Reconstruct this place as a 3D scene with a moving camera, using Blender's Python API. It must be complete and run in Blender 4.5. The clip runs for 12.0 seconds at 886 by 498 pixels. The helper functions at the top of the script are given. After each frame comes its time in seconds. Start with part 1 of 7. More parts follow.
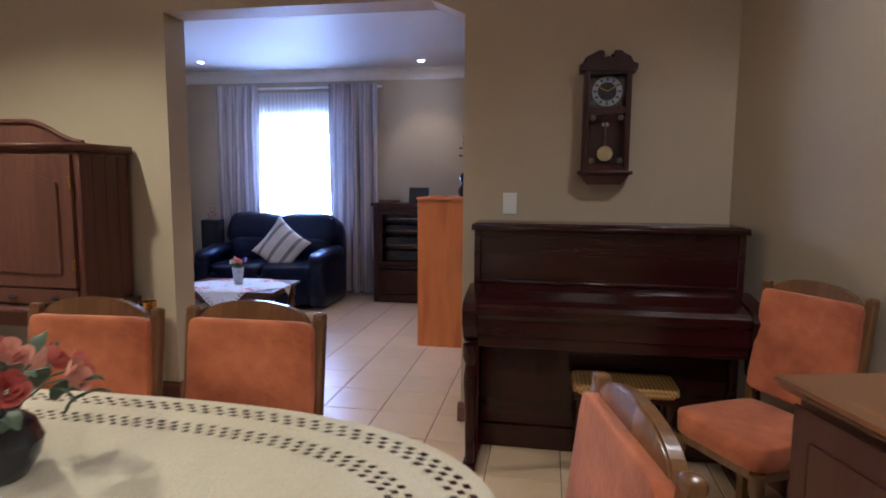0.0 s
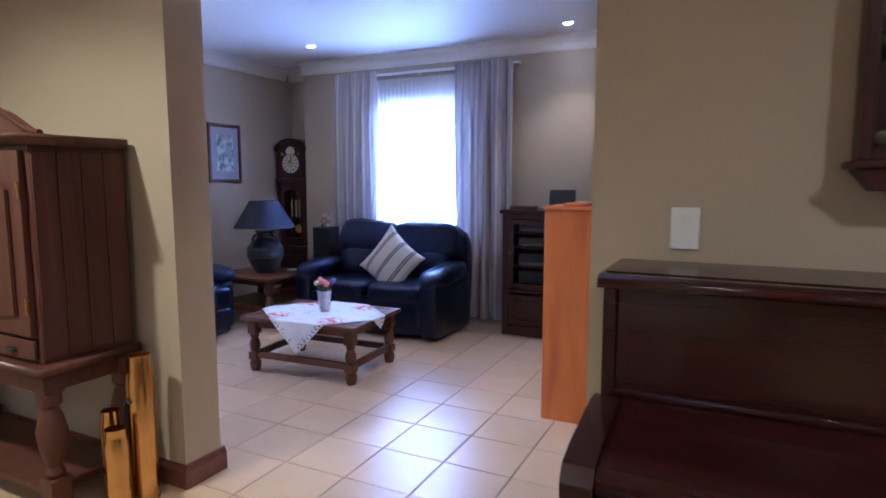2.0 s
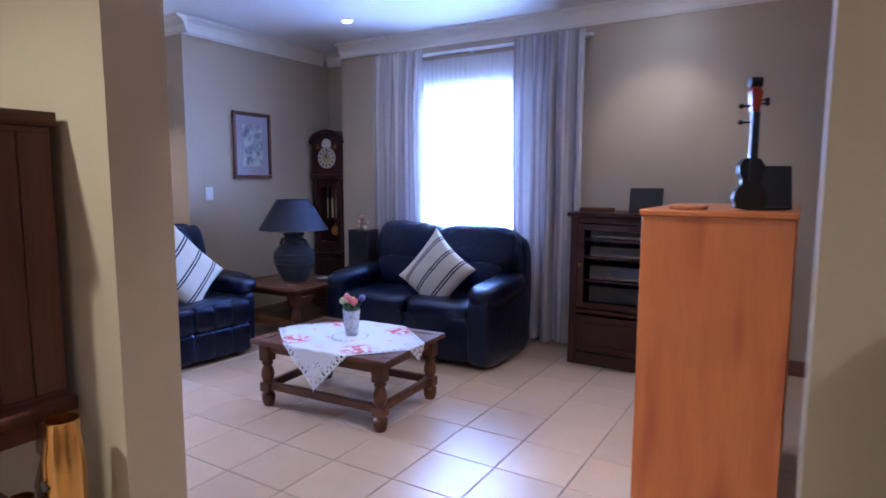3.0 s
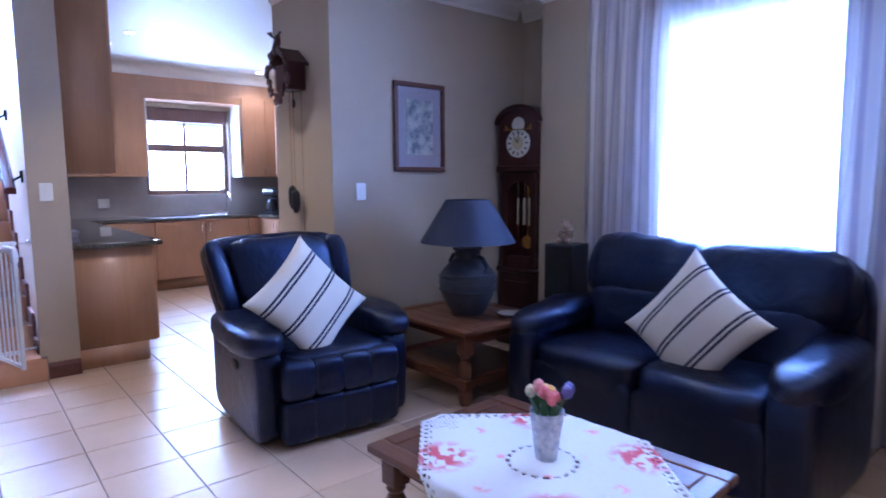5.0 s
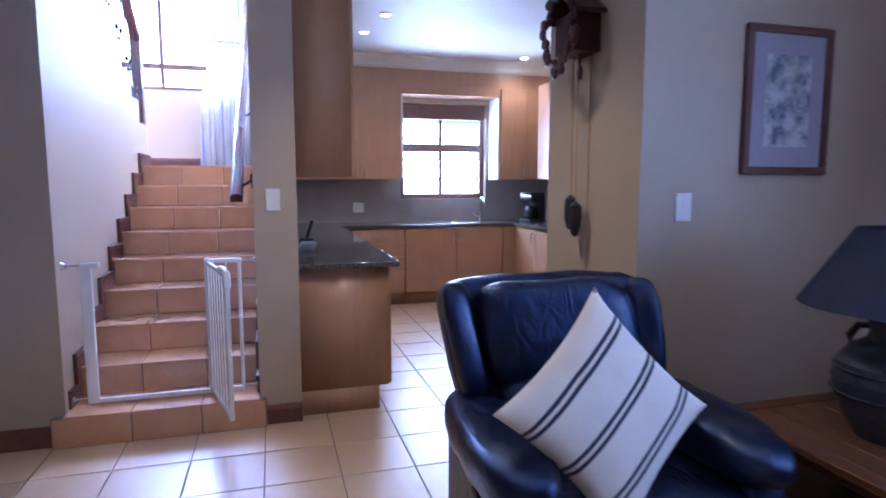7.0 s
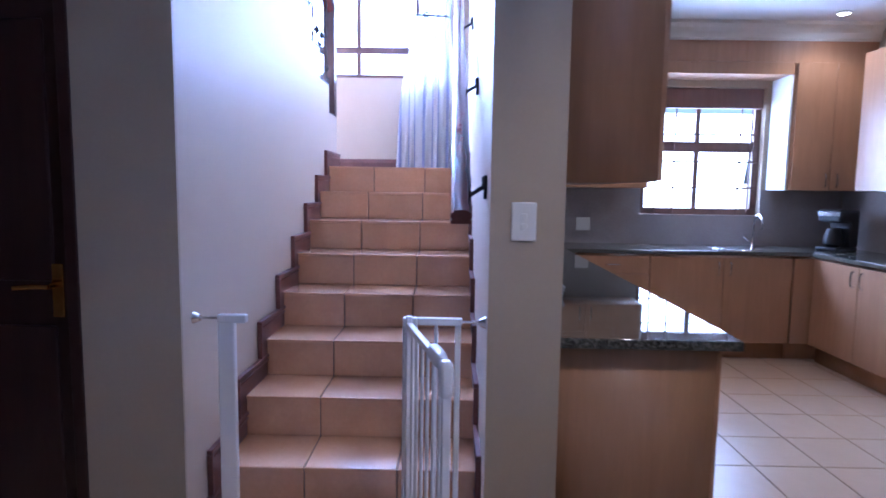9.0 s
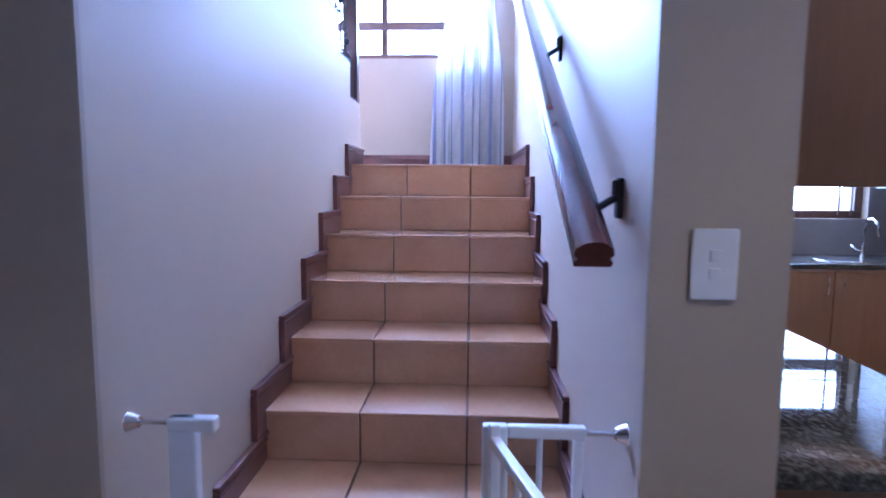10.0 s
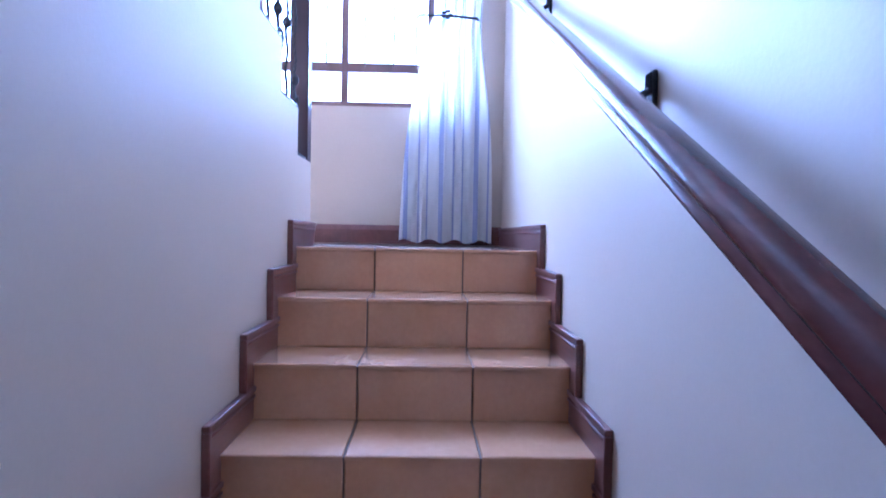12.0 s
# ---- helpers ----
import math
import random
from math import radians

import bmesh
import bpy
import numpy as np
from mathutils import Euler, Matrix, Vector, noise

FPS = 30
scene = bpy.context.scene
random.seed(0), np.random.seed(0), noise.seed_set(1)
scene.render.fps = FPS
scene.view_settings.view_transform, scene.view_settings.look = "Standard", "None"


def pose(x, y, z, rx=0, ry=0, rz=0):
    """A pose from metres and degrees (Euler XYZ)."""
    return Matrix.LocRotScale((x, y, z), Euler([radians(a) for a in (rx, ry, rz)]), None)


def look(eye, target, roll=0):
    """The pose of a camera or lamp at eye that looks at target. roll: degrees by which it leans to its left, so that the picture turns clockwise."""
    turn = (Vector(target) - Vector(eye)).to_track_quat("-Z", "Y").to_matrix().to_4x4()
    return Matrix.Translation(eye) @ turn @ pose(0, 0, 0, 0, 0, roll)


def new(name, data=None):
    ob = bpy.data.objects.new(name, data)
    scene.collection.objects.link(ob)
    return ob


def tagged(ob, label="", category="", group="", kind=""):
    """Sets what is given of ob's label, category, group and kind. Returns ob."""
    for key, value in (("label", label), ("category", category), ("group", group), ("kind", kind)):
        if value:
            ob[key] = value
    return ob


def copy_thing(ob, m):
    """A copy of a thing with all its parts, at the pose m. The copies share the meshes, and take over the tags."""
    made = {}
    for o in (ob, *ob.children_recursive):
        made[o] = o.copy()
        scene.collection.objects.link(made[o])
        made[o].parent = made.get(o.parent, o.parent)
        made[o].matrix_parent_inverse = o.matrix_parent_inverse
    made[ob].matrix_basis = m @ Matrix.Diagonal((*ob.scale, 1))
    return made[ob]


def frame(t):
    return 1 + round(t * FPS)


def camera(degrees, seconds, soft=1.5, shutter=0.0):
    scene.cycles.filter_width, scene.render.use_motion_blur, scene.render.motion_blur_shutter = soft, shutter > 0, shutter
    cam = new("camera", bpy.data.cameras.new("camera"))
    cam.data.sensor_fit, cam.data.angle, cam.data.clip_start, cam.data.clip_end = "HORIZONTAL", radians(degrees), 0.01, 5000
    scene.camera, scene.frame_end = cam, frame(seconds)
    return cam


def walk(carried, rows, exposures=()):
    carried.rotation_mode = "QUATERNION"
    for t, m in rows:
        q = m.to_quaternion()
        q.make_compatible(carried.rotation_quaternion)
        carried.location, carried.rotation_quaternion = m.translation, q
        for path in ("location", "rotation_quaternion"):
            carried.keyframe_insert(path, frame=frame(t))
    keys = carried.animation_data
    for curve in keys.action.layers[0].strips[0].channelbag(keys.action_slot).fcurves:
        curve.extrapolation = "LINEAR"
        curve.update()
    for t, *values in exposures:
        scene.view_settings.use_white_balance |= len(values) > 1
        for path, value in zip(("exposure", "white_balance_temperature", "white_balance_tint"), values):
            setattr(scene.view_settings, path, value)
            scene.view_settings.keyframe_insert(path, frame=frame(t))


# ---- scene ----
import collections
import functools

cam = camera(73.6, 12.0, soft=1.7, shutter=0.35)
PATH = [
    (0, (0.514, -0.026, 1.451), (0.17, 1.932, 1.229), 0.4),
    (0.5, (0.54, 0.395, 1.467), (0.131, 2.339, 1.242), 0.3),
    (1, (0.55, 0.786, 1.474), (0.004, 2.697, 1.246), 0.0),
    (1.5, (0.521, 1.153, 1.483), (-0.21, 3.0, 1.256), -0.0),
    (2, (0.43, 1.564, 1.472), (-0.45, 3.345, 1.245), -0.0),
    (2.5, (0.229, 2.012, 1.462), (-0.743, 3.745, 1.234), 0.0),
    (2.7, (0.145, 2.159, 1.456), (-0.849, 3.88, 1.227), 0.1),
    (4.3, (-0.796, 3.407, 1.393), (-2.127, 4.882, 1.166), -0.2),
    (4.5, (-0.916, 3.536, 1.383), (-2.305, 4.956, 1.159), -0.2),
    (5, (-1.202, 3.787, 1.387), (-2.728, 5.059, 1.159), -0.3),
    (5.5, (-1.533, 3.968, 1.397), (-3.189, 5.066, 1.171), -0.4),
    (6, (-1.866, 4.105, 1.405), (-3.626, 5.027, 1.183), -0.2),
    (6.5, (-2.237, 4.222, 1.416), (-4.095, 4.927, 1.193), -0.0),
    (7, (-2.609, 4.309, 1.423), (-4.519, 4.861, 1.2), 0.0),
    (7.5, (-2.991, 4.34, 1.429), (-4.947, 4.69, 1.207), 0.2),
    (7.7, (-3.137, 4.332, 1.432), (-5.106, 4.605, 1.209), 0.2),
    (9.3, (-4.529, 4.028, 1.424), (-6.518, 3.967, 1.219), 0.9),
    (9.5, (-4.715, 3.994, 1.436), (-6.703, 3.917, 1.225), 0.8),
    (10, (-5.109, 3.898, 1.457), (-7.095, 3.804, 1.244), 0.4),
    (10.5, (-5.451, 3.847, 1.472), (-7.438, 3.766, 1.264), 0.1),
    (11, (-5.723, 3.793, 1.535), (-7.71, 3.766, 1.31), 0.7),
    (11.5, (-5.927, 3.743, 1.579), (-7.919, 3.779, 1.407), 0.8),
    (12, (-6.048, 3.733, 1.629), (-8.047, 3.796, 1.585), 1.1),
]
EXPOSURES = [(0, 1.48, 4960, 22), (0.5, 1.27, 4880, 22), (1, 1.31, 4780, 23), (2, 1.75, 4700, 22), (2.7, 1.87, 4660, 22), (4.5, 1.88, 4540, 25), (6, 1.56, 4480, 24), (7.5, 1.45, 4800, 25), (9.5, 0.90, 4480, 23), (11, 0.70, 4380, 21), (12, 0.50, 4380, 20)]
walk(cam, [(t, look(eye, target, roll)) for t, eye, target, roll in PATH], EXPOSURES)

# ---- world, sun, lamps ----
world = bpy.data.worlds.new("sky")
scene.world = world
world.use_nodes = True
wn = world.node_tree.nodes
sky = wn.new("ShaderNodeTexSky")
sky.sky_type, sky.sun_disc = "NISHITA", False
sky.sun_elevation, sky.sun_rotation = radians(48), radians(120)
sky.dust_density = 6.0
world.node_tree.links.new(sky.outputs[0], wn["Background"].inputs[0])
wn["Background"].inputs[1].default_value = 0.15
sun = new("sun", bpy.data.lights.new("sun", "SUN"))
sun.data.energy, sun.data.angle, sun.data.color = 5.0, radians(0.6), (1.0, 0.95, 0.87)
sun.matrix_world = look((0, 0, 0), (-math.sin(radians(120)) * math.cos(radians(48)), -math.cos(radians(120)) * math.cos(radians(48)), -math.sin(radians(48))))


def window_lamp(name, eye, target, w, h, watts, colour):
    ob = new(name, bpy.data.lights.new(name, "AREA"))
    ob.data.shape, ob.data.size, ob.data.size_y, ob.data.energy, ob.data.color = "RECTANGLE", w, h, watts, colour
    ob.matrix_world = look(eye, target)
    return ob


def spot_lamp(name, at, watts, colour, degrees=100):
    ob = new(name, bpy.data.lights.new(name, "SPOT"))
    ob.data.energy, ob.data.color, ob.data.spot_size, ob.data.spot_blend, ob.data.shadow_soft_size = watts, colour, radians(degrees), 0.6, 0.07
    ob.matrix_world = look(at, (at[0], at[1] + 0.001, at[2] - 1))
    return ob


DAY = (0.52, 0.68, 1.0)
window_lamp("living_daylight", (-2.75, 7.62, 1.605), (-2.75, 6, 1.46), 1.15, 1.38, 36, DAY)
window_lamp("landing_daylight", (-9.90, 3.05, 3.36), (-5.5, 3.05, 3.36), 1.78, 1.86, 235, (0.56, 0.69, 1.0))
window_lamp("kitchen_daylight", (-10.05, 6.4, 1.82), (-9, 6.4, 1.6), 1.05, 1.1, 40, (0.74, 0.86, 1.0))
# The last two living spots are unseen, added to brighten floor and jamb.
LIVING_SPOTS = [(-3.63, 6.67), (-0.99, 6.95), (-3.63, 4.6), (-0.99, 4.6)]
HALL_SPOT = (-5.25, 4.85)
KITCHEN_SPOTS = [(-7.87, 5.31), (-8.53, 5.22), (-9.2, 7.2)]
# The two dining spots at y = -0.7 are unseen, added as fill.
DINING_SPOTS = [(1.55, 1.75), (-2.45, 1.9), (1.0, -0.7), (-0.9, -0.7)]
for (x, y), watts in zip(LIVING_SPOTS, (6, 11, 4, 21)):
    spot_lamp("living_spot_light", (x, y, 2.845), watts, (1.0, 0.84, 0.60))
for x, y in KITCHEN_SPOTS:
    spot_lamp("kitchen_spot_light", (x, y, 2.845), 8, (1.0, 0.8, 0.55), 140)
for (x, y), watts in zip(DINING_SPOTS, (19, 66, 40, 26)):
    spot_lamp("dining_spot_light", (x, y, 2.845), watts, (1.0, 0.90, 0.62) if watts < 25 else (1.0, 0.88, 0.48), 150)
spot_lamp("hall_spot_light", (*HALL_SPOT, 2.845), 24, (1.0, 0.76, 0.44), 104)

# ---- materials ----


def mix_node(nt, fac, a, b):
    n = nt.nodes.new("ShaderNodeMix")
    n.data_type = "RGBA"
    for socket, v in ((n.inputs[0], fac), (n.inputs[6], a), (n.inputs[7], b)):
        if isinstance(v, (int, float)):
            socket.default_value = v
        elif isinstance(v, tuple):
            socket.default_value = (*v, 1)
        else:
            nt.links.new(v, socket)
    return n.outputs[2]


def base_mat(name):
    m = bpy.data.materials.new(name)
    m.use_nodes = True
    return m, m.node_tree, m.node_tree.nodes["Principled BSDF"]


def coords(nt, stretch=(1, 1, 1), kind="Object"):
    tc, mp = nt.nodes.new("ShaderNodeTexCoord"), nt.nodes.new("ShaderNodeMapping")
    mp.inputs[3].default_value = stretch
    nt.links.new(tc.outputs[kind], mp.inputs[0])
    return mp.outputs[0]


def noise_tex(nt, vec, scale, detail=4, rough=0.55, lo=0.3, hi=0.7, distort=0.0):
    n, r = nt.nodes.new("ShaderNodeTexNoise"), nt.nodes.new("ShaderNodeMapRange")
    n.inputs["Scale"].default_value, n.inputs["Detail"].default_value = scale, detail
    n.inputs["Roughness"].default_value, n.inputs["Distortion"].default_value = rough, distort
    nt.links.new(vec, n.inputs["Vector"])
    nt.links.new(n.outputs["Fac"], r.inputs[0])
    r.inputs[1].default_value, r.inputs[2].default_value = lo, hi
    return r.outputs[0]


def bump(nt, bsdf, height, strength, distance=0.002):
    b = nt.nodes.new("ShaderNodeBump")
    b.inputs["Strength"].default_value, b.inputs["Distance"].default_value = strength, distance
    nt.links.new(height, b.inputs["Height"])
    nt.links.new(b.outputs[0], bsdf.inputs["Normal"])


def gloss_range(rough, less, more):
    """Polished surfaces stay polished all over, satin ones satin."""
    if rough < 0.28:
        return max(0.03, rough - less), min(0.26, rough + more)
    return max(0.29, rough - less), min(1, rough + more)


def surface(name, c1, c2, scale=3.0, rough=0.6, grain=60.0, bumps=0.15, metal=0.0, stretch=(1, 1, 1), coat=0.0, rough_var=0.1, vary=0.0, sheen=0.0, spec=0.5, grain_mix=0.35):
    """A surface with broad stains, fine grain and slight relief."""
    m, nt, b = base_mat(name)
    v = coords(nt, stretch)
    if vary:
        shift, add = nt.nodes.new("ShaderNodeObjectInfo"), nt.nodes.new("ShaderNodeVectorMath")
        nt.links.new(shift.outputs["Random"], add.inputs[1])
        add.operation, add.inputs[2].default_value = "MULTIPLY_ADD", (0, 0, 0)
        nt.links.new(v, add.inputs[2])
        add.inputs[0].default_value = (37, 53, 71)
        v = add.outputs[0]
    broad, fine = noise_tex(nt, v, scale, 4), noise_tex(nt, v, grain, 3)
    col = mix_node(nt, broad, c1, c2)
    dark = tuple(c * 0.78 for c in c1)
    mul = nt.nodes.new("ShaderNodeMath")
    mul.operation, mul.inputs[1].default_value = "MULTIPLY", grain_mix
    nt.links.new(fine, mul.inputs[0])
    col = mix_node(nt, mul.outputs[0], col, dark)
    if vary:
        info, hsv = nt.nodes.new("ShaderNodeObjectInfo"), nt.nodes.new("ShaderNodeHueSaturation")
        mr = nt.nodes.new("ShaderNodeMapRange")
        mr.inputs[3].default_value, mr.inputs[4].default_value = 1 - vary, 1 + vary
        nt.links.new(info.outputs["Random"], mr.inputs[0])
        nt.links.new(mr.outputs[0], hsv.inputs["Value"])
        nt.links.new(col, hsv.inputs["Color"])
        col = hsv.outputs[0]
    nt.links.new(col, b.inputs["Base Color"])
    rr = nt.nodes.new("ShaderNodeMapRange")
    rr.inputs[3].default_value, rr.inputs[4].default_value = gloss_range(rough, rough_var, rough_var)
    nt.links.new(broad, rr.inputs[0])
    nt.links.new(rr.outputs[0], b.inputs["Roughness"])
    b.inputs["Metallic"].default_value, b.inputs["Coat Weight"].default_value, b.inputs["Coat Roughness"].default_value = metal, coat, 0.25
    b.inputs["Sheen Weight"].default_value, b.inputs["Specular IOR Level"].default_value = sheen, spec
    if bumps:
        bump(nt, b, fine, bumps)
    return m


def wood(name, light, dark, rough=0.35, along="z", ring=9.0, coat=0.2, streak=0.5):
    """Wood with rings drawn out along its grain and fine pores."""
    m, nt, b = base_mat(name)
    st = {"x": (0.08, 1, 1), "y": (1, 0.08, 1), "z": (1, 1, 0.08)}[along]
    v = coords(nt, st)
    big = noise_tex(nt, v, ring, 3, 0.6, 0.25, 0.75, 1.2)
    fine = noise_tex(nt, v, 130, 3, 0.6)
    cloud = noise_tex(nt, coords(nt), 2.2, 2)
    col = mix_node(nt, big, light, dark)
    f = nt.nodes.new("ShaderNodeMath")
    f.operation, f.inputs[1].default_value = "MULTIPLY", streak * 0.5
    nt.links.new(fine, f.inputs[0])
    col = mix_node(nt, f.outputs[0], col, tuple(c * 0.45 for c in dark))
    c = nt.nodes.new("ShaderNodeMath")
    c.operation, c.inputs[1].default_value = "MULTIPLY", 0.35
    nt.links.new(cloud, c.inputs[0])
    col = mix_node(nt, c.outputs[0], col, tuple(0.6 * a for a in light))
    nt.links.new(col, b.inputs["Base Color"])
    rr = nt.nodes.new("ShaderNodeMapRange")
    rr.inputs[3].default_value, rr.inputs[4].default_value = gloss_range(rough, 0.08, 0.1)
    nt.links.new(cloud, rr.inputs[0])
    nt.links.new(rr.outputs[0], b.inputs["Roughness"])
    b.inputs["Coat Weight"].default_value, b.inputs["Coat Roughness"].default_value = coat, 0.15
    bump(nt, b, fine, 0.12, 0.001)
    return m


def plain(name, colour, rough=0.4, metal=0.0, emit=0.0):
    m, nt, b = base_mat(name)
    b.inputs["Base Color"].default_value, b.inputs["Roughness"].default_value, b.inputs["Metallic"].default_value = (*colour, 1), rough, metal
    if emit:
        b.inputs["Emission Color"].default_value, b.inputs["Emission Strength"].default_value = (*colour, 1), emit
    return m


WALL = surface("khaki_wall_paint", (0.42, 0.342, 0.243), (0.455, 0.372, 0.268), 1.2, 0.55, 90, 0.10, grain_mix=0.12)
STAIR_WALL = surface("cream_wall_paint", (0.53, 0.435, 0.325), (0.57, 0.475, 0.365), 1.2, 0.5, 90, 0.10, grain_mix=0.1)
CEIL = surface("ceiling_paint", (0.70, 0.69, 0.67), (0.74, 0.73, 0.71), 1.5, 0.6, 80, 0.06, grain_mix=0.08)
CORNICE = surface("cornice_plaster", (0.72, 0.68, 0.60), (0.76, 0.72, 0.64), 3, 0.5, 80, 0.05, grain_mix=0.1)
GROUT = surface("dark_grout", (0.15, 0.115, 0.09), (0.20, 0.16, 0.125), 6, 0.9, 120, 0.3)
TILE = surface("sand_floor_tile", (0.57, 0.40, 0.25), (0.62, 0.445, 0.29), 5.0, 0.28, 150, 0.02, vary=0.06, rough_var=0.02, coat=0.15, grain_mix=0.15)
STEP_TILE = surface("terracotta_step_tile", (0.56, 0.30, 0.15), (0.65, 0.375, 0.205), 6, 0.25, 55, 0.06, vary=0.08, rough_var=0.05, coat=1.0, grain_mix=0.25)
STEP_TILE.node_tree.nodes["Principled BSDF"].inputs["Coat Roughness"].default_value = 0.13
SKIRT = wood("reddish_skirting_wood", (0.21, 0.072, 0.050), (0.105, 0.034, 0.026), 0.3, "x", 14, 0.3)
DARKWOOD = wood("very_dark_door_wood", (0.05, 0.018, 0.014), (0.02, 0.008, 0.007), 0.35, "z", 8, 0.2)
PIANO = wood("polished_mahogany", (0.040, 0.008, 0.007), (0.018, 0.004, 0.004), 0.15, "x", 6, 0.1)
CABINET = wood("stained_oak", (0.15, 0.058, 0.040), (0.068, 0.026, 0.018), 0.34, "z", 10, 0.0)
CHAIRWOOD = wood("honey_chair_wood", (0.25, 0.12, 0.045), (0.10, 0.042, 0.017), 0.26, "z", 12, 0.4)
PINE = wood("orange_varnished_pine", (0.72, 0.23, 0.042), (0.50, 0.13, 0.02), 0.3, "z", 7, 0.1, 0.4)
pt = PINE.node_tree
wave = pt.nodes.new("ShaderNodeTexWave")
wave.wave_type, wave.bands_direction = "BANDS", "Y"
for key, value in (("Scale", 6.0), ("Distortion", 7.0), ("Detail", 2.0), ("Detail Scale", 0.9)):
    wave.inputs[key].default_value = value
pt.links.new(coords(pt, (1, 1, 0.16)), wave.inputs["Vector"])
sharper = pt.nodes.new("ShaderNodeMath")
sharper.operation, sharper.inputs[1].default_value = "POWER", 3.0
pt.links.new(wave.outputs["Fac"], sharper.inputs[0])
pine_base = pt.nodes["Principled BSDF"].inputs["Base Color"]
plain_pine = pine_base.links[0].from_socket
pt.links.new(mix_node(pt, sharper.outputs[0], plain_pine, (0.40, 0.095, 0.017)), pine_base)
TABLEWOOD = wood("brown_table_wood", (0.18, 0.076, 0.036), (0.078, 0.030, 0.015), 0.35, "x", 12, 0.1)
CLOCKWOOD = wood("dark_clock_wood", (0.062, 0.016, 0.012), (0.026, 0.008, 0.006), 0.32, "z", 10, 0.1)
for m in (PIANO, CABINET, TABLEWOOD, CLOCKWOOD):
    m.node_tree.nodes["Principled BSDF"].inputs["Specular IOR Level"].default_value = 0.36 if m is PIANO else 0.3
BEECH = wood("beech_laminate", (0.50, 0.285, 0.155), (0.42, 0.23, 0.118), 0.4, "z", 14, 0.05, 0.25)
FRAMEWOOD = wood("brown_window_frame", (0.20, 0.105, 0.075), (0.12, 0.062, 0.045), 0.5, "z", 10, 0.05)
VELVET = surface("rust_velvet", (0.60, 0.17, 0.055), (0.30, 0.066, 0.020), 7, 0.85, 60, 0.5, sheen=0.2)
LEATHER = surface("navy_leather", (0.0030, 0.0042, 0.014), (0.0045, 0.0062, 0.020), 5, 0.30, 240, 0.3, rough_var=0.03, spec=0.62, coat=0.28)
# The window light's blue sheen is put into the specular and coat tints.
LEATHER.node_tree.nodes["Principled BSDF"].inputs["Specular Tint"].default_value = (0.40, 0.53, 1.0, 1)
lt = LEATHER.node_tree
lt.nodes["Principled BSDF"].inputs["Coat Roughness"].default_value = 0.17
lt.nodes["Principled BSDF"].inputs["Coat Tint"].default_value = (0.6, 0.75, 1.0, 1)
creases = lt.nodes.new("ShaderNodeBump")
creases.inputs["Strength"].default_value, creases.inputs["Distance"].default_value = 0.35, 0.010
lt.links.new(noise_tex(lt, coords(lt, (1, 1.6, 1)), 7, 2, 0.55, 0.35, 0.8, 1.5), creases.inputs["Height"])
lt.links.new(lt.nodes["Bump"].outputs[0], creases.inputs["Normal"])
lt.links.new(creases.outputs[0], lt.nodes["Principled BSDF"].inputs["Normal"])
IRON = surface("black_iron", (0.012, 0.012, 0.014), (0.02, 0.02, 0.022), 20, 0.5, 120, 0.2)
WHITE = surface("white_enamel", (0.78, 0.78, 0.78), (0.82, 0.82, 0.82), 10, 0.3, 90, 0.02, grain_mix=0.05)
SWITCH = surface("white_switch_plastic", (0.74, 0.73, 0.70), (0.78, 0.77, 0.74), 10, 0.35, 90, 0.02, grain_mix=0.05)
CHROME = plain("brushed_chrome", (0.72, 0.72, 0.74), 0.18, 1.0)
BRASS = surface("polished_brass", (0.72, 0.43, 0.12), (0.62, 0.35, 0.09), 14, 0.2, 70, 0.06, metal=1.0, rough_var=0.08)
BLACK = plain("black_plastic", (0.012, 0.012, 0.013), 0.4)
SPLASH = surface("grey_splashback", (0.30, 0.27, 0.26), (0.35, 0.32, 0.31), 5, 0.35, 60, 0.05)


def glass_mat(name, tint=(1, 1, 1), rough=0.0):
    m, nt, b = base_mat(name)
    b.inputs["Base Color"].default_value = (*tint, 1)
    b.inputs["Roughness"].default_value, b.inputs["Transmission Weight"].default_value, b.inputs["IOR"].default_value = rough, 1.0, 1.1
    return m


GLASS = glass_mat("window_glass")
LAMP_ON = plain("lit_bulb", (1.0, 0.96, 0.9), 0.5, 0.0, 60.0)


def granite():
    m, nt, b = base_mat("speckled_granite")
    v = coords(nt)
    vo = nt.nodes.new("ShaderNodeTexVoronoi")
    vo.inputs["Scale"].default_value = 160
    nt.links.new(v, vo.inputs["Vector"])
    col = mix_node(nt, noise_tex(nt, v, 90, 3, 0.6, 0.45, 0.6), (0.05, 0.05, 0.042), (0.16, 0.15, 0.12))
    col = mix_node(nt, noise_tex(nt, vo.outputs["Color"], 3, 1, 0.5, 0.5, 0.75), col, (0.012, 0.012, 0.011))
    nt.links.new(col, b.inputs["Base Color"])
    b.inputs["Roughness"].default_value, b.inputs["Coat Weight"].default_value = 0.03, 0.0
    b.inputs["IOR"].default_value = 1.5
    return m


GRANITE = granite()


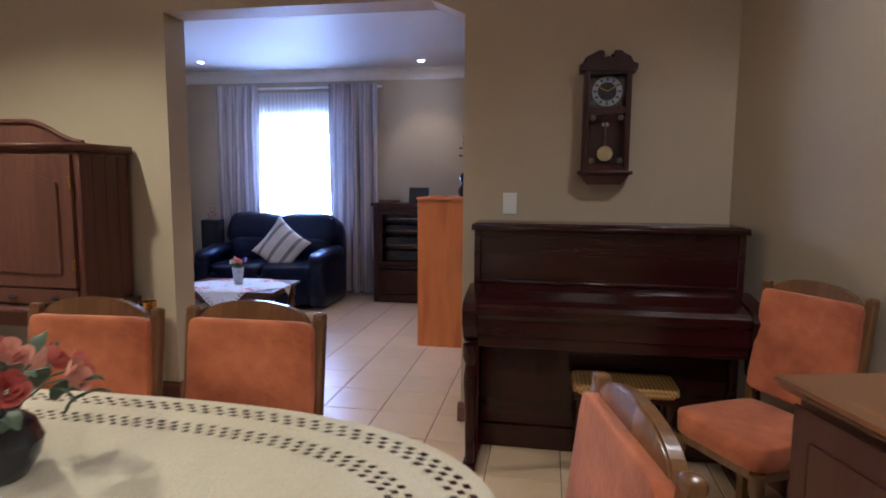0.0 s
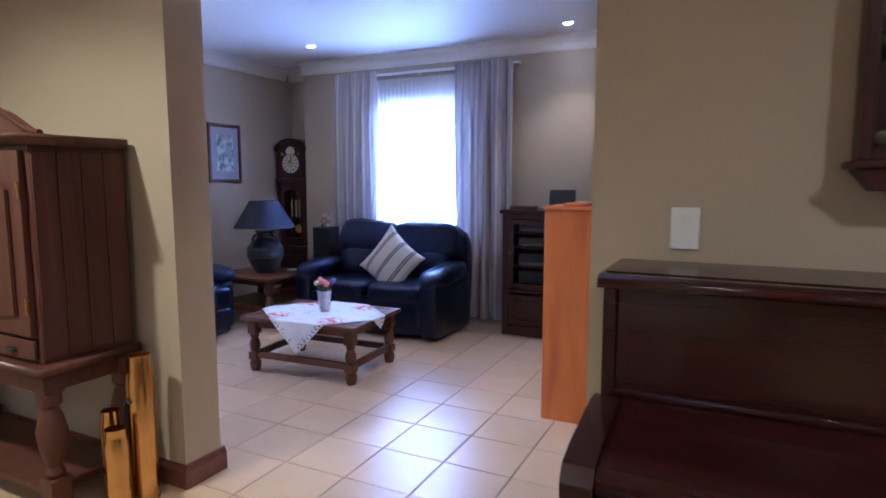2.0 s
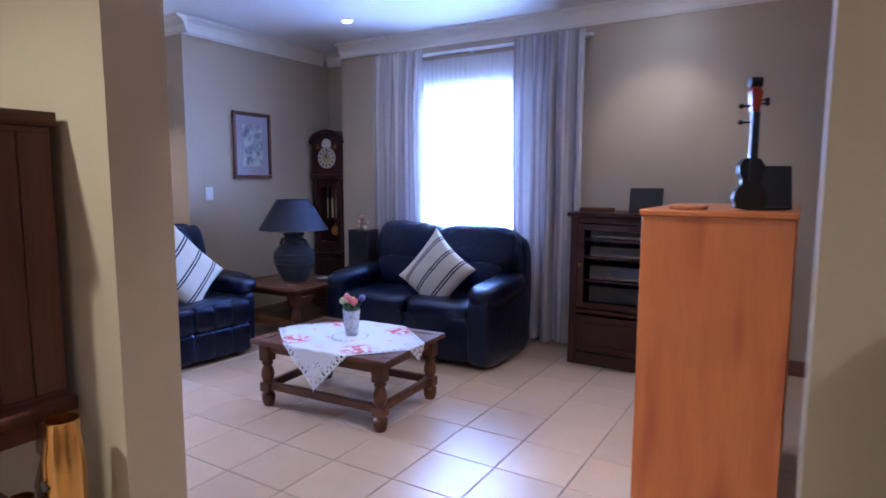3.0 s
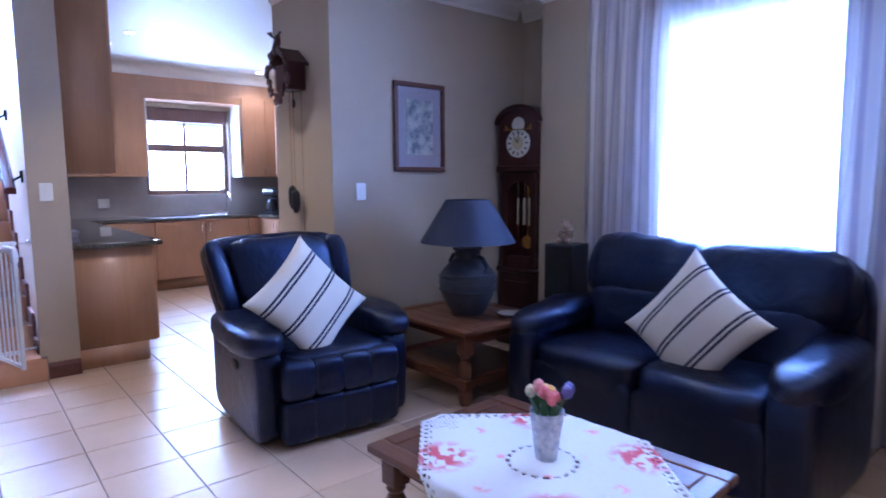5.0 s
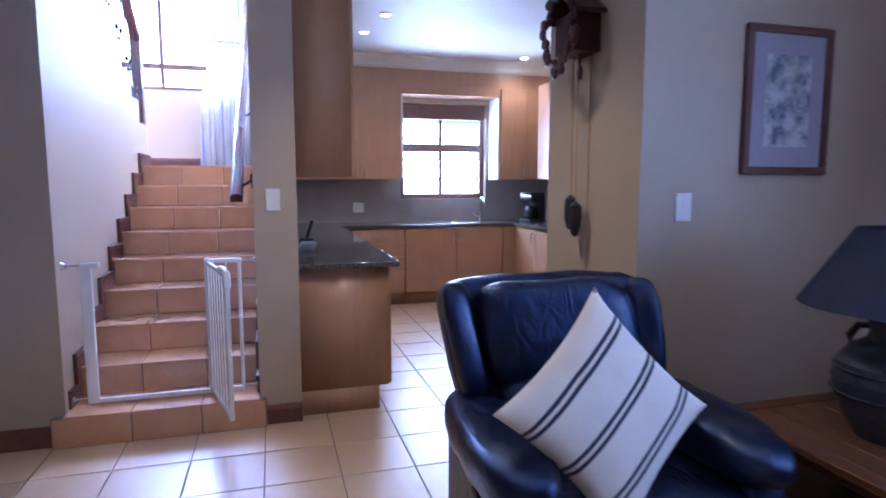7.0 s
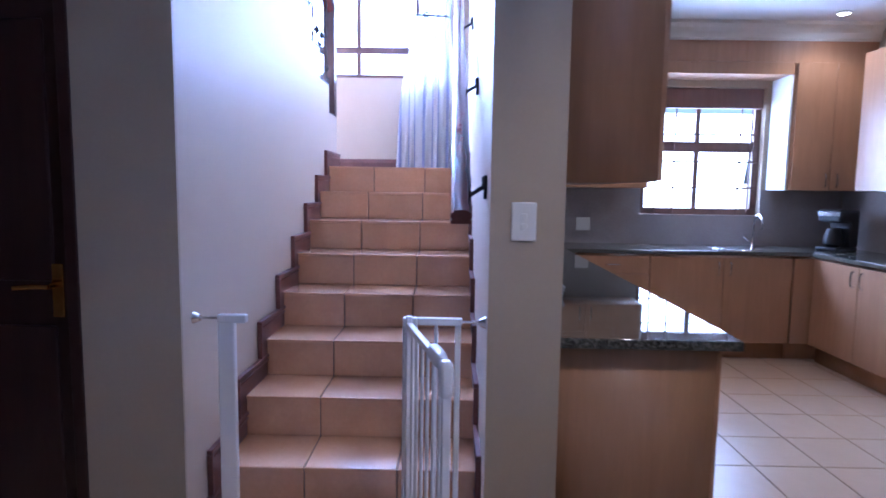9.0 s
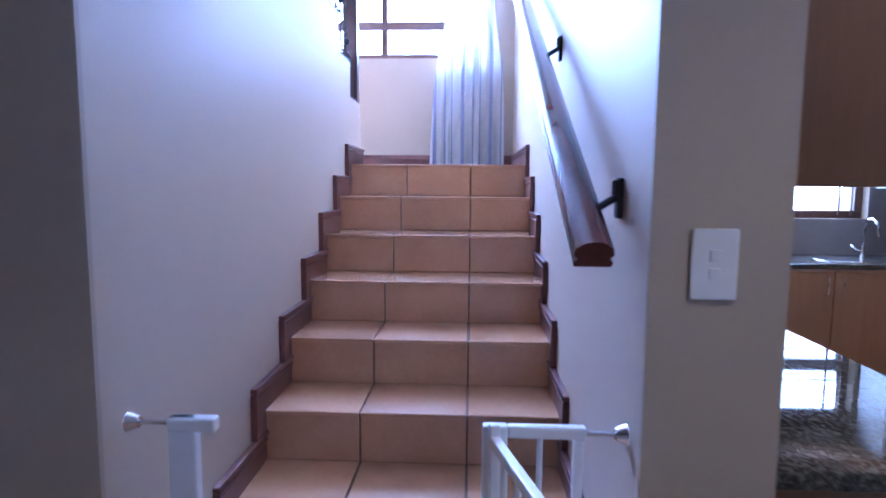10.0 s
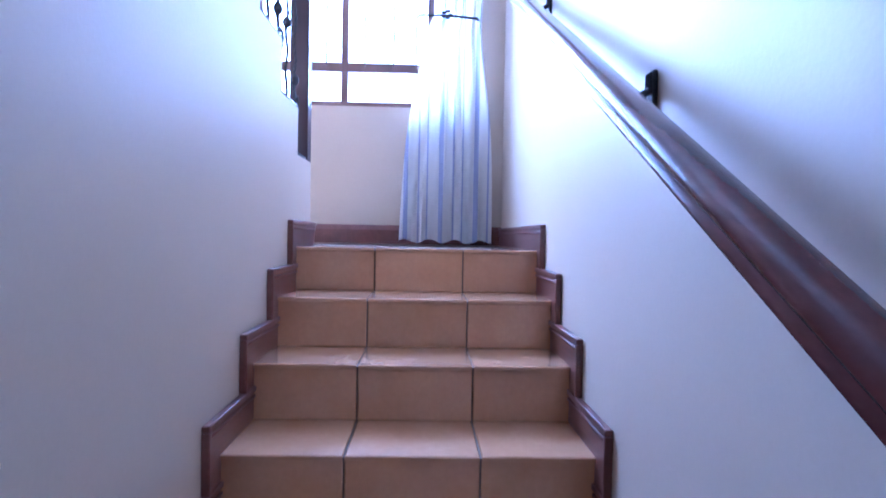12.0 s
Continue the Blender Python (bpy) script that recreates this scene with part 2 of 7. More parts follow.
def stripes(name, ground, line, period, places, axis="x", rough=0.85, weave=320, trans=0.0):
    """Cloth with woven stripes: places are (from, to) shares of the period that take the line's colour."""
    m, nt, b = base_mat(name)
    v = coords(nt)
    sep = nt.nodes.new("ShaderNodeSeparateXYZ")
    nt.links.new(v, sep.inputs[0])
    div = nt.nodes.new("ShaderNodeMath")
    div.operation, div.inputs[1].default_value = "DIVIDE", period
    nt.links.new(sep.outputs["xyz".index(axis)], div.inputs[0])
    fr = nt.nodes.new("ShaderNodeMath")
    fr.operation = "FRACT"
    nt.links.new(div.outputs[0], fr.inputs[0])
    ramp = nt.nodes.new("ShaderNodeValToRGB")
    ramp.color_ramp.interpolation = "CONSTANT"
    e = ramp.color_ramp.elements
    e[0].color, e[1].color, e[1].position = (0, 0, 0, 1), (0, 0, 0, 1), 0.999
    for a, z in places:
        k = e.new(a)
        k.color = (1, 1, 1, 1)
        k = e.new(z)
        k.color = (0, 0, 0, 1)
    nt.links.new(fr.outputs[0], ramp.inputs[0])
    fine = noise_tex(nt, v, weave, 2)
    g2 = mix_node(nt, fine, ground, tuple(c * 0.85 for c in ground))
    col = mix_node(nt, ramp.outputs[0], g2, line)
    nt.links.new(col, b.inputs["Base Color"])
    b.inputs["Roughness"].default_value, b.inputs["Sheen Weight"].default_value = rough, 0.2
    b.inputs["Specular IOR Level"].default_value = 0.2
    bump(nt, b, fine, 0.2, 0.001)
    if trans:
        tr, mx = nt.nodes.new("ShaderNodeBsdfTranslucent"), nt.nodes.new("ShaderNodeMixShader")
        nt.links.new(col, tr.inputs[0])
        mx.inputs[0].default_value = trans
        out = nt.nodes["Material Output"]
        nt.links.new(b.outputs[0], mx.inputs[1])
        nt.links.new(tr.outputs[0], mx.inputs[2])
        nt.links.new(mx.outputs[0], out.inputs[0])
    return m


CUSHION = stripes("striped_cushion_cotton", (0.70, 0.66, 0.58), (0.03, 0.03, 0.06), 0.155, [(0.035, 0.115), (0.885, 0.965)], "x")
CURTAIN = stripes("striped_curtain_cloth", (0.54, 0.50, 0.48), (0.35, 0.31, 0.36), 0.23, [(0.06, 0.26), (0.36, 0.40), (0.58, 0.70), (0.86, 0.89)], "x", 0.8, 400, 0.10)
STAIR_CURTAIN = stripes("blue_striped_curtain_cloth", (0.80, 0.78, 0.76), (0.40, 0.43, 0.60), 0.21, [(0.15, 0.27), (0.55, 0.60), (0.8, 0.84)], "y", 0.8, 400, 0.45)


def net_mat():
    m, nt, b = base_mat("white_net_curtain")
    tr, tp = nt.nodes.new("ShaderNodeBsdfTranslucent"), nt.nodes.new("ShaderNodeBsdfTransparent")
    a, c = nt.nodes.new("ShaderNodeMixShader"), nt.nodes.new("ShaderNodeMixShader")
    tr.inputs[0].default_value = (0.9, 0.9, 0.92, 1)
    b.inputs["Base Color"].default_value, b.inputs["Roughness"].default_value = (0.85, 0.85, 0.87, 1), 0.9
    a.inputs[0].default_value, c.inputs[0].default_value = 0.6, 0.35
    nt.links.new(b.outputs[0], a.inputs[1])
    nt.links.new(tr.outputs[0], a.inputs[2])
    nt.links.new(a.outputs[0], c.inputs[1])
    nt.links.new(tp.outputs[0], c.inputs[2])
    nt.links.new(c.outputs[0], nt.nodes["Material Output"].inputs[0])
    return m


NET = net_mat()

# ---- mesh helpers ----


def box(bm, x0, x1, y0, y1, z0, z1, bev=0.0, seg=2):
    m = Matrix.Translation(((x0 + x1) / 2, (y0 + y1) / 2, (z0 + z1) / 2)) @ Matrix.Diagonal((abs(x1 - x0), abs(y1 - y0), abs(z1 - z0), 1))
    r = bmesh.ops.create_cube(bm, size=1, matrix=m)
    if bev:
        edges = list({e for v in r["verts"] for e in v.link_edges})
        bmesh.ops.bevel(bm, geom=edges, offset=bev, segments=seg, affect="EDGES", profile=0.5)
    return bm


def prism(bm, outline, axis, a, b):
    """A prism over a 2D outline; axis is the one it is drawn along, from a to b."""
    def at(p, q, w):
        return {"x": (w, p, q), "y": (p, w, q), "z": (p, q, w)}[axis]
    lo, hi = [bm.verts.new(at(p, q, a)) for p, q in outline], [bm.verts.new(at(p, q, b)) for p, q in outline]
    n = len(outline)
    made = [bm.faces.new(lo), bm.faces.new(hi)]
    for i in range(n):
        made.append(bm.faces.new((lo[i], lo[(i + 1) % n], hi[(i + 1) % n], hi[i])))
    bmesh.ops.recalc_face_normals(bm, faces=made)
    return bm


def rod(bm, p0, p1, r0, r1=None, seg=16):
    p0, p1 = Vector(p0), Vector(p1)
    d = p1 - p0
    m = Matrix.Translation((p0 + p1) / 2) @ d.to_track_quat("Z", "Y").to_matrix().to_4x4()
    bmesh.ops.create_cone(bm, cap_ends=True, segments=seg, radius1=r0, radius2=r0 if r1 is None else r1, depth=d.length, matrix=m)
    return bm


def lathe(bm, profile, at=(0, 0, 0), seg=20):
    """A turned shape: profile of (radius, height), closed at both ends."""
    rings = []
    for r, z in profile:
        rings.append([bm.verts.new((at[0] + r * math.cos(2 * math.pi * k / seg), at[1] + r * math.sin(2 * math.pi * k / seg), at[2] + z)) for k in range(seg)])
    for a, b in zip(rings, rings[1:]):
        for k in range(seg):
            bm.faces.new((a[k], a[(k + 1) % seg], b[(k + 1) % seg], b[k]))
    bm.faces.new(rings[0][::-1])
    bm.faces.new(rings[-1])
    return bm


def tube(bm, pts, r, seg=8):
    pts = [Vector(p) for p in pts]
    rings = []
    for i, p in enumerate(pts):
        d = (pts[min(i + 1, len(pts) - 1)] - pts[max(i - 1, 0)]).normalized()
        q = d.to_track_quat("Z", "Y")
        rings.append([bm.verts.new(p + q @ Vector((r * math.cos(2 * math.pi * k / seg), r * math.sin(2 * math.pi * k / seg), 0))) for k in range(seg)])
    for a, b in zip(rings, rings[1:]):
        for k in range(seg):
            bm.faces.new((a[k], a[(k + 1) % seg], b[(k + 1) % seg], b[k]))
    bm.faces.new(rings[0][::-1])
    bm.faces.new(rings[-1])
    return bm


def soft(bm, centre, size, e=0.35, seg=28, rings=16, wrinkle=0.0, turn=None, seed=0.0, e2=None):
    """An upholstered lump: a rounded box of the given full size, with slight wrinkles."""
    e2 = e if e2 is None else e2
    c, (a, b, h) = Vector(centre), (s / 2 for s in size)

    def power(v, k):
        return math.copysign(abs(v) ** k, v)
    grid = []
    for i in range(rings + 1):
        th = -math.pi / 2 + math.pi * i / rings
        row = []
        for j in range(seg):
            ph = 2 * math.pi * j / seg
            p = Vector((a * power(math.cos(th), e2) * power(math.cos(ph), e), b * power(math.cos(th), e2) * power(math.sin(ph), e), h * power(math.sin(th), e2)))
            if wrinkle:
                p += p.normalized() * wrinkle * (noise.noise(p * 7 + Vector((seed, 0, 0))) + 0.6 * noise.noise(p * 19 + Vector((seed, 3, 0))))
            if turn is not None:
                p = turn @ p
            row.append(bm.verts.new(c + p))
        grid.append(row)
    for i in range(rings):
        for j in range(seg):
            f = (grid[i][j], grid[i][(j + 1) % seg], grid[i + 1][(j + 1) % seg], grid[i + 1][j])
            bm.faces.new(f)
    bmesh.ops.remove_doubles(bm, verts=grid[0] + grid[-1], dist=1e-5)
    return bm


def mesh_of(name, bm, material, smooth=25):
    me = bpy.data.meshes.new(name)
    bm.normal_update()
    bm.to_mesh(me)
    bm.free()
    me.materials.append(material)
    if smooth:
        for p in me.polygons:
            p.use_smooth = True
        me.set_sharp_from_angle(angle=radians(smooth))
        if smooth < 90:
            # broad flat faces inside a bevel stay flat
            next_to = collections.defaultdict(list)
            for p in me.polygons:
                for key in p.edge_keys:
                    next_to[key].append(p)
            for p in me.polygons:
                if all(q.area < 0.45 * p.area for key in p.edge_keys for q in next_to[key] if q.index != p.index):
                    p.use_smooth = False
    return me


def part(name, bm, material, parent, label="", smooth=25):
    ob = new(name, mesh_of(name, bm, material, smooth))
    ob.parent = parent
    if label:
        tagged(ob, label)
    return ob


def thing(name, m, label, category, group=""):
    ob = new(name)
    ob.empty_display_size = 0.1
    ob.matrix_basis = m
    return tagged(ob, label, category, group)


def solid(name, bm, material, label, category, m=None, group="", kind="", smooth=25):
    ob = new(name, mesh_of(name, bm, material, smooth))
    if m is not None:
        ob.matrix_basis = m
    return tagged(ob, label, category, group, kind)


def structure(name, bm, material, label, category, smooth=0):
    return solid(name, bm, material, label, category, kind="structure", smooth=smooth)


def B():
    return bmesh.new()


# ---- the building ----
CEIL_Z, TOP_Z = 2.88, 5.2
X_W, X_R = -6.162, 1.53          # face of the stair wall, dining and living east wall
Y_D0, Y_D1, Y_F = 3.45, 3.665, 7.43
OPEN_L, OPEN_R, OPEN_T = -1.882, 0.022, 2.50
Y_S0, Y_S1 = 3.200, 4.210         # stair between its two walls
X_K = -9.88                     # kitchen window wall
X_L = -9.74                     # landing window wall
RISE, LAND = 0.175, 9
FRONT = {1: -6.10, 2: -6.43, **{k: -6.72 - 0.292 * (k - 3) for k in range(3, 10)}}


def wall_along_x(name, y0, y1, x0, x1, z0, z1, holes, label, material=None):
    """A wall along x with rectangular openings (x0, x1, z0, z1) cut through it."""
    bm = B()
    xs = sorted({x0, x1, *[h[0] for h in holes], *[h[1] for h in holes]})
    for a, b in zip(xs, xs[1:]):
        cuts = sorted((h[2], h[3]) for h in holes if h[0] < (a + b) / 2 < h[1])
        z = z0
        for c, d in cuts:
            if c > z:
                box(bm, a, b, y0, y1, z, c)
            z = d
        if z < z1:
            box(bm, a, b, y0, y1, z, z1)
    bmesh.ops.remove_doubles(bm, verts=bm.verts, dist=1e-5)
    return structure(name, bm, material or WALL, label, "wall")


def wall_along_y(name, x0, x1, y0, y1, z0, z1, holes, label, material=None):
    bm = B()
    ys = sorted({y0, y1, *[h[0] for h in holes], *[h[1] for h in holes]})
    for a, b in zip(ys, ys[1:]):
        cuts = sorted((h[2], h[3]) for h in holes if h[0] < (a + b) / 2 < h[1])
        z = z0
        for c, d in cuts:
            if c > z:
                box(bm, x0, x1, a, b, z, c)
            z = d
        if z < z1:
            box(bm, x0, x1, a, b, z, z1)
    bmesh.ops.remove_doubles(bm, verts=bm.verts, dist=1e-5)
    return structure(name, bm, material or WALL, label, "wall")


# ground outside
bm = B()
bmesh.ops.create_grid(bm, x_segments=2, y_segments=2, size=1500, matrix=Matrix.Translation((0, 0, -0.30)))
structure("ground", bm, surface("dry_lawn", (0.16, 0.14, 0.07), (0.10, 0.12, 0.05), 0.6, 0.9, 30, 0.4), "pale dry lawn outside the house", "ground")
# floor slab under the tiles
bm = B()
box(bm, -10.1, 3.2, -2.8, 7.96, -0.28, -0.004)
structure("floor", bm, GROUT, "sand-coloured ceramic tile floor with dark grout joints", "floor")

# divider between dining and living room, with its chamfered opening
bm = B()
box(bm, -3.6, OPEN_L, Y_D0, Y_D1, 0, CEIL_Z)
box(bm, OPEN_R, X_R, Y_D0, Y_D1, 0, CEIL_Z)
prism(bm, [(OPEN_L, CEIL_Z), (OPEN_L, OPEN_T), (OPEN_R - 0.2, OPEN_T), (OPEN_R, OPEN_T - 0.09), (OPEN_R, CEIL_Z)], "y", Y_D0, Y_D1)
structure("wall_divider", bm, WALL, "khaki painted dividing wall with a wide opening", "wall")
wall_along_y("wall_living_east", X_R, X_R + 0.2, Y_D0, 7.43, 0, CEIL_Z, [], "khaki painted end wall of the living room")
EAST = pose(1.50, Y_D0, 0, 0, 0, 14.5)     # the dining room's east wall runs out at a slant
bm = B()
box(bm, 0, 0.2, -6.4, 0.0, 0, CEIL_Z)
structure("wall_dining_east", bm, WALL, "khaki painted slanting wall beside the piano", "wall").matrix_basis = EAST
wall_along_x("wall_dining_south", -2.8, -2.6, -3.8, 3.2, 0, CEIL_Z, [(-2.2, -0.4, 0.9, 2.1)], "khaki painted wall with a window")
wall_along_y("wall_dining_west", -3.8, -3.6, -2.6, Y_D1, 0, CEIL_Z, [], "khaki painted wall of the dining room")
wall_along_x("wall_living_window", Y_F, Y_F + 0.25, -4.36, X_R + 0.2, 0, CEIL_Z, [(-3.38, -2.12, 0.9, 2.31)], "khaki painted wall with a curtained window")
bm = B()
box(bm, -5.0, -4.2, 7.74, 7.95, 0, CEIL_Z)
structure("wall_recess", bm, WALL, "khaki painted back of the clock recess", "wall")
bm = B()
box(bm, -4.36, -4.2, Y_F + 0.25, 7.74, 0, CEIL_Z)
structure("wall_recess_side", bm, WALL, "khaki painted side of the clock recess", "wall")
bm = B()
box(bm, -5.0, -4.83, 6.05, 7.74, 0, CEIL_Z)
box(bm, -5.71, -4.83, 5.83, 6.05, 0, CEIL_Z)
structure("wall_picture", bm, WALL, "khaki painted wall that returns beside the kitchen", "wall")
wall_along_x("wall_kitchen_north", 7.75, 7.95, X_K, -5.0, 0, CEIL_Z, [], "painted kitchen wall behind cabinets")
wall_along_y("wall_kitchen_window", X_K - 0.22, X_K, Y_S1 + 0.24, 7.95, 0, CEIL_Z, [(5.86, 6.98, 1.22, 2.40)], "painted kitchen wall with a barred window")
# stair walls
bm = B()
box(bm, -9.74, X_W, Y_S1, Y_S1 + 0.24, 0, TOP_Z)
structure("wall_stair_kitchen", bm, STAIR_WALL, "cream painted wall between the stairs and the kitchen", "wall")
bm = B()
steps_top = []
edge = -8.82
k = 0
while edge + 0.29 * (k + 1) < X_W:
    steps_top.append((edge + 0.29 * k, edge + 0.29 * (k + 1), 1.955 + 0.19 * k))
    k += 1
pts = [(X_W, 0), (X_W, steps_top[-1][2] + 0.19)]
pts.append((steps_top[-1][1], steps_top[-1][2] + 0.19))
for a, b, z in reversed(steps_top):
    pts += [(b, z), (a, z)]
pts.append((edge, 0))
prism(bm, pts, "y", Y_S0 - 0.15, Y_S0)
structure("wall_stair_string", bm, STAIR_WALL, "cream painted wall with a stepped top beside the upper flight", "wall")
wall_along_y("wall_hall_door", X_W - 0.15, X_W + 0.012, 0.9, Y_S0 - 0.15, 0, CEIL_Z, [(2.04, 2.87, -0.01, 2.12)], "khaki painted wall with a dark door")
bm = B()
box(bm, X_W - 0.003, X_W + 0.012, Y_S0 - 0.15, Y_S0, 0, CEIL_Z)
box(bm, X_W - 0.003, X_W + 0.012, Y_S1, Y_S1 + 0.24, 0, CEIL_Z)
structure("wall_stair_ends", bm, WALL, "khaki painted wall ends on both sides of the stairs", "wall")
wall_along_x("wall_hall_south", 0.7, 0.9, X_W - 0.15, -3.8, 0, CEIL_Z, [], "khaki painted end wall of the hall")
wall_along_y("wall_landing", X_L - 0.22, X_L, 1.8, Y_S1 + 0.24, 0, TOP_Z, [(2.15, 3.95, 2.42, 4.3)], "cream painted landing wall with a tall window", STAIR_WALL)
wall_along_x("wall_stair_south", 1.8, 2.0, X_L, X_W - 0.15, 0, TOP_Z, [], "cream painted outer wall of the upper flight", STAIR_WALL)
wall_along_y("wall_upper", X_W - 0.15, X_W, 1.8, Y_S1 + 0.24, CEIL_Z + 0.25, TOP_Z, [], "cream painted upper wall of the stairwell", STAIR_WALL)

# ceilings
bm = B()
box(bm, X_W - 0.15, 3.2, -2.8, 7.95, CEIL_Z, CEIL_Z + 0.25)
box(bm, X_K - 0.22, X_W - 0.15, Y_S1 + 0.24, 7.95, CEIL_Z, CEIL_Z + 0.25)
structure("ceiling", bm, CEIL, "pale painted ceiling with recessed lights", "ceiling")
bm = B()
box(bm, X_L - 0.22, X_W, 1.8, Y_S1 + 0.24, TOP_Z, TOP_Z + 0.2)
structure("stairwell_ceiling", bm, CEIL, "pale ceiling high over the stairwell", "ceiling")

# cornices: a stepped cove section swept along each wall
COVE = [(0, 0), (0, -0.14), (0.010, -0.14), (0.012, -0.128), (0.022, -0.124), (0.026, -0.108), (0.034, -0.078), (0.054, -0.046), (0.082, -0.026), (0.098, -0.022), (0.10, -0.012), (0.112, -0.010), (0.112, 0)]


def cornice(name, axis, fixed, a, b, side):
    """A cove moulding along an axis; side is the way it stands out from its wall."""
    bm = B()
    prism(bm, [(fixed + side * u, CEIL_Z + w) for u, w in COVE], axis, a, b)
    return structure(name, bm, CORNICE, "cream plaster cove cornice under the ceiling", "cornice")


cornice("trim_cornice_window", "x", Y_F, -4.36, X_R - 0.1, -1)
cornice("trim_cornice_picture", "y", -4.83, 5.83, 7.64, 1)
cornice("trim_cornice_recess", "x", 7.74, -4.83, -4.36, -1)
cornice("trim_cornice_living_divider", "x", Y_D1, -3.6, X_R - 0.1, 1)
cornice("trim_cornice_living_east", "y", X_R, Y_D1, Y_F, -1)
cornice("trim_cornice_return", "x", 5.83, -5.71, -4.73, -1)
cornice("trim_cornice_dining", "x", Y_D0, -3.6, X_R - 0.1, -1)
cornice("trim_cornice_dining_east", "y", 0, -6.2, -0.1, -1).matrix_basis = EAST

# baseboards


def baseboard(name, axis, fixed, a, b, side, z=0.0):
    bm = B()
    prism(bm, [(fixed, z), (fixed + side * 0.02, z), (fixed + side * 0.02, z + 0.085), (fixed + side * 0.014, z + 0.10), (fixed + side * 0.010, z + 0.11), (fixed, z + 0.115)], axis, a, b)
    return structure(name, bm, SKIRT, "dark reddish wooden skirting board", "skirting")


baseboard("baseboard_divider_left", "x", Y_D0, -3.6, OPEN_L + 0.02, -1)
baseboard("baseboard_jamb", "y", OPEN_L, Y_D0, Y_D1 + 0.02, 1)
baseboard("baseboard_divider_living", "x", Y_D1, -3.6, OPEN_L, 1)
baseboard("baseboard_divider_right", "x", Y_D0, OPEN_R - 0.02, X_R, -1)
baseboard("baseboard_jamb_right", "y", OPEN_R, Y_D0, Y_D1, -1)
baseboard("baseboard_living_window", "x", Y_F, -4.36, X_R, -1)
baseboard("baseboard_picture", "y", -4.83, 5.83, 7.74, 1)
baseboard("baseboard_return", "x", 5.83, -5.71, -4.81, -1)
baseboard("baseboard_hall", "y", X_W + 0.012, 2.875, Y_S0 - 0.06, 1)
baseboard("baseboard_pillar", "y", X_W + 0.012, Y_S1 + 0.04, Y_S1 + 0.24, 1)
baseboard("baseboard_dining_east", "y", 0, -6.2, -0.03, -1).matrix_basis = EAST
baseboard("baseboard_landing", "y", X_L, 2.0, Y_S1, 1, RISE * LAND)

# ---- the stairs ----
bm = B()
for k in range(1, LAND + 1):
    end = FRONT[k + 1] if k < LAND else X_L
    y0 = 2.0 if k == LAND else Y_S0
    if k == 1:
        box(bm, X_W + 0.012, FRONT[1], Y_S0 - 0.06, Y_S1 + 0.035, 0, RISE - 0.01)
        box(bm, end, X_W + 0.012, Y_S0, Y_S1, 0, RISE - 0.01)
    else:
        box(bm, end, FRONT[k] - 0.008, y0, Y_S1, 0, RISE * k - 0.01)
structure("stair_body", bm, GROUT, "lower flight of nine tiled steps up to a landing", "stairs")
bm = B()
for k in range(1, 9):
    box(bm, -8.78 + 0.28 * (k - 1), -8.78 + 0.28 * k, 2.0, Y_S0 - 0.15, 1.5, RISE * LAND + 0.19 * k)
structure("stair_upper_body", bm, STEP_TILE, "upper flight of tiled steps behind the string wall", "stairs")

# ---- stair trim ----
for name, y0, y1, side in (("trim_skirting_stair_left", Y_S0, Y_S0 + 0.014, 1), ("trim_skirting_stair_right", Y_S1 - 0.014, Y_S1, -1)):
    bm = B()
    w = 0.10
    for k in range(1, LAND + 1):
        f, top = FRONT[k], RISE * k
        nxt = FRONT[k + 1] if k < LAND else (-8.86 if side > 0 else X_L + 0.022)
        low = RISE * (k - 1) + (w if k > 1 else 0.0)
        if k == 1:
            low, f = RISE, FRONT[1] - 0.16
        outer = [(nxt, top), (nxt, top + w), (f + w, top + w), (f + w, low), (f, low), (f, top)] if k > 1 else [(nxt, top), (nxt, top + w), (f + w * 0.5, top + w), (f + w * 0.5, top)]
        prism(bm, outer, "y", y0, y1)
        front = f + (w if k > 1 else w * 0.5)
        yy0, yy1 = (y0, y1 + 0.008) if side > 0 else (y0 - 0.008, y1)
        box(bm, nxt, front + 0.006, yy0, yy1, top + w - 0.012, top + w + 0.006, 0.003, 1)
        box(bm, nxt, front - 0.016, yy0 + 0.002, yy1 - 0.002, top + w - 0.030, top + w - 0.022, 0.002, 1)
        if k > 1:
            box(bm, front - 0.012, front + 0.006, yy0, yy1, low + 0.006, top + w - 0.012, 0.003, 1)
    structure(name, bm, SKIRT, "dark reddish stepped skirting beside the stairs", "skirting", 25)

# handrail on the wall
rail = thing("handrail", pose(0, 0, 0), "polished dark wooden handrail on iron brackets along the stair wall", "handrail")
p0, p1 = Vector((-6.172, 4.118, 1.334)), Vector((-9.3, 4.118, 3.050))
d = (p1 - p0).normalized()
up = Vector((0, 1, 0)).cross(d) * -1
if up.z < 0:
    up = -up
sec = [(u * 0.84, w * 0.70) for u, w in [(-0.040, -0.035), (0.040, -0.035), (0.043, -0.022), (0.034, -0.012), (0.043, 0.002), (0.040, 0.022), (0.022, 0.037), (0, 0.042), (-0.022, 0.037), (-0.040, 0.022), (-0.043, 0.002), (-0.034, -0.012), (-0.043, -0.022)]]
bm = B()
ring0 = [bm.verts.new(p0 + Vector((0, u, 0)) + up * w) for u, w in sec]
ring1 = [bm.verts.new(p1 + Vector((0, u, 0)) + up * w) for u, w in sec]
n = len(sec)
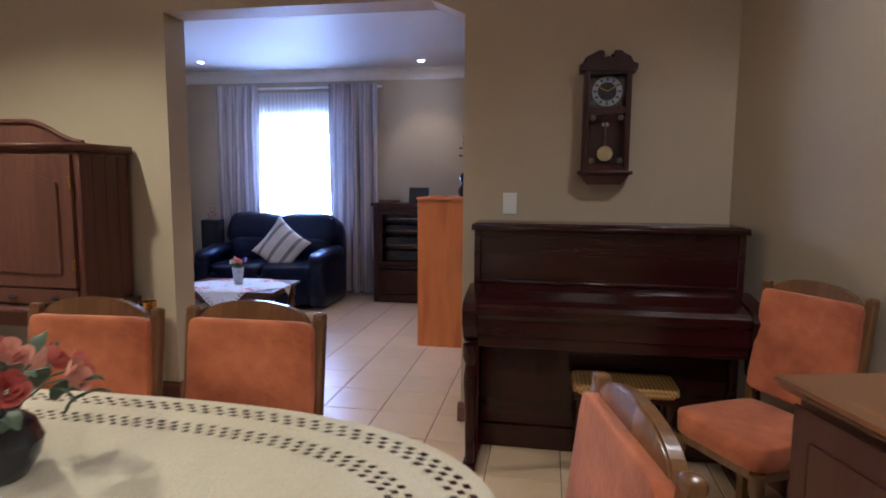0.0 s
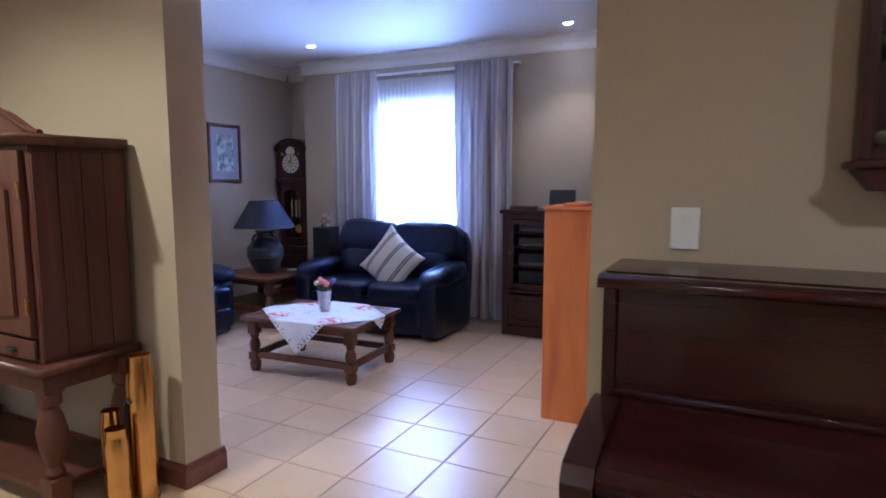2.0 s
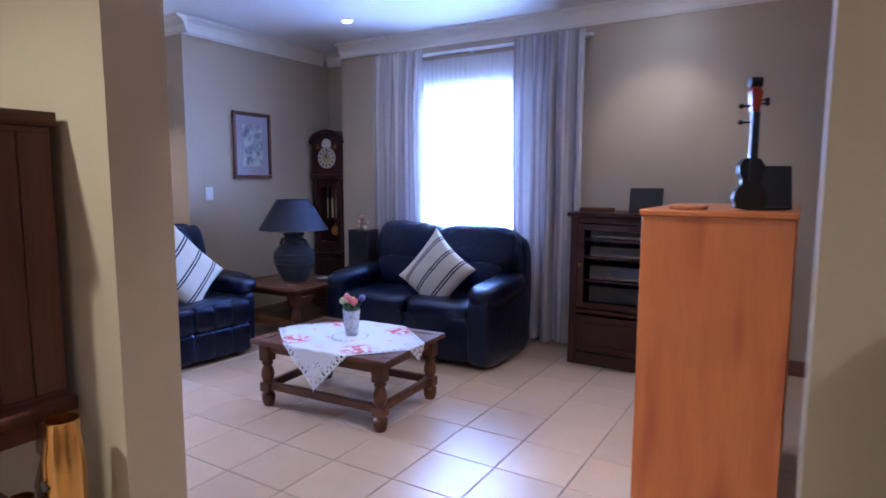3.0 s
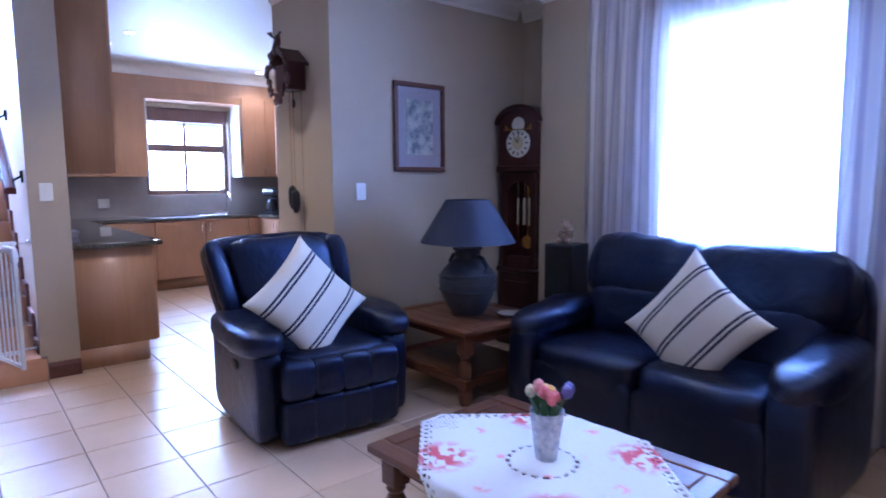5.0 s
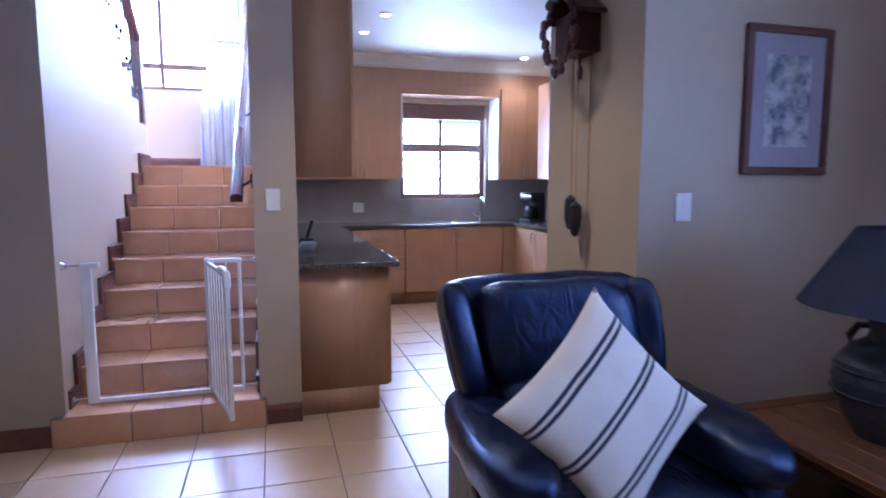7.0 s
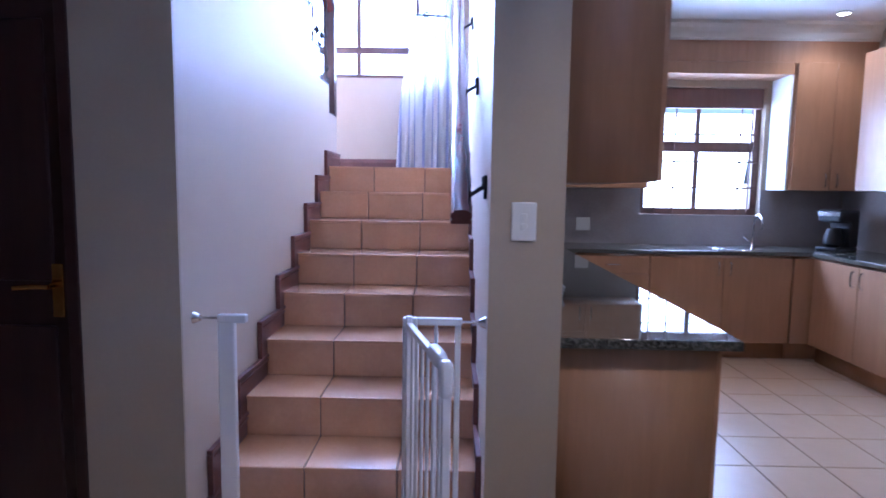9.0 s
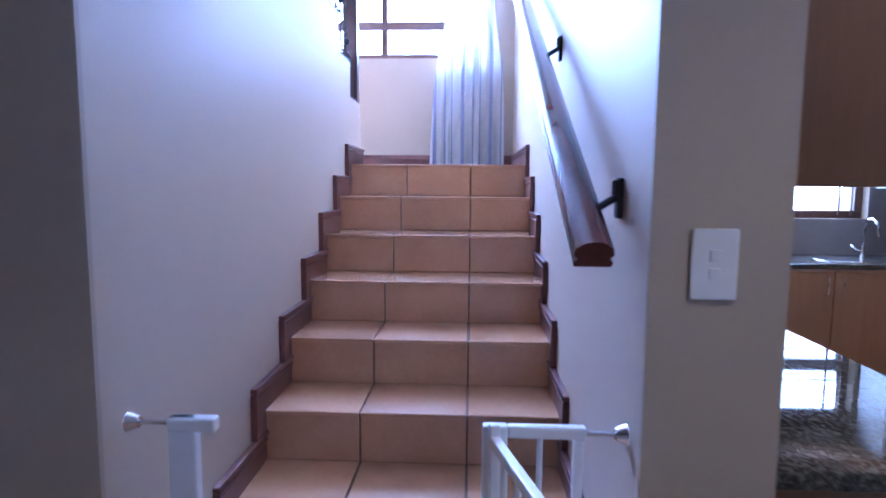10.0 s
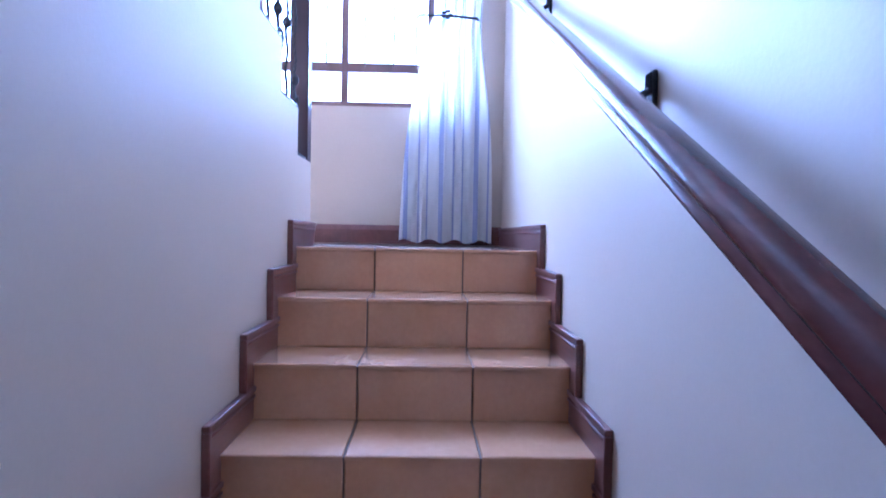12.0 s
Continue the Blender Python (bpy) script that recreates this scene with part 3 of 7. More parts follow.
fs = [bm.faces.new(ring0), bm.faces.new(ring1)] + [bm.faces.new((ring0[i], ring0[(i + 1) % n], ring1[(i + 1) % n], ring1[i])) for i in range(n)]
bmesh.ops.recalc_face_normals(bm, faces=fs)
RAILWOOD = wood("dark_rail_wood", (0.13, 0.032, 0.026), (0.07, 0.017, 0.014), 0.2, "x", 14, 0.0)
RAILWOOD.node_tree.nodes["Principled BSDF"].inputs["Specular IOR Level"].default_value = 0.35
part("rail", bm, RAILWOOD, rail, "", 75)
for bx_ in (-6.36, -7.28, -8.36):
    z = 1.323 + (-6.172 - bx_) * 0.55
    bm = B()
    box(bm, bx_ - 0.016, bx_ + 0.016, Y_S1 - 0.012, Y_S1, z - 0.035, z + 0.05, 0.004)
    for q in (-0.012, 0, 0.012):
        box(bm, bx_ + q - 0.003, bx_ + q + 0.003, Y_S1 - 0.018, Y_S1 - 0.01, z, z + 0.045, 0.002, 1)
    tube(bm, [(bx_, Y_S1 - 0.01, z + 0.01), (bx_, Y_S1 - 0.035, z - 0.005), (bx_, Y_S1 - 0.07, z - 0.028), (bx_, 4.118, z - 0.022)], 0.008)
    part("bracket", bm, IRON, rail, "black iron bracket")

# balustrade of the upper flight
bal = thing("balustrade", pose(0, 0, 0), "dark wooden newel post and sloping rail with twisted black iron balusters", "balustrade")
bm = B()
box(bm, -8.80, -8.715, 3.120, 3.204, 1.955, 2.80, 0.006)
part("newel_post", bm, DARKWOOD, bal)
bm = B()
a, b = Vector((-8.76, 3.165, 2.72)), Vector((-6.5, 3.165, 4.20))
rod(bm, a, b, 0.045, seg=8)
part("rail", bm, RAILWOOD, bal)
bm = B()
for (xa, xb, z) in steps_top[:7]:
    box(bm, xa + 0.0, xb - 0.0, 3.14, 3.198, z, z + 0.012)
    box(bm, xb - 0.014, xb, 3.14, 3.198, z, z + 0.19)
part("stepped_strip", bm, IRON, bal, "black stepped strip on the wall's top")
for i, (xa, xb, z) in enumerate(steps_top[:7]):
    for f in (0.3, 0.8):
        xx = xa + (xb - xa) * f
        if xx < -8.65:
            continue
        bm = B()
        topz = 2.70 + (xx + 8.76) * 0.655
        tw = [(xx + 0.004 * math.cos(q * 1.3), 3.17 + 0.004 * math.sin(q * 1.3), z + 0.01 + (topz - z) * q / 24) for q in range(25)]
        tube(bm, tw, 0.007, 6)
        lathe(bm, [(0.008, 0), (0.018, 0.012), (0.018, 0.03), (0.008, 0.045)], (xx, 3.17, z + 0.30), 10)
        part("baluster", bm, IRON, bal)
        if f == 0.8:
            bm = B()
            sc = []
            for q in range(22):
                an = q * 0.42
                rr = 0.05 * (1 - q / 26)
                sc.append((xx - 0.05 + rr * math.cos(an), 3.17, z + 0.22 + rr * math.sin(an)))
            tube(bm, sc, 0.006, 6)
            part("scroll", bm, IRON, bal)

# safety gate
gate = thing("safety_gate", pose(0, 0, 0), "white metal child safety gate standing open on the lowest step", "gate")
gx, gz0, gz1 = -6.25, RISE + 0.012, 0.985


def gbar(name, bm):
    return part(name, bm, WHITE, gate)


bm = B()
box(bm, gx - 0.014, gx + 0.014, 3.285, 3.345, gz0, gz1, 0.006)
box(bm, gx - 0.016, gx + 0.016, 3.285, 3.385, gz1 - 0.03, gz1, 0.006)
gbar("latch_post", bm)
bm = B()
box(bm, gx - 0.012, gx + 0.012, 3.345, 4.12, gz0, gz0 + 0.028, 0.005)
gbar("bottom_bar", bm)
bm = B()
box(bm, gx - 0.014, gx + 0.014, 3.925, 3.975, gz0 + 0.028, gz1, 0.005)
box(bm, gx - 0.012, gx + 0.012, 3.975, 4.13, gz1 - 0.026, gz1, 0.005)
box(bm, gx - 0.010, gx + 0.010, 4.105, 4.125, gz0 + 0.028, gz1 - 0.026, 0.004)
rod(bm, (gx, 4.04, gz0 + 0.02), (gx, 4.04, gz1 - 0.02), 0.006)
gbar("hinge_frame", bm)
for y_a, y_b, zz in ((3.285, Y_S0, gz1 - 0.015), (4.13, Y_S1, gz1 - 0.015), (4.12, Y_S1, gz0 + 0.03), (3.285, Y_S0, gz0 + 0.03)):
    bm = B()
    rod(bm, (gx, y_a, zz), (gx, y_b, zz), 0.005)
    s = 1 if y_b > y_a else -1
    rod(bm, (gx, y_b - s * 0.022, zz), (gx, y_b, zz), 0.012, 0.022)
    part("wall_bolt", bm, CHROME if zz > 0.5 else WHITE, gate, "steel pressure bolt")
leaf = part("gate_leaf", box(B(), 0, 0.02, -0.01, 0.01, 0.03, gz1 - gz0 - 0.01, 0.004), WHITE, gate)
leaf.matrix_basis = pose(gx + 0.015, 3.945, gz0 + 0.02, 0, 0, math.degrees(math.atan2(0.14, 0.52)))
L = 0.53
bm = B()
box(bm, 0.0, L, -0.010, 0.010, gz1 - gz0 - 0.055, gz1 - gz0 - 0.032, 0.004)
box(bm, 0.0, L, -0.010, 0.010, 0.0, 0.025, 0.004)
box(bm, L - 0.02, L, -0.012, 0.012, -0.005, gz1 - gz0 - 0.03, 0.004)
part("leaf_frame", bm, WHITE, leaf)
for q in range(1, 7):
    part("bar", rod(B(), (L * q / 7, 0, 0.02), (L * q / 7, 0, gz1 - gz0 - 0.05), 0.006), WHITE, leaf)
bm = B()
soft(bm, (L - 0.11, 0, gz1 - gz0 - 0.035), (0.14, 0.035, 0.05), 0.6, 16, 8)
soft(bm, (L - 0.015, 0, gz1 - gz0 - 0.07), (0.045, 0.04, 0.105), 0.6, 16, 8)
part("latch_handle", bm, WHITE, leaf, "white plastic latch handle with a grey button")

# landing curtain with its tie-back
cur = thing("landing_curtain", pose(0, 0, 0), "long pale blue striped curtain with an iron tie-back", "curtain")
bm = B()
rows, cols = 26, 90
grid = []
for i in range(rows + 1):
    z = RISE * LAND + 0.02 + (4.55 - RISE * LAND) * i / rows
    tie = math.exp(-((z - 2.92) / 0.5) ** 2)
    low = min(1.0, max(0.0, (2.9 - z) / 1.3))
    y_a = 3.62 + 0.10 * tie + (0.06 if z > 2.92 else 0) - 0.05 * low
    y_b = 4.13 - 0.08 * tie
    row = []
    for j in range(cols + 1):
        u = j / cols
        amp = 0.030 * (1 - 0.5 * tie)
        xx = X_L + 0.12 + amp * math.sin(u * 2 * math.pi * 5 + 0.6 * math.sin(z * 2)) + 0.012 * math.sin(u * 41 + z * 3)
        row.append(bm.verts.new((xx, y_a + (y_b - y_a) * u + 0.006 * math.sin(u * 31 + z), z + (0.012 * math.sin(u * 23) if i == 0 else 0))))
    grid.append(row)
for i in range(rows):
    for j in range(cols):
        bm.faces.new((grid[i][j], grid[i][j + 1], grid[i + 1][j + 1], grid[i + 1][j]))
part("drape", bm, STAIR_CURTAIN, cur, "", 180)
bm = B()
tube(bm, [(X_L + 0.02, 3.66, 2.95), (X_L + 0.15, 3.68, 2.935), (X_L + 0.185, 3.80, 2.925), (X_L + 0.185, 3.9, 2.92), (X_L + 0.15, 4.02, 2.925), (X_L + 0.02, 4.05, 2.94)], 0.008)
for q in range(5):
    an = q * 1.256
    lathe(bm, [(0.004, 0), (0.014, 0.004), (0.014, 0.01), (0.004, 0.014)], (X_L + 0.19, 3.84 + 0.022 * math.cos(an), 2.92 + 0.022 * math.sin(an)), 8)
part("tie_back", bm, IRON, cur, "black iron floral tie-back")
bm = B()
rod(bm, (X_L + 0.12, 2.0, 4.58), (X_L + 0.12, 4.19, 4.58), 0.014)
part("curtain_rod", bm, IRON, cur)


def bar_window(name, plane, a, b, z0, z1, transoms, mullions, bars, label, f=0.045, thick=0.03, bar=0.006):
    """A framed window in a wall: frame, mullions, glazing and burglar bars."""
    w = tagged(new(name), label, "window", kind="structure")
    bm = B()
    for q0, q1, w0, w1 in ((a, b, z0, z0 + f), (a, b, z1 - f, z1), (a, a + f, z0 + f, z1 - f), (b - f, b, z0 + f, z1 - f)):
        box(bm, plane - 0.03, plane + 0.03, q0, q1, w0, w1, 0.004, 1)
    part("window_frame", bm, FRAMEWOOD, w)
    for t in transoms:
        part("transom", box(B(), plane - 0.025, plane + 0.025, a + f, b - f, t - thick, t + thick, 0.004, 1), FRAMEWOOD, w)
    for mq in mullions:
        part("mullion", box(B(), plane - 0.02, plane + 0.02, mq - 0.022, mq + 0.022, z0 + f, z1 - f, 0.004, 1), FRAMEWOOD, w)
    for t in bars["h"]:
        part("bar", rod(B(), (plane + 0.045, a + 0.02, t), (plane + 0.045, b - 0.02, t), bar, seg=8), FRAMEWOOD, w)
    for q in bars["v"]:
        part("bar", rod(B(), (plane + 0.045, q, bars.get("from", z0 + 0.02)), (plane + 0.045, q, z1 - 0.02), bar, seg=8), FRAMEWOOD, w)
    g = part("pane", box(B(), plane - 0.003, plane + 0.003, a + f, b - f, z0 + f, z1 - f), GLASS, w)
    g.visible_shadow = False
    return w


bar_window("window_landing", X_L - 0.10, 2.15, 3.95, 2.42, 4.3, [2.68, 3.6], [2.67, 3.21, 3.75], {"h": [], "from": 2.68, "v": [2.4, 2.55, 2.8, 2.95, 3.1, 3.34, 3.52, 3.66, 3.85]}, "tall brown framed landing window with thin bars")
bar_window("window_kitchen", X_K - 0.10, 5.86, 6.98, 1.22, 2.40, [1.86], [6.40], {"h": [1.475, 1.72, 1.975], "v": [6.01, 6.18, 6.79, 6.89]}, "brown framed kitchen window with burglar bars", 0.06, 0.05, 0.009)
bm = B()
box(bm, X_K - 0.06, X_K - 0.02, 5.87, 6.97, 2.21, 2.395, 0.01)
structure("trim_kitchen_blind", bm, FRAMEWOOD, "rolled brown blind at the window's head", "blind", 25)
# living-room window frame
w = tagged(new("window_living"), "white light living-room window behind net curtains", "window", kind="structure")
bm = B()
for q0, q1, w0, w1 in ((-3.38, -2.12, 0.9, 0.95), (-3.38, -2.12, 2.26, 2.31), (-3.38, -3.33, 0.95, 2.26), (-2.17, -2.12, 0.95, 2.26)):
    box(bm, q0, q1, Y_F + 0.12, Y_F + 0.18, w0, w1, 0.004, 1)
part("window_frame", bm, WHITE, w)
g = part("pane", box(B(), -3.33, -2.17, Y_F + 0.147, Y_F + 0.153, 0.95, 2.26), GLASS, w)
g.visible_shadow = False
# dining-room window behind the walker
w = tagged(new("window_dining"), "dining-room window with a brown frame", "window", kind="structure")
bm = B()
for q0, q1, w0, w1 in ((-2.2, -0.4, 0.9, 0.95), (-2.2, -0.4, 2.05, 2.1), (-2.2, -2.15, 0.95, 2.05), (-0.45, -0.4, 0.95, 2.05)):
    box(bm, q0, q1, -2.73, -2.67, w0, w1, 0.004, 1)
part("window_frame", bm, FRAMEWOOD, w)
g = part("pane", box(B(), -2.15, -0.45, -2.703, -2.697, 0.95, 2.05), GLASS, w)
g.visible_shadow = False

# hall door
door = tagged(new("door_hall"), "dark wooden panelled door with a brass handle", "door", kind="structure")
bm = B()
box(bm, X_W - 0.06, X_W - 0.02, 2.08, 2.83, 0.005, 2.08)
for zz0, zz1 in ((0.12, 0.95), (1.1, 1.95)):
    for yy in (2.16, 2.49):
        box(bm, X_W - 0.025, X_W - 0.012, yy, yy + 0.28, zz0, zz1, 0.008)
part("leaf", bm, DARKWOOD, door)
bm = B()
box(bm, X_W - 0.10, X_W + 0.02, 2.83, 2.87, 0, 2.12, 0.004)
box(bm, X_W - 0.10, X_W + 0.02, 2.04, 2.08, 0, 2.12, 0.004)
box(bm, X_W - 0.10, X_W + 0.02, 2.08, 2.83, 2.08, 2.12, 0.004)
part("door_frame", bm, DARKWOOD, door)
bm = B()
box(bm, X_W - 0.02, X_W - 0.012, 2.76, 2.80, 0.98, 1.16, 0.004)
rod(bm, (X_W - 0.012, 2.78, 1.09), (X_W + 0.04, 2.78, 1.09), 0.009)
tube(bm, [(X_W + 0.04, 2.785, 1.09), (X_W + 0.045, 2.74, 1.092), (X_W + 0.04, 2.67, 1.085)], 0.009)
part("door_handle", bm, BRASS, door, "brass lever handle")


def light_switch(name, m, label):
    """A switch plate facing local -y."""
    t = thing(name, m, label, "light switch")
    part("plate", box(B(), -0.04, 0.04, -0.010, 0, -0.062, 0.062, 0.004), SWITCH, t)
    part("rocker", box(B(), -0.010, 0.010, -0.0125, -0.0095, 0.006, 0.026, 0.002), SWITCH, t)
    part("rocker", box(B(), -0.010, 0.010, -0.0125, -0.0095, -0.026, -0.006, 0.002), SWITCH, t)
    return t


light_switch("light_switch", pose(0.297, Y_D0, 1.334), "white light switch on the khaki wall over the piano")
light_switch("light_switch", pose(-4.83, 6.05, 1.315, 0, 0, 90), "white light switch on the wall near the framed picture")
light_switch("light_switch", pose(X_W + 0.012, 4.318, 1.325, 0, 0, 90), "white light switch on the wall end beside the stairs")


def downlight(x, y):
    t = thing("downlight", pose(x, y, CEIL_Z), "recessed round ceiling downlight with a white trim", "ceiling light", "recessed ceiling lights")
    bm = B()
    lathe(bm, [(0.055, -0.001), (0.055, -0.008), (0.045, -0.012), (0.040, -0.006), (0.036, -0.001)], (0, 0, 0), 24)
    part("trim_ring", bm, WHITE, t)
    bm = B()
    lathe(bm, [(0.034, -0.0125), (0.034, -0.014), (0.02, -0.017)], (0, 0, 0), 16)
    part("bulb", bm, LAMP_ON, t, "glowing halogen bulb")
    return t


# the added, unseen spots get the same fixtures as the others
for x, y in LIVING_SPOTS + KITCHEN_SPOTS + DINING_SPOTS + [HALL_SPOT]:
    downlight(x, y)

# ---- kitchen ----
CT = 0.94   # worktop height


def handle(bm_parent, m):
    bm = B()
    tube(bm, [(-0.06, 0, 0), (-0.055, -0.022, 0), (-0.03, -0.03, 0), (0.03, -0.03, 0), (0.055, -0.022, 0), (0.06, 0, 0)], 0.007, 8)
    h = part("handle", bm, CHROME, bm_parent, "brushed steel bow handle")
    h.matrix_basis = m
    return h


def unit(name, x0, x1, depth, z0, z1, fronts, m, label, plinth=0.0):
    """A cabinet whose front faces local -y; fronts: (x0, x1, z0, z1, handle) with handle 'h', 'l', 'r' or ''."""
    t = thing(name, m, label, "kitchen cabinet", "kitchen cabinets")
    bm = B()
    box(bm, x0, x1, 0, depth, z0 + plinth, z1)
    if plinth:
        box(bm, x0, x1, 0.06, depth, z0, z0 + plinth)
    part("body", bm, BEECH, t)
    for a, b, c, d_, h in fronts:
        f = part("drawer_front" if h == "h" else "door", box(B(), a + 0.003, b - 0.003, -0.022, -0.001, c + 0.0035, d_ - 0.0035, 0.002, 1), BEECH, t)
        if h == "h":
            handle(f, pose((a + b) / 2, -0.019, (c + d_) / 2))
        elif h in ("l", "r"):
            up_ = z0 > 1
            hz = c + 0.09 if up_ else d_ - 0.10
            handle(f, pose(a + 0.05 if h == "l" else b - 0.05, -0.019, hz, 0, 90, 0))
    return t


# run below the stairs wall, its end panel towards the living room; local -y is world +y
MR = pose(0, 4.99, 0, 0, 0, 180)
unit("base_cabinet", 6.21, 7.4, 0.54, 0, CT - 0.04, [(6.22, 6.8, 0.15, 0.89, "r"), (6.8, 7.4, 0.15, 0.89, "l")], MR, "beech laminate base cabinet with a plain end panel", 0.15)
unit("base_cabinet", 7.402, 9.24, 0.54, 0, CT - 0.04, [(7.41, 8.0, 0.15, 0.89, "r"), (8.0, 8.6, 0.15, 0.89, "l"), (8.6, 9.2, 0.15, 0.89, "r")], MR, "beech laminate base cabinet against the stair wall", 0.15)
# run below the window; local -y is world +x
MB = pose(-9.28, 0, 0, 0, 0, 90)
dz = [(0.15, 0.40), (0.40, 0.58), (0.58, 0.735), (0.735, 0.89)]
unit("drawer_cabinet", 5.16, 5.77, 0.58, 0, CT - 0.04, [(5.16, 5.77, a, b, "h") for a, b in dz], MB, "beech laminate drawer unit with four drawers", 0.15)
unit("sink_cabinet", 5.772, 6.99, 0.58, 0, CT - 0.04, [(5.78, 6.40, 0.15, 0.89, "r"), (6.40, 6.98, 0.15, 0.89, "l")], MB, "beech laminate sink cabinet under the window", 0.15)
unit("base_cabinet", 6.992, 7.74, 0.58, 0, CT - 0.04, [(6.99, 7.28, 0.15, 0.89, "")], MB, "beech laminate corner base cabinet", 0.15)
unit("base_cabinet", 4.46, 5.158, 0.58, 0, CT - 0.04, [], MB, "beech laminate blind corner cabinet", 0.15)
# run along the far side; local -y is world -y
MN = pose(0, 7.16, 0)
unit("base_cabinet", -9.26, -8.1, 0.57, 0, CT - 0.04, [(-9.24, -8.68, 0.15, 0.89, "r"), (-8.68, -8.12, 0.15, 0.89, "l")], MN, "beech laminate base cabinet beside the coffee maker", 0.15)
unit("base_cabinet", -8.098, -7.0, 0.57, 0, CT - 0.04, [(-8.09, -7.55, 0.15, 0.89, "r"), (-7.55, -7.01, 0.15, 0.89, "l")], MN, "beech laminate base cabinet along the kitchen wall", 0.15)
# worktops
bm = B()
box(bm, -9.24, -6.17, 4.452, 5.06, CT - 0.036, CT, 0.006)
solid("worktop", bm, GRANITE, "polished dark speckled granite worktop on the peninsula run", "worktop")
bm = B()
box(bm, -9.875, -9.244, 4.452, 7.745, CT - 0.036, CT, 0.006)
solid("worktop", bm, GRANITE, "polished dark speckled granite worktop with a round sink", "worktop")
bm = B()
box(bm, -9.24, -7.0, 7.12, 7.745, CT - 0.036, CT, 0.006)
solid("worktop", bm, GRANITE, "polished dark speckled granite worktop beside the coffee maker", "worktop")
# upper cabinets
unit("wall_cabinet", 6.30, 7.5, 0.34, 1.46, 2.76, [(6.31, 6.9, 1.46, 2.76, "r"), (6.9, 7.49, 1.46, 2.76, "l")], pose(0, 4.79, 0, 0, 0, 180), "tall beech wall cabinet over the peninsula")
MU = pose(-9.54, 0, 0, 0, 0, 90)
unit("wall_cabinet", 4.46, 5.80, 0.34, 1.46, 2.56, [(4.8, 5.30, 1.46, 2.56, "r"), (5.30, 5.80, 1.46, 2.56, "l")], MU, "pale beech wall cabinet beside the window")
unit("wall_cabinet", 7.04, 7.74, 0.34, 1.46, 2.56, [(7.05, 7.39, 1.46, 2.56, "r"), (7.39, 7.73, 1.46, 2.56, "l")], MU, "beech wall cabinet between the window and the corner")
unit("wall_cabinet", -9.18, -8.0, 0.34, 1.46, 2.56, [(-9.17, -8.6, 1.46, 2.56, "r"), (-8.6, -8.01, 1.46, 2.56, "l")], pose(0, 7.40, 0), "beech wall cabinet over the coffee maker")
bm = B()
box(bm, -9.875, -9.545, 4.46, 7.74, 2.562, 2.77)
box(bm, -9.875, -9.545, 5.802, 7.038, 2.46, 2.56)
structure("trim_cabinet_fascia", bm, BEECH, "beech fascia over the window and cabinets", "fascia")
bm = B()
box(bm, -9.86, -9.55, 7.016, 7.036, 1.46, 2.458)
box(bm, -9.86, -9.55, 5.804, 5.824, 1.46, 2.458)
structure("trim_window_cheeks", bm, WHITE, "white side panels beside the kitchen window", "panel")
bm = B()
box(bm, -9.878, -9.872, 4.45, 5.86, CT, 1.46)
box(bm, -9.878, -9.872, 5.86, 6.98, CT, 1.22)
box(bm, -9.878, -9.872, 6.98, 7.74, CT, 1.46)
box(bm, -9.87, -7.0, 7.742, 7.748, CT, 1.46)
box(bm, -9.2, -6.30, 4.452, 4.458, CT, 1.46)
structure("trim_splashback", bm, SPLASH, "grey tiled splashback over the worktops", "splashback")
cornice("trim_cornice_kitchen", "y", -9.545, 4.45, 7.74, 1)
cornice("trim_cornice_kitchen_north", "x", 7.75, -9.4, -5.71, -1)
# tap and sink
tap = thing("kitchen_tap", pose(-9.68, 6.84, CT), "tall chrome swan-neck kitchen tap behind the sink", "tap")
bm = B()
lathe(bm, [(0.024, 0), (0.024, 0.012), (0.015, 0.03), (0.013, 0.10)], seg=16)
tube(bm, [(0, 0, 0.09)] + [(0.075 - 0.075 * math.cos(q * math.pi / 10), 0, 0.22 + 0.075 * math.sin(q * math.pi / 10)) for q in range(11)] + [(0.15, 0, 0.17)], 0.011)
part("spout", bm, CHROME, tap)
part("lever", tube(B(), [(0, -0.015, 0.05), (0, -0.05, 0.065), (0, -0.09, 0.10)], 0.006), CHROME, tap)
bm = B()
lathe(bm, [(0.04, -0.03), (0.19, -0.028), (0.205, 0.0), (0.222, 0.006), (0.225, 0.003)], (-9.55, 6.62, CT), 32)
solid("sink", bm, CHROME, "round stainless steel sink set in the worktop", "sink")
bm = B()
t = thing("power_socket", pose(-9.872, 5.33, 1.12, 0, 0, 90), "white power socket on the grey splashback", "socket")
part("plate", box(B(), -0.065, 0.065, -0.012, 0, -0.06, 0.06, 0.005), SWITCH, t)
part("socket_insert", box(B(), -0.03, 0.03, -0.015, -0.011, -0.03, 0.03, 0.004), SWITCH, t)
cm = thing("coffee_maker", pose(-9.45, 7.45, CT, 0, 0, 20), "black drip coffee maker with a glass jug on the worktop", "coffee maker")
bm = B()
box(bm, -0.10, 0.10, -0.13, 0.13, 0, 0.035, 0.012)
box(bm, -0.10, 0.10, 0.03, 0.13, 0.035, 0.34, 0.015)
box(bm, -0.10, 0.10, -0.12, 0.13, 0.25, 0.36, 0.02)
part("body", bm, BLACK, cm)
bm = B()
lathe(bm, [(0.05, 0.037), (0.075, 0.06), (0.075, 0.13), (0.05, 0.19), (0.052, 0.20)], (0, -0.045, 0), 20)
part("jug", bm, BLACK, cm)
part("band", box(B(), -0.101, 0.101, -0.122, -0.118, 0.30, 0.335, 0.002), CHROME, cm)
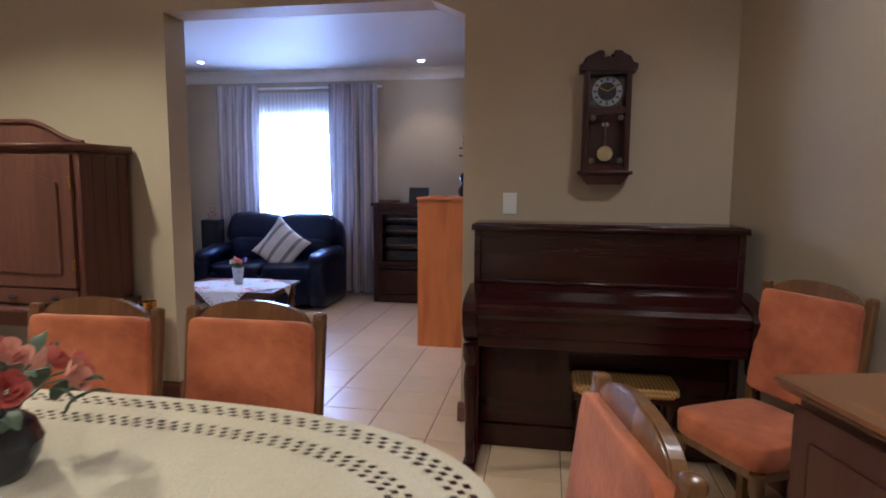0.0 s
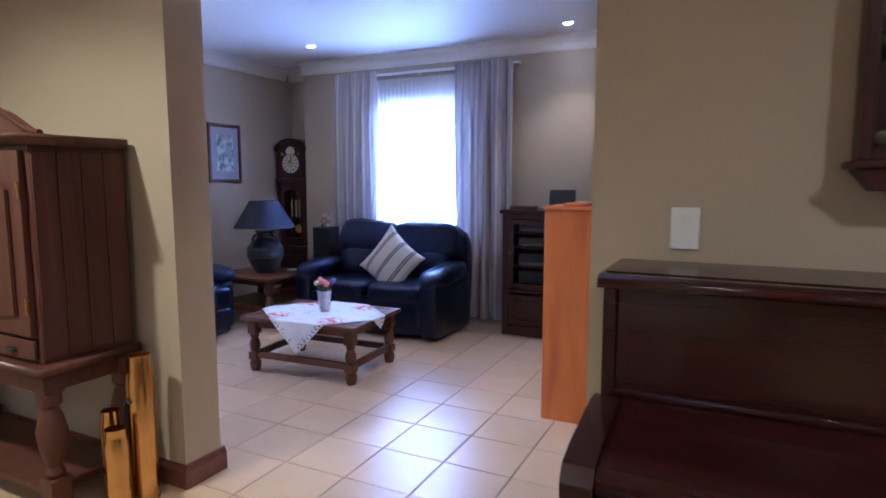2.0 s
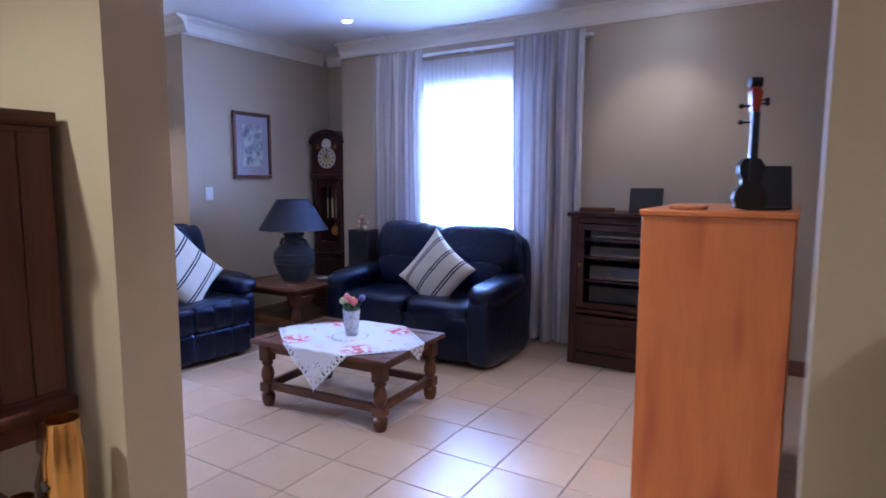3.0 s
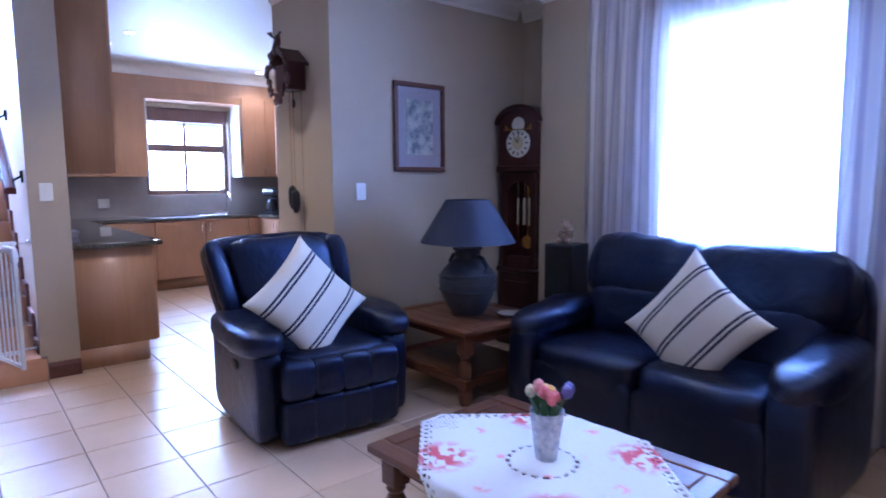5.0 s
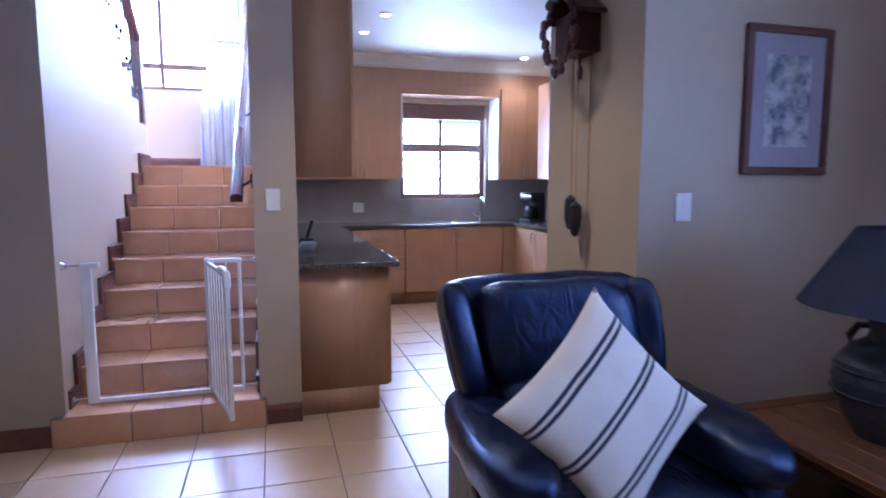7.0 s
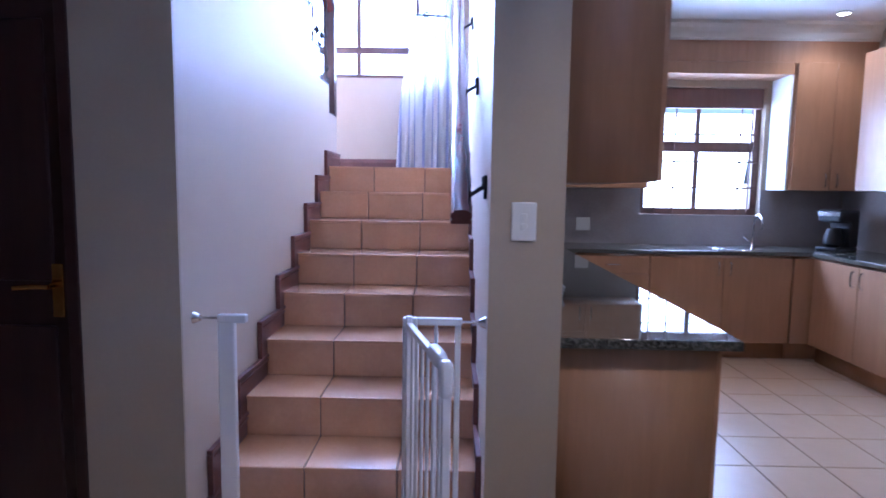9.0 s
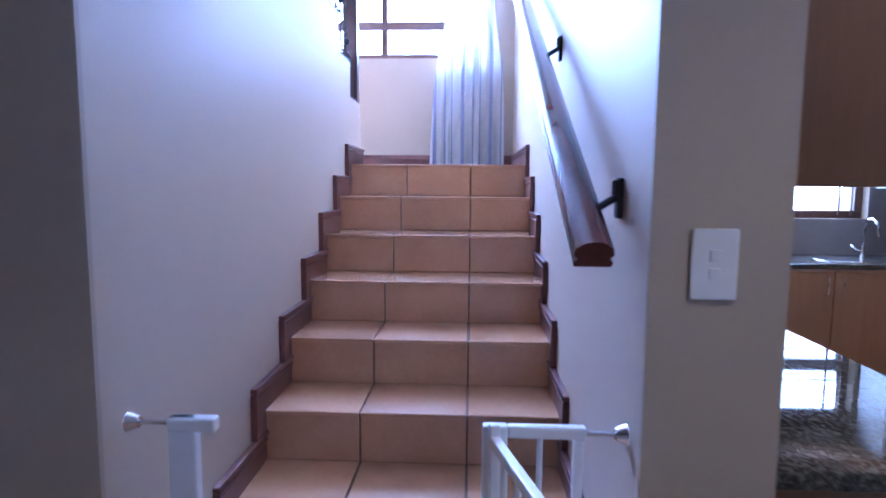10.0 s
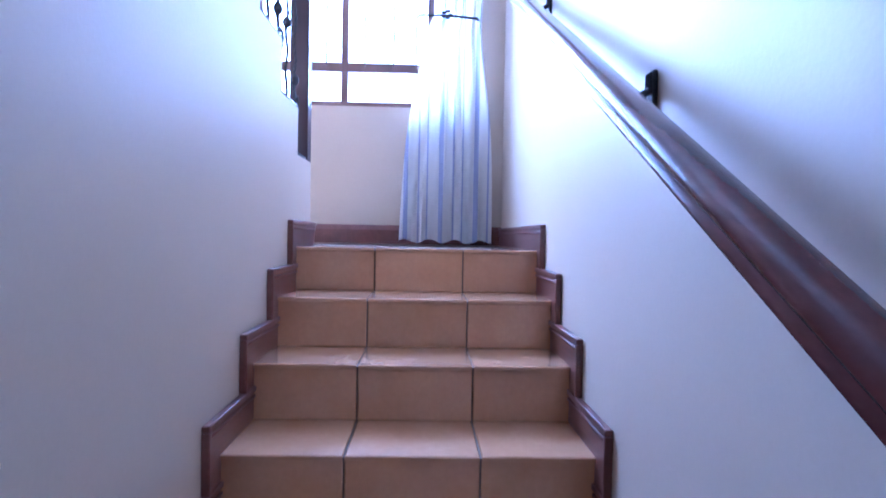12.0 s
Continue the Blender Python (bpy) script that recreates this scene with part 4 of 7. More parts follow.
PAPER = surface("pale_paper", (0.6, 0.6, 0.62), (0.35, 0.38, 0.5), 14, 0.6, 60, 0.05)
for i in range(4):
    solid("booklet", box(B(), -7.12 - 0.01 * i, -6.92 - 0.012 * i, 4.48 + 0.01 * i, 4.60 + 0.006 * i, CT + 0.012 * i, CT + 0.012 * (i + 1) - 0.001, 0.002, 1), PAPER, "thin pale booklet in a stack on the worktop", "booklet", group="stack of booklets")
ph = thing("telephone", pose(-7.45, 4.56, CT), "black cordless telephone in its cradle", "telephone")
part("cradle", box(B(), -0.05, 0.05, -0.05, 0.06, 0, 0.045, 0.012), BLACK, ph)
h = part("handset", box(B(), -0.024, 0.024, -0.014, 0.014, 0, 0.15, 0.01), BLACK, ph)
h.matrix_basis = pose(0, 0.01, 0.04, -18)

# ---- living room ----


def pillow(name, top, right, left, label):
    """A square scatter cushion, given by its upper, right and left corners."""
    top, right, left = Vector(top), Vector(right), Vector(left)
    ux = (right - top).normalized()
    uy = (top - left)
    uy = (uy - uy.dot(ux) * ux).normalized()
    uz = ux.cross(uy)
    c = (right + left) / 2
    m = Matrix((ux, uy, uz)).transposed().to_4x4()
    m.translation = c
    bm = B()
    n_, half = 30, 0.272
    grids = []
    for s in (1, -1):
        rows_ = []
        for i in range(n_ + 1):
            row = []
            for j in range(n_ + 1):
                u, v = -1 + 2 * i / n_, -1 + 2 * j / n_
                puff = max(0.0, (1 - abs(u) ** 2.6) * (1 - abs(v) ** 2.6)) ** 0.55
                sx = half * u * (1 - 0.115 * (1 - v * v))
                sy = half * v * (1 - 0.115 * (1 - u * u))
                z = s * (0.082 * puff + 0.002 + 0.006 * puff * noise.noise(Vector((u * 3, v * 3, s))))
                row.append(bm.verts.new((sx, sy, z)))
            rows_.append(row)
        grids.append(rows_)
        for i in range(n_):
            for j in range(n_):
                q = (rows_[i][j], rows_[i + 1][j], rows_[i + 1][j + 1], rows_[i][j + 1])
                bm.faces.new(q if s > 0 else q[::-1])
    bmesh.ops.remove_doubles(bm, verts=bm.verts, dist=0.0045)
    return solid(name, bm, CUSHION, label, "cushion", m, "striped cushions", smooth=180)


# two-seat sofa, front towards local -y
sofa = thing("sofa", pose(-2.755, 6.72, 0), "dark navy leather two-seat recliner sofa under the window", "sofa")
bm = B()
box(bm, -0.62, 0.62, -0.40, 0.40, 0.03, 0.32, 0.04, 3)
part("base", bm, LEATHER, sofa)
for s in (-1, 1):
    bm = B()
    soft(bm, (s * 0.315, -0.09, 0.385), (0.65, 0.78, 0.25), 0.36, 48, 20, 0.016, seed=s * 5)
    part("seat_cushion", bm, LEATHER, sofa, "plump leather seat cushion", 180)
    bm = B()
    soft(bm, (s * 0.315, -0.415, 0.22), (0.635, 0.13, 0.36), 0.3, 32, 14, 0.006, seed=s * 7)
    part("footrest_panel", bm, LEATHER, sofa, "", 180)
    bm = B()
    soft(bm, (s * 0.325, 0.16, 0.60), (0.66, 0.30, 0.36), 0.5, 40, 20, 0.016, pose(0, 0, 0, -10).to_3x3(), s * 3)
    part("lumbar_cushion", bm, LEATHER, sofa, "", 180)
    bm = B()
    soft(bm, (s * 0.345, 0.25, 0.845), (0.76, 0.36, 0.42), 0.55, 48, 24, 0.020, pose(0, 0, 0, -14, 0, 0).to_3x3(), s * 11)
    part("back_cushion", bm, LEATHER, sofa, "wrinkled leather head cushion", 180)
    bm = B()
    soft(bm, (s * 0.71, -0.08, 0.30), (0.20, 0.84, 0.58), 0.3, 36, 16, 0.006, seed=s)
    soft(bm, (s * 0.71, -0.12, 0.585), (0.27, 0.78, 0.19), 0.75, 40, 20, 0.014, pose(0, 0, 0, 4).to_3x3(), s * 2)
    part("armrest", bm, LEATHER, sofa, "", 180)
bm = B()
soft(bm, (0, 0.37, 0.52), (1.52, 0.22, 1.0), 0.34, 44, 20, 0.006)
part("back_shell", bm, LEATHER, sofa, "", 180)
pillow("cushion", (-2.535, 6.60, 0.99), (-2.20, 6.52, 0.75), (-2.975, 6.52, 0.62), "cream cushion with navy stripes standing on the leather sofa")

# recliner armchair, front towards local +x
arm = thing("armchair", pose(-4.41, 5.39, 0, 0, 0, -4.5), "dark navy leather recliner armchair with a ribbed seat", "armchair")
bm = B()
box(bm, -0.42, 0.36, -0.34, 0.34, 0.03, 0.32, 0.04, 3)
part("base", bm, LEATHER, arm)
bm = B()
soft(bm, (0.10, 0, 0.395), (0.76, 0.64, 0.22), 0.30, 44, 18, 0.012, seed=3)
part("seat_cushion", bm, LEATHER, arm, "plump leather seat cushion", 180)
for q in range(4):
    yy = -0.2475 + 0.165 * q
    part("footrest_rib", soft(B(), (0.44, yy, 0.365), (0.16, 0.196, 0.22), 0.5, 24, 14, 0.005, seed=q + 9), LEATHER, arm, "padded leather rib", 180)
    part("footrest_rib", soft(B(), (0.455, yy, 0.15), (0.11, 0.192, 0.235), 0.38, 24, 12, 0.005, seed=q + 19), LEATHER, arm, "padded leather rib", 180)


def flare(bm, low, high):
    """Widen an upright piece towards its top, leaning its ends forward as wings."""
    for vv in bm.verts:
        k = min(1.0, max(0.0, (vv.co.z - 0.45) / 0.6))
        vv.co.y *= low + (high - low) * k
        vv.co.x += 0.55 * max(0.0, abs(vv.co.y) - 0.30) ** 1.2 * k
        vv.co.y -= 0.07 * k
    return bm


bm = soft(B(), (-0.33, 0, 0.70), (0.24, 0.86, 0.72), 0.34, 56, 26, 0.012, pose(0, 0, 0, 0, -13, 0).to_3x3(), 4)
part("back_shell", flare(bm, 0.92, 1.08), LEATHER, arm, "", 180)
for s in (-1, 1):
    bm = soft(B(), (-0.27, s * 0.355, 0.80), (0.16, 0.13, 0.50), 0.6, 28, 18, 0.010, pose(0, 0, 0, 0, -13, 0).to_3x3(), 40 + s)
    part("wing", flare(bm, 0.95, 1.08), LEATHER, arm, "padded leather side wing", 180)
bm = soft(B(), (-0.235, 0, 0.83), (0.20, 0.60, 0.44), 0.45, 44, 22, 0.016, pose(0, 0, 0, 0, -13, 0).to_3x3(), 6)
soft(bm, (-0.15, 0, 0.58), (0.20, 0.58, 0.24), 0.42, 36, 18, 0.010, pose(0, 0, 0, 0, -13, 0).to_3x3(), 8)
part("back_cushion", flare(bm, 1.0, 1.08), LEATHER, arm, "", 180)
for s in (-1, 1):
    bm = B()
    soft(bm, (0.0, s * 0.375, 0.28), (0.86, 0.16, 0.52), 0.28, 36, 16, 0.005, seed=s + 2)
    soft(bm, (0.05, s * 0.385, 0.56), (0.82, 0.26, 0.19), 0.7, 40, 18, 0.012, seed=s + 4)
    part("armrest", bm, LEATHER, arm, "", 180)
bm = B()
soft(bm, (0.10, -0.462, 0.40), (0.10, 0.02, 0.055), 0.7, 16, 10)
part("release_handle", bm, BLACK, arm)
pillow("cushion", (-4.28, 5.31, 1.06), (-4.16, 5.66, 0.68), (-4.14, 4.90, 0.78), "cream cushion with navy stripes standing on the leather armchair")


def turned_leg(h, r):
    bm = B()
    s = r * 1.0
    box(bm, -s, s, -s, s, h * 0.72, h, 0.006)
    lathe(bm, [(r * 0.75, h * 0.72), (r * 0.98, h * 0.68), (r * 0.7, h * 0.64), (r * 1.05, h * 0.56), (r * 1.12, h * 0.48), (r * 0.9, h * 0.40), (r * 0.7, h * 0.37)], (0, 0, 0), 20)
    box(bm, -s, s, -s, s, h * 0.22, h * 0.37, 0.006)
    lathe(bm, [(r * 0.75, h * 0.22), (r * 1.15, h * 0.17), (r * 1.12, h * 0.08), (r * 0.85, 0.0)][::-1], (0, 0, 0), 20)
    return bm


def low_table(name, m, w, d, h, label, shelf):
    t = thing(name, m, label, "table")
    bm = B()
    f = 0.075
    box(bm, -w / 2, w / 2, -d / 2, -d / 2 + f, h - 0.032, h, 0.007)
    box(bm, -w / 2, w / 2, d / 2 - f, d / 2, h - 0.032, h, 0.007)
    box(bm, -w / 2, -w / 2 + f, -d / 2 + f, d / 2 - f, h - 0.032, h, 0.007)
    box(bm, w / 2 - f, w / 2, -d / 2 + f, d / 2 - f, h - 0.032, h, 0.007)
    part("top_frame", bm, TABLEWOOD, t)
    k = 5
    for q in range(k):
        a = -d / 2 + f + 0.001 + (d - 2 * f) * q / k
        part("plank", box(B(), -w / 2 + f + 0.001, w / 2 - f - 0.001, a, a + (d - 2 * f) / k - 0.003, h - 0.030, h - 0.003, 0.004, 1), TABLEWOOD, t)
    ix, iy = w / 2 - 0.075, d / 2 - 0.075
    for sx in (-1, 1):
        for sy in (-1, 1):
            leg = part("leg", turned_leg(h - 0.033, 0.038), TABLEWOOD, t)
            leg.location = (sx * ix, sy * iy, 0)
    for s in (-1, 1):
        part("stretcher", box(B(), -ix + 0.038, ix - 0.038, s * iy - 0.018, s * iy + 0.018, 0.105, 0.155, 0.005), TABLEWOOD, t)
        part("stretcher", box(B(), s * ix - 0.018, s * ix + 0.018, -iy + 0.038, iy - 0.038, 0.105, 0.155, 0.005), TABLEWOOD, t)
        part("apron", box(B(), -ix + 0.038, ix - 0.038, s * iy - 0.014, s * iy + 0.014, h - 0.09, h - 0.034, 0.004), TABLEWOOD, t)
        part("apron", box(B(), s * ix - 0.014, s * ix + 0.014, -iy + 0.038, iy - 0.038, h - 0.09, h - 0.034, 0.004), TABLEWOOD, t)
    if shelf:
        part("shelf", box(B(), -ix - 0.01, ix + 0.01, -iy - 0.01, iy + 0.01, 0.156, 0.176, 0.004), TABLEWOOD, t)
    return t


TAB = (-2.475, 5.286, 1.02, 0.74, 0.44)
low_table("coffee_table", pose(TAB[0], TAB[1], 0, 0, 0, 3.4), TAB[2], TAB[3], TAB[4], "brown wooden coffee table with turned legs and a planked top", False)
low_table("side_table", pose(-4.19, 6.47, 0), 0.84, 0.76, 0.485, "brown wooden corner table with a lower shelf beside the sofa", True)
# embroidered cloth, draped over the table's edges
m_, nt, b_ = base_mat("embroidered_white_linen")
v = coords(nt)
ab = nt.nodes.new("ShaderNodeVectorMath")
ab.operation = "ABSOLUTE"
nt.links.new(v, ab.inputs[0])
flower = None
for spot, rad, colour in (((0.245, 0.245, 0), 0.13, (0.60, 0.10, 0.12)), ((0.30, 0.0, 0), 0.035, (0.75, 0.36, 0.36)), ((0.0, 0.30, 0), 0.035, (0.75, 0.36, 0.36)), ((0.10, 0.10, 0), 0.022, (0.75, 0.36, 0.36))):
    dist = nt.nodes.new("ShaderNodeVectorMath")
    dist.operation, dist.inputs[1].default_value = "DISTANCE", spot
    nt.links.new(ab.outputs[0], dist.inputs[0])
    mr = nt.nodes.new("ShaderNodeMapRange")
    mr.inputs[1].default_value, mr.inputs[2].default_value, mr.inputs[3].default_value, mr.inputs[4].default_value = rad * 0.5, rad, 1, 0
    nt.links.new(dist.outputs["Value"], mr.inputs[0])
    blot = nt.nodes.new("ShaderNodeMath")
    blot.operation = "MULTIPLY"
    nt.links.new(mr.outputs[0], blot.inputs[0])
    nt.links.new(noise_tex(nt, v, 26, 2, 0.5, 0.44, 0.52), blot.inputs[1])
    flower = mix_node(nt, blot.outputs[0], flower if flower is not None else mix_node(nt, noise_tex(nt, v, 300, 2), (0.74, 0.73, 0.72), (0.66, 0.65, 0.65)), colour)
nt.links.new(flower, b_.inputs["Base Color"])
b_.inputs["Roughness"].default_value = 0.85
LINEN = m_
bm = B()
N_, half = 118, 0.415
rot = pose(0, 0, 0, 0, 0, 47)
rows_ = []
hx, hy = TAB[2] / 2 + 0.004, TAB[3] / 2 + 0.004
for i in range(N_ + 1):
    row = []
    for j in range(N_ + 1):
        u, w_ = -half + 2 * half * i / N_, -half + 2 * half * j / N_
        sc = 1 + 0.008 * math.cos(i * 1.1) * (j in (0, N_)) + 0.008 * math.cos(j * 1.1) * (i in (0, N_))
        p = rot @ Vector((u * sc, w_ * sc, 0))
        x_, y_, z_ = p.x + 0.02, p.y - 0.03, 0.004
        for lim, which in ((hx, 0), (hy, 1)):
            q = (x_, y_)[which]
            over = abs(q) - lim
            if over > 0:
                z_ -= over * 0.96
                q = math.copysign(lim + 0.004 + over * 0.13 + 0.004 * math.sin((x_ if which else y_) * 40), q)
                x_, y_ = (q, y_) if which == 0 else (x_, q)
        row.append(bm.verts.new((x_, y_, z_)))
    rows_.append(row)
for i in range(N_):
    for j in range(N_):
        ei, ej = min(i, N_ - 1 - i), min(j, N_ - 1 - j)
        edge_d = min(ei, ej)
        run = j if edge_d == ei else i
        cut = (edge_d in (2, 3) and run % 5 in (1, 2)) or (edge_d == 5 and run % 7 in (2, 3)) or (edge_d == 0 and run % 6 == 3)
        corner = ei < 20 and ej < 20 and (i * 7 + j * 11) % 13 in (0, 1) and (ei > 3 and ej > 3)
        rr = math.hypot(i - N_ / 2, j - N_ / 2)
        ring = 15.6 < rr < 17.2 and int(math.degrees(math.atan2(i - N_ / 2, j - N_ / 2)) // 9) % 2 == 0
        if not (cut or corner or ring):
            bm.faces.new((rows_[i][j], rows_[i + 1][j], rows_[i + 1][j + 1], rows_[i][j + 1]))
bmesh.ops.delete(bm, geom=[v_ for v_ in bm.verts if not v_.link_faces], context="VERTS")
cl = solid("tablecloth", bm, LINEN, "white cutwork cloth with red embroidered flowers draped on the coffee table", "tablecloth", pose(TAB[0], TAB[1], TAB[4], 0, 0, 3.4), smooth=180)
sm = cl.modifiers.new("thickness", "SOLIDIFY")
sm.thickness, sm.offset = 0.0015, 1
# vase with tulips
vz = TAB[4] + 0.006
vase = thing("vase", pose(-2.46, 5.29, vz), "small white patterned vase of colourful tulips on the coffee table", "vase")
VASE = surface("blue_patterned_porcelain", (0.72, 0.72, 0.74), (0.30, 0.34, 0.46), 38, 0.2, 50, 0.0, grain_mix=0.1)
bm = B()
lathe(bm, [(0.036, 0), (0.038, 0.01), (0.04, 0.02), (0.058, 0.165), (0.06, 0.17), (0.054, 0.168), (0.05, 0.15)], seg=24)
part("pot", bm, VASE, vase)
STEM = surface("leaf_green", (0.04, 0.11, 0.03), (0.06, 0.15, 0.04), 12, 0.5, 40, 0.1)
random.seed(4)
for q in range(11):
    an, rr = q * 2.4, 0.012 + 0.045 * random.random()
    tipp = Vector((rr * 1.4 * math.cos(an), rr * 1.4 * math.sin(an), 0.215 + 0.04 * random.random() - rr * 0.3))
    bm = B()
    tube(bm, [(rr * 0.5 * math.cos(an), rr * 0.5 * math.sin(an), 0.14), tipp], 0.003, 6)
    part("stem", bm, STEM, vase)
    bm = B()
    lathe(bm, [(0.004, -0.012), (0.016, -0.004), (0.020, 0.010), (0.016, 0.026), (0.006, 0.034)], tipp, 10)
    col = [(0.75, 0.20, 0.22), (0.80, 0.55, 0.10), (0.80, 0.35, 0.33), (0.12, 0.10, 0.35), (0.75, 0.70, 0.45)][q % 5]
    part("tulip", bm, surface("tulip_petal", col, tuple(c * 0.8 for c in col), 30, 0.6, 60, 0.1), vase)
for q in range(9):
    an = q * 0.7 + 0.3
    bm = B()
    pts_ = [Vector((0.03 * math.cos(an), 0.03 * math.sin(an), 0.13)), Vector((0.05 * math.cos(an), 0.05 * math.sin(an), 0.19)), Vector((0.07 * math.cos(an), 0.07 * math.sin(an), 0.225))]
    side_ = Vector((-math.sin(an), math.cos(an), 0))
    vs = [(bm.verts.new(p_ - side_ * w_), bm.verts.new(p_ + side_ * w_)) for p_, w_ in zip(pts_, (0.008, 0.013, 0.002))]
    for (a, b), (c, d_) in zip(vs, vs[1:]):
        bm.faces.new((a, b, d_, c))
    part("leaf", bm, STEM, vase)

# table lamp
lamp = thing("table_lamp", pose(-4.17, 6.48, 0.486), "large dark ceramic table lamp with a navy cone shade, switched off", "table lamp")
POT = surface("dark_blue_stoneware", (0.030, 0.036, 0.050), (0.065, 0.072, 0.09), 16, 0.5, 70, 0.5)
bm = B()
lathe(bm, [(0.11, 0), (0.115, 0.012), (0.15, 0.07), (0.188, 0.16), (0.195, 0.22), (0.185, 0.28), (0.14, 0.335), (0.095, 0.365), (0.085, 0.385), (0.088, 0.43), (0.105, 0.445), (0.10, 0.452), (0.03, 0.455)], seg=36)
part("pot", bm, POT, lamp)
for q in range(3):
    part("ridge", lathe(B(), [(0.180, -0.006), (0.199, 0), (0.180, 0.006)], (0, 0, 0.17 + 0.045 * q), 36), POT, lamp)
for s in (-1, 1):
    bm = B()
    tube(bm, [(s * 0.10, 0, 0.40), (s * 0.15, 0, 0.39), (s * 0.185, 0, 0.34), (s * 0.175, 0, 0.30)], 0.014)
    part("lug", bm, POT, lamp)
bm = B()
rod(bm, (0, 0, 0.455), (0, 0, 0.52), 0.012)
part("stem", bm, BRASS, lamp)
bm = B()
n_ = 40
for r0, r1 in ((0.325, 0.15), (0.321, 0.146)):
    lo = [bm.verts.new((r0 * math.cos(2 * math.pi * q / n_), r0 * math.sin(2 * math.pi * q / n_), 0.49)) for q in range(n_)]
    hi = [bm.verts.new((r1 * math.cos(2 * math.pi * q / n_), r1 * math.sin(2 * math.pi * q / n_), 0.775)) for q in range(n_)]
    for q in range(n_):
        bm.faces.new((lo[q], lo[(q + 1) % n_], hi[(q + 1) % n_], hi[q]))
SHADE = surface("navy_shade_cloth", (0.014, 0.019, 0.048), (0.019, 0.024, 0.058), 4, 0.7, 220, 0.25)
part("shade", bm, SHADE, lamp, "navy fabric cone shade", 180)
dish = B()
lathe(dish, [(0.05, 0), (0.07, 0.01), (0.085, 0.025), (0.08, 0.024)], (-3.90, 6.62, 0.486), 20)
solid("dish", dish, surface("pale_pottery", (0.5, 0.46, 0.4), (0.42, 0.38, 0.33), 8, 0.4), "small pale pottery dish on the corner table", "dish")

# longcase clock in the recess, turned a little to the room; front towards local -y
gc = thing("longcase_clock", pose(-4.58, 7.50, 0, 0, 0, 8), "dark wooden longcase clock with an arched hood in the recess", "clock")
bm = B()
box(bm, -0.21, 0.21, -0.12, 0.13, 0, 0.10, 0.01)
box(bm, -0.195, 0.195, -0.105, 0.125, 0.10, 0.62, 0.008)
box(bm, -0.21, 0.21, -0.12, 0.13, 0.62, 0.66, 0.01)
part("plinth", bm, CLOCKWOOD, gc)
part("plinth_panel", box(B(), -0.13, 0.13, -0.118, -0.104, 0.17, 0.55, 0.01), CLOCKWOOD, gc)
bm = B()
box(bm, -0.165, -0.115, -0.09, 0.12, 0.66, 1.46, 0.006)
box(bm, 0.115, 0.165, -0.09, 0.12, 0.66, 1.46, 0.006)
box(bm, -0.115, 0.115, 0.08, 0.12, 0.66, 1.46)
box(bm, -0.115, 0.115, -0.09, -0.05, 0.66, 0.76, 0.006)
prism(bm, [(-0.115, 1.46)] + [(0.115 * math.cos(math.pi - q * math.pi / 10), 1.30 + 0.08 * math.sin(q * math.pi / 10)) for q in range(11)] + [(0.115, 1.46)], "y", -0.09, -0.05)
part("trunk", bm, CLOCKWOOD, gc)
for s in (-1, 1):
    bm = B()
    lathe(bm, [(0.020, 0), (0.022, 0.02), (0.012, 0.05), (0.014, 0.3), (0.014, 0.68), (0.022, 0.74), (0.020, 0.78)], (s * 0.178, -0.085, 0.67), 12)
    part("column", bm, CLOCKWOOD, gc)
PALE_STEEL = surface("pale_steel", (0.74, 0.71, 0.62), (0.66, 0.63, 0.55), 10, 0.25, 60, 0.03, metal=0.9)
for q, ww in ((-0.055, 0.015), (0.01, 0.017), (0.065, 0.015)):
    bm = B()
    rod(bm, (q, -0.02, 1.02), (q, -0.02, 1.24), ww, seg=14)
    rod(bm, (q, -0.02, 1.24), (q, -0.02, 1.42), 0.002, seg=6)
    part("weight", bm, PALE_STEEL, gc, "polished pale metal weight")
bm = B()
rod(bm, (0.01, 0.03, 0.86), (0.01, 0.03, 1.4), 0.004, seg=6)
rod(bm, (0.01, 0.022, 0.87), (0.01, 0.034, 0.87), 0.055, seg=24)
part("pendulum", bm, BRASS, gc)
bm = B()
box(bm, -0.21, 0.21, -0.125, 0.13, 1.46, 1.51, 0.01)
prism(bm, [(-0.20, 1.51), (0.20, 1.51), (0.20, 1.84)] + [(0.20 * math.cos(q * math.pi / 12), 1.84 + 0.13 * math.sin(q * math.pi / 12)) for q in range(1, 12)] + [(-0.20, 1.84)], "y", -0.105, 0.125)
part("hood", bm, CLOCKWOOD, gc)
bm = B()
ro = [(0.225 * math.cos(q * math.pi / 16), 1.85 + 0.15 * math.sin(q * math.pi / 16)) for q in range(17)]
ri = [(0.195 * math.cos(q * math.pi / 16), 1.85 + 0.115 * math.sin(q * math.pi / 16)) for q in range(16, -1, -1)]
prism(bm, ro + ri, "y", -0.13, 0.13)
part("arched_moulding", bm, CLOCKWOOD, gc)
DIAL = surface("silvered_dial", (0.66, 0.62, 0.52), (0.58, 0.53, 0.42), 8, 0.35, 60, 0.05)
bm = B()
rod(bm, (0, -0.106, 1.69), (0, -0.112, 1.69), 0.115, seg=36)
part("dial", bm, DIAL, gc, "pale round dial")
bm = B()
rod(bm, (0, -0.106, 1.84), (0, -0.112, 1.84), 0.06, seg=24)
part("moon_dial", bm, DIAL, gc)
bm = B()
rod(bm, (0, -0.1125, 1.69), (0, -0.114, 1.69), 0.055, seg=24)
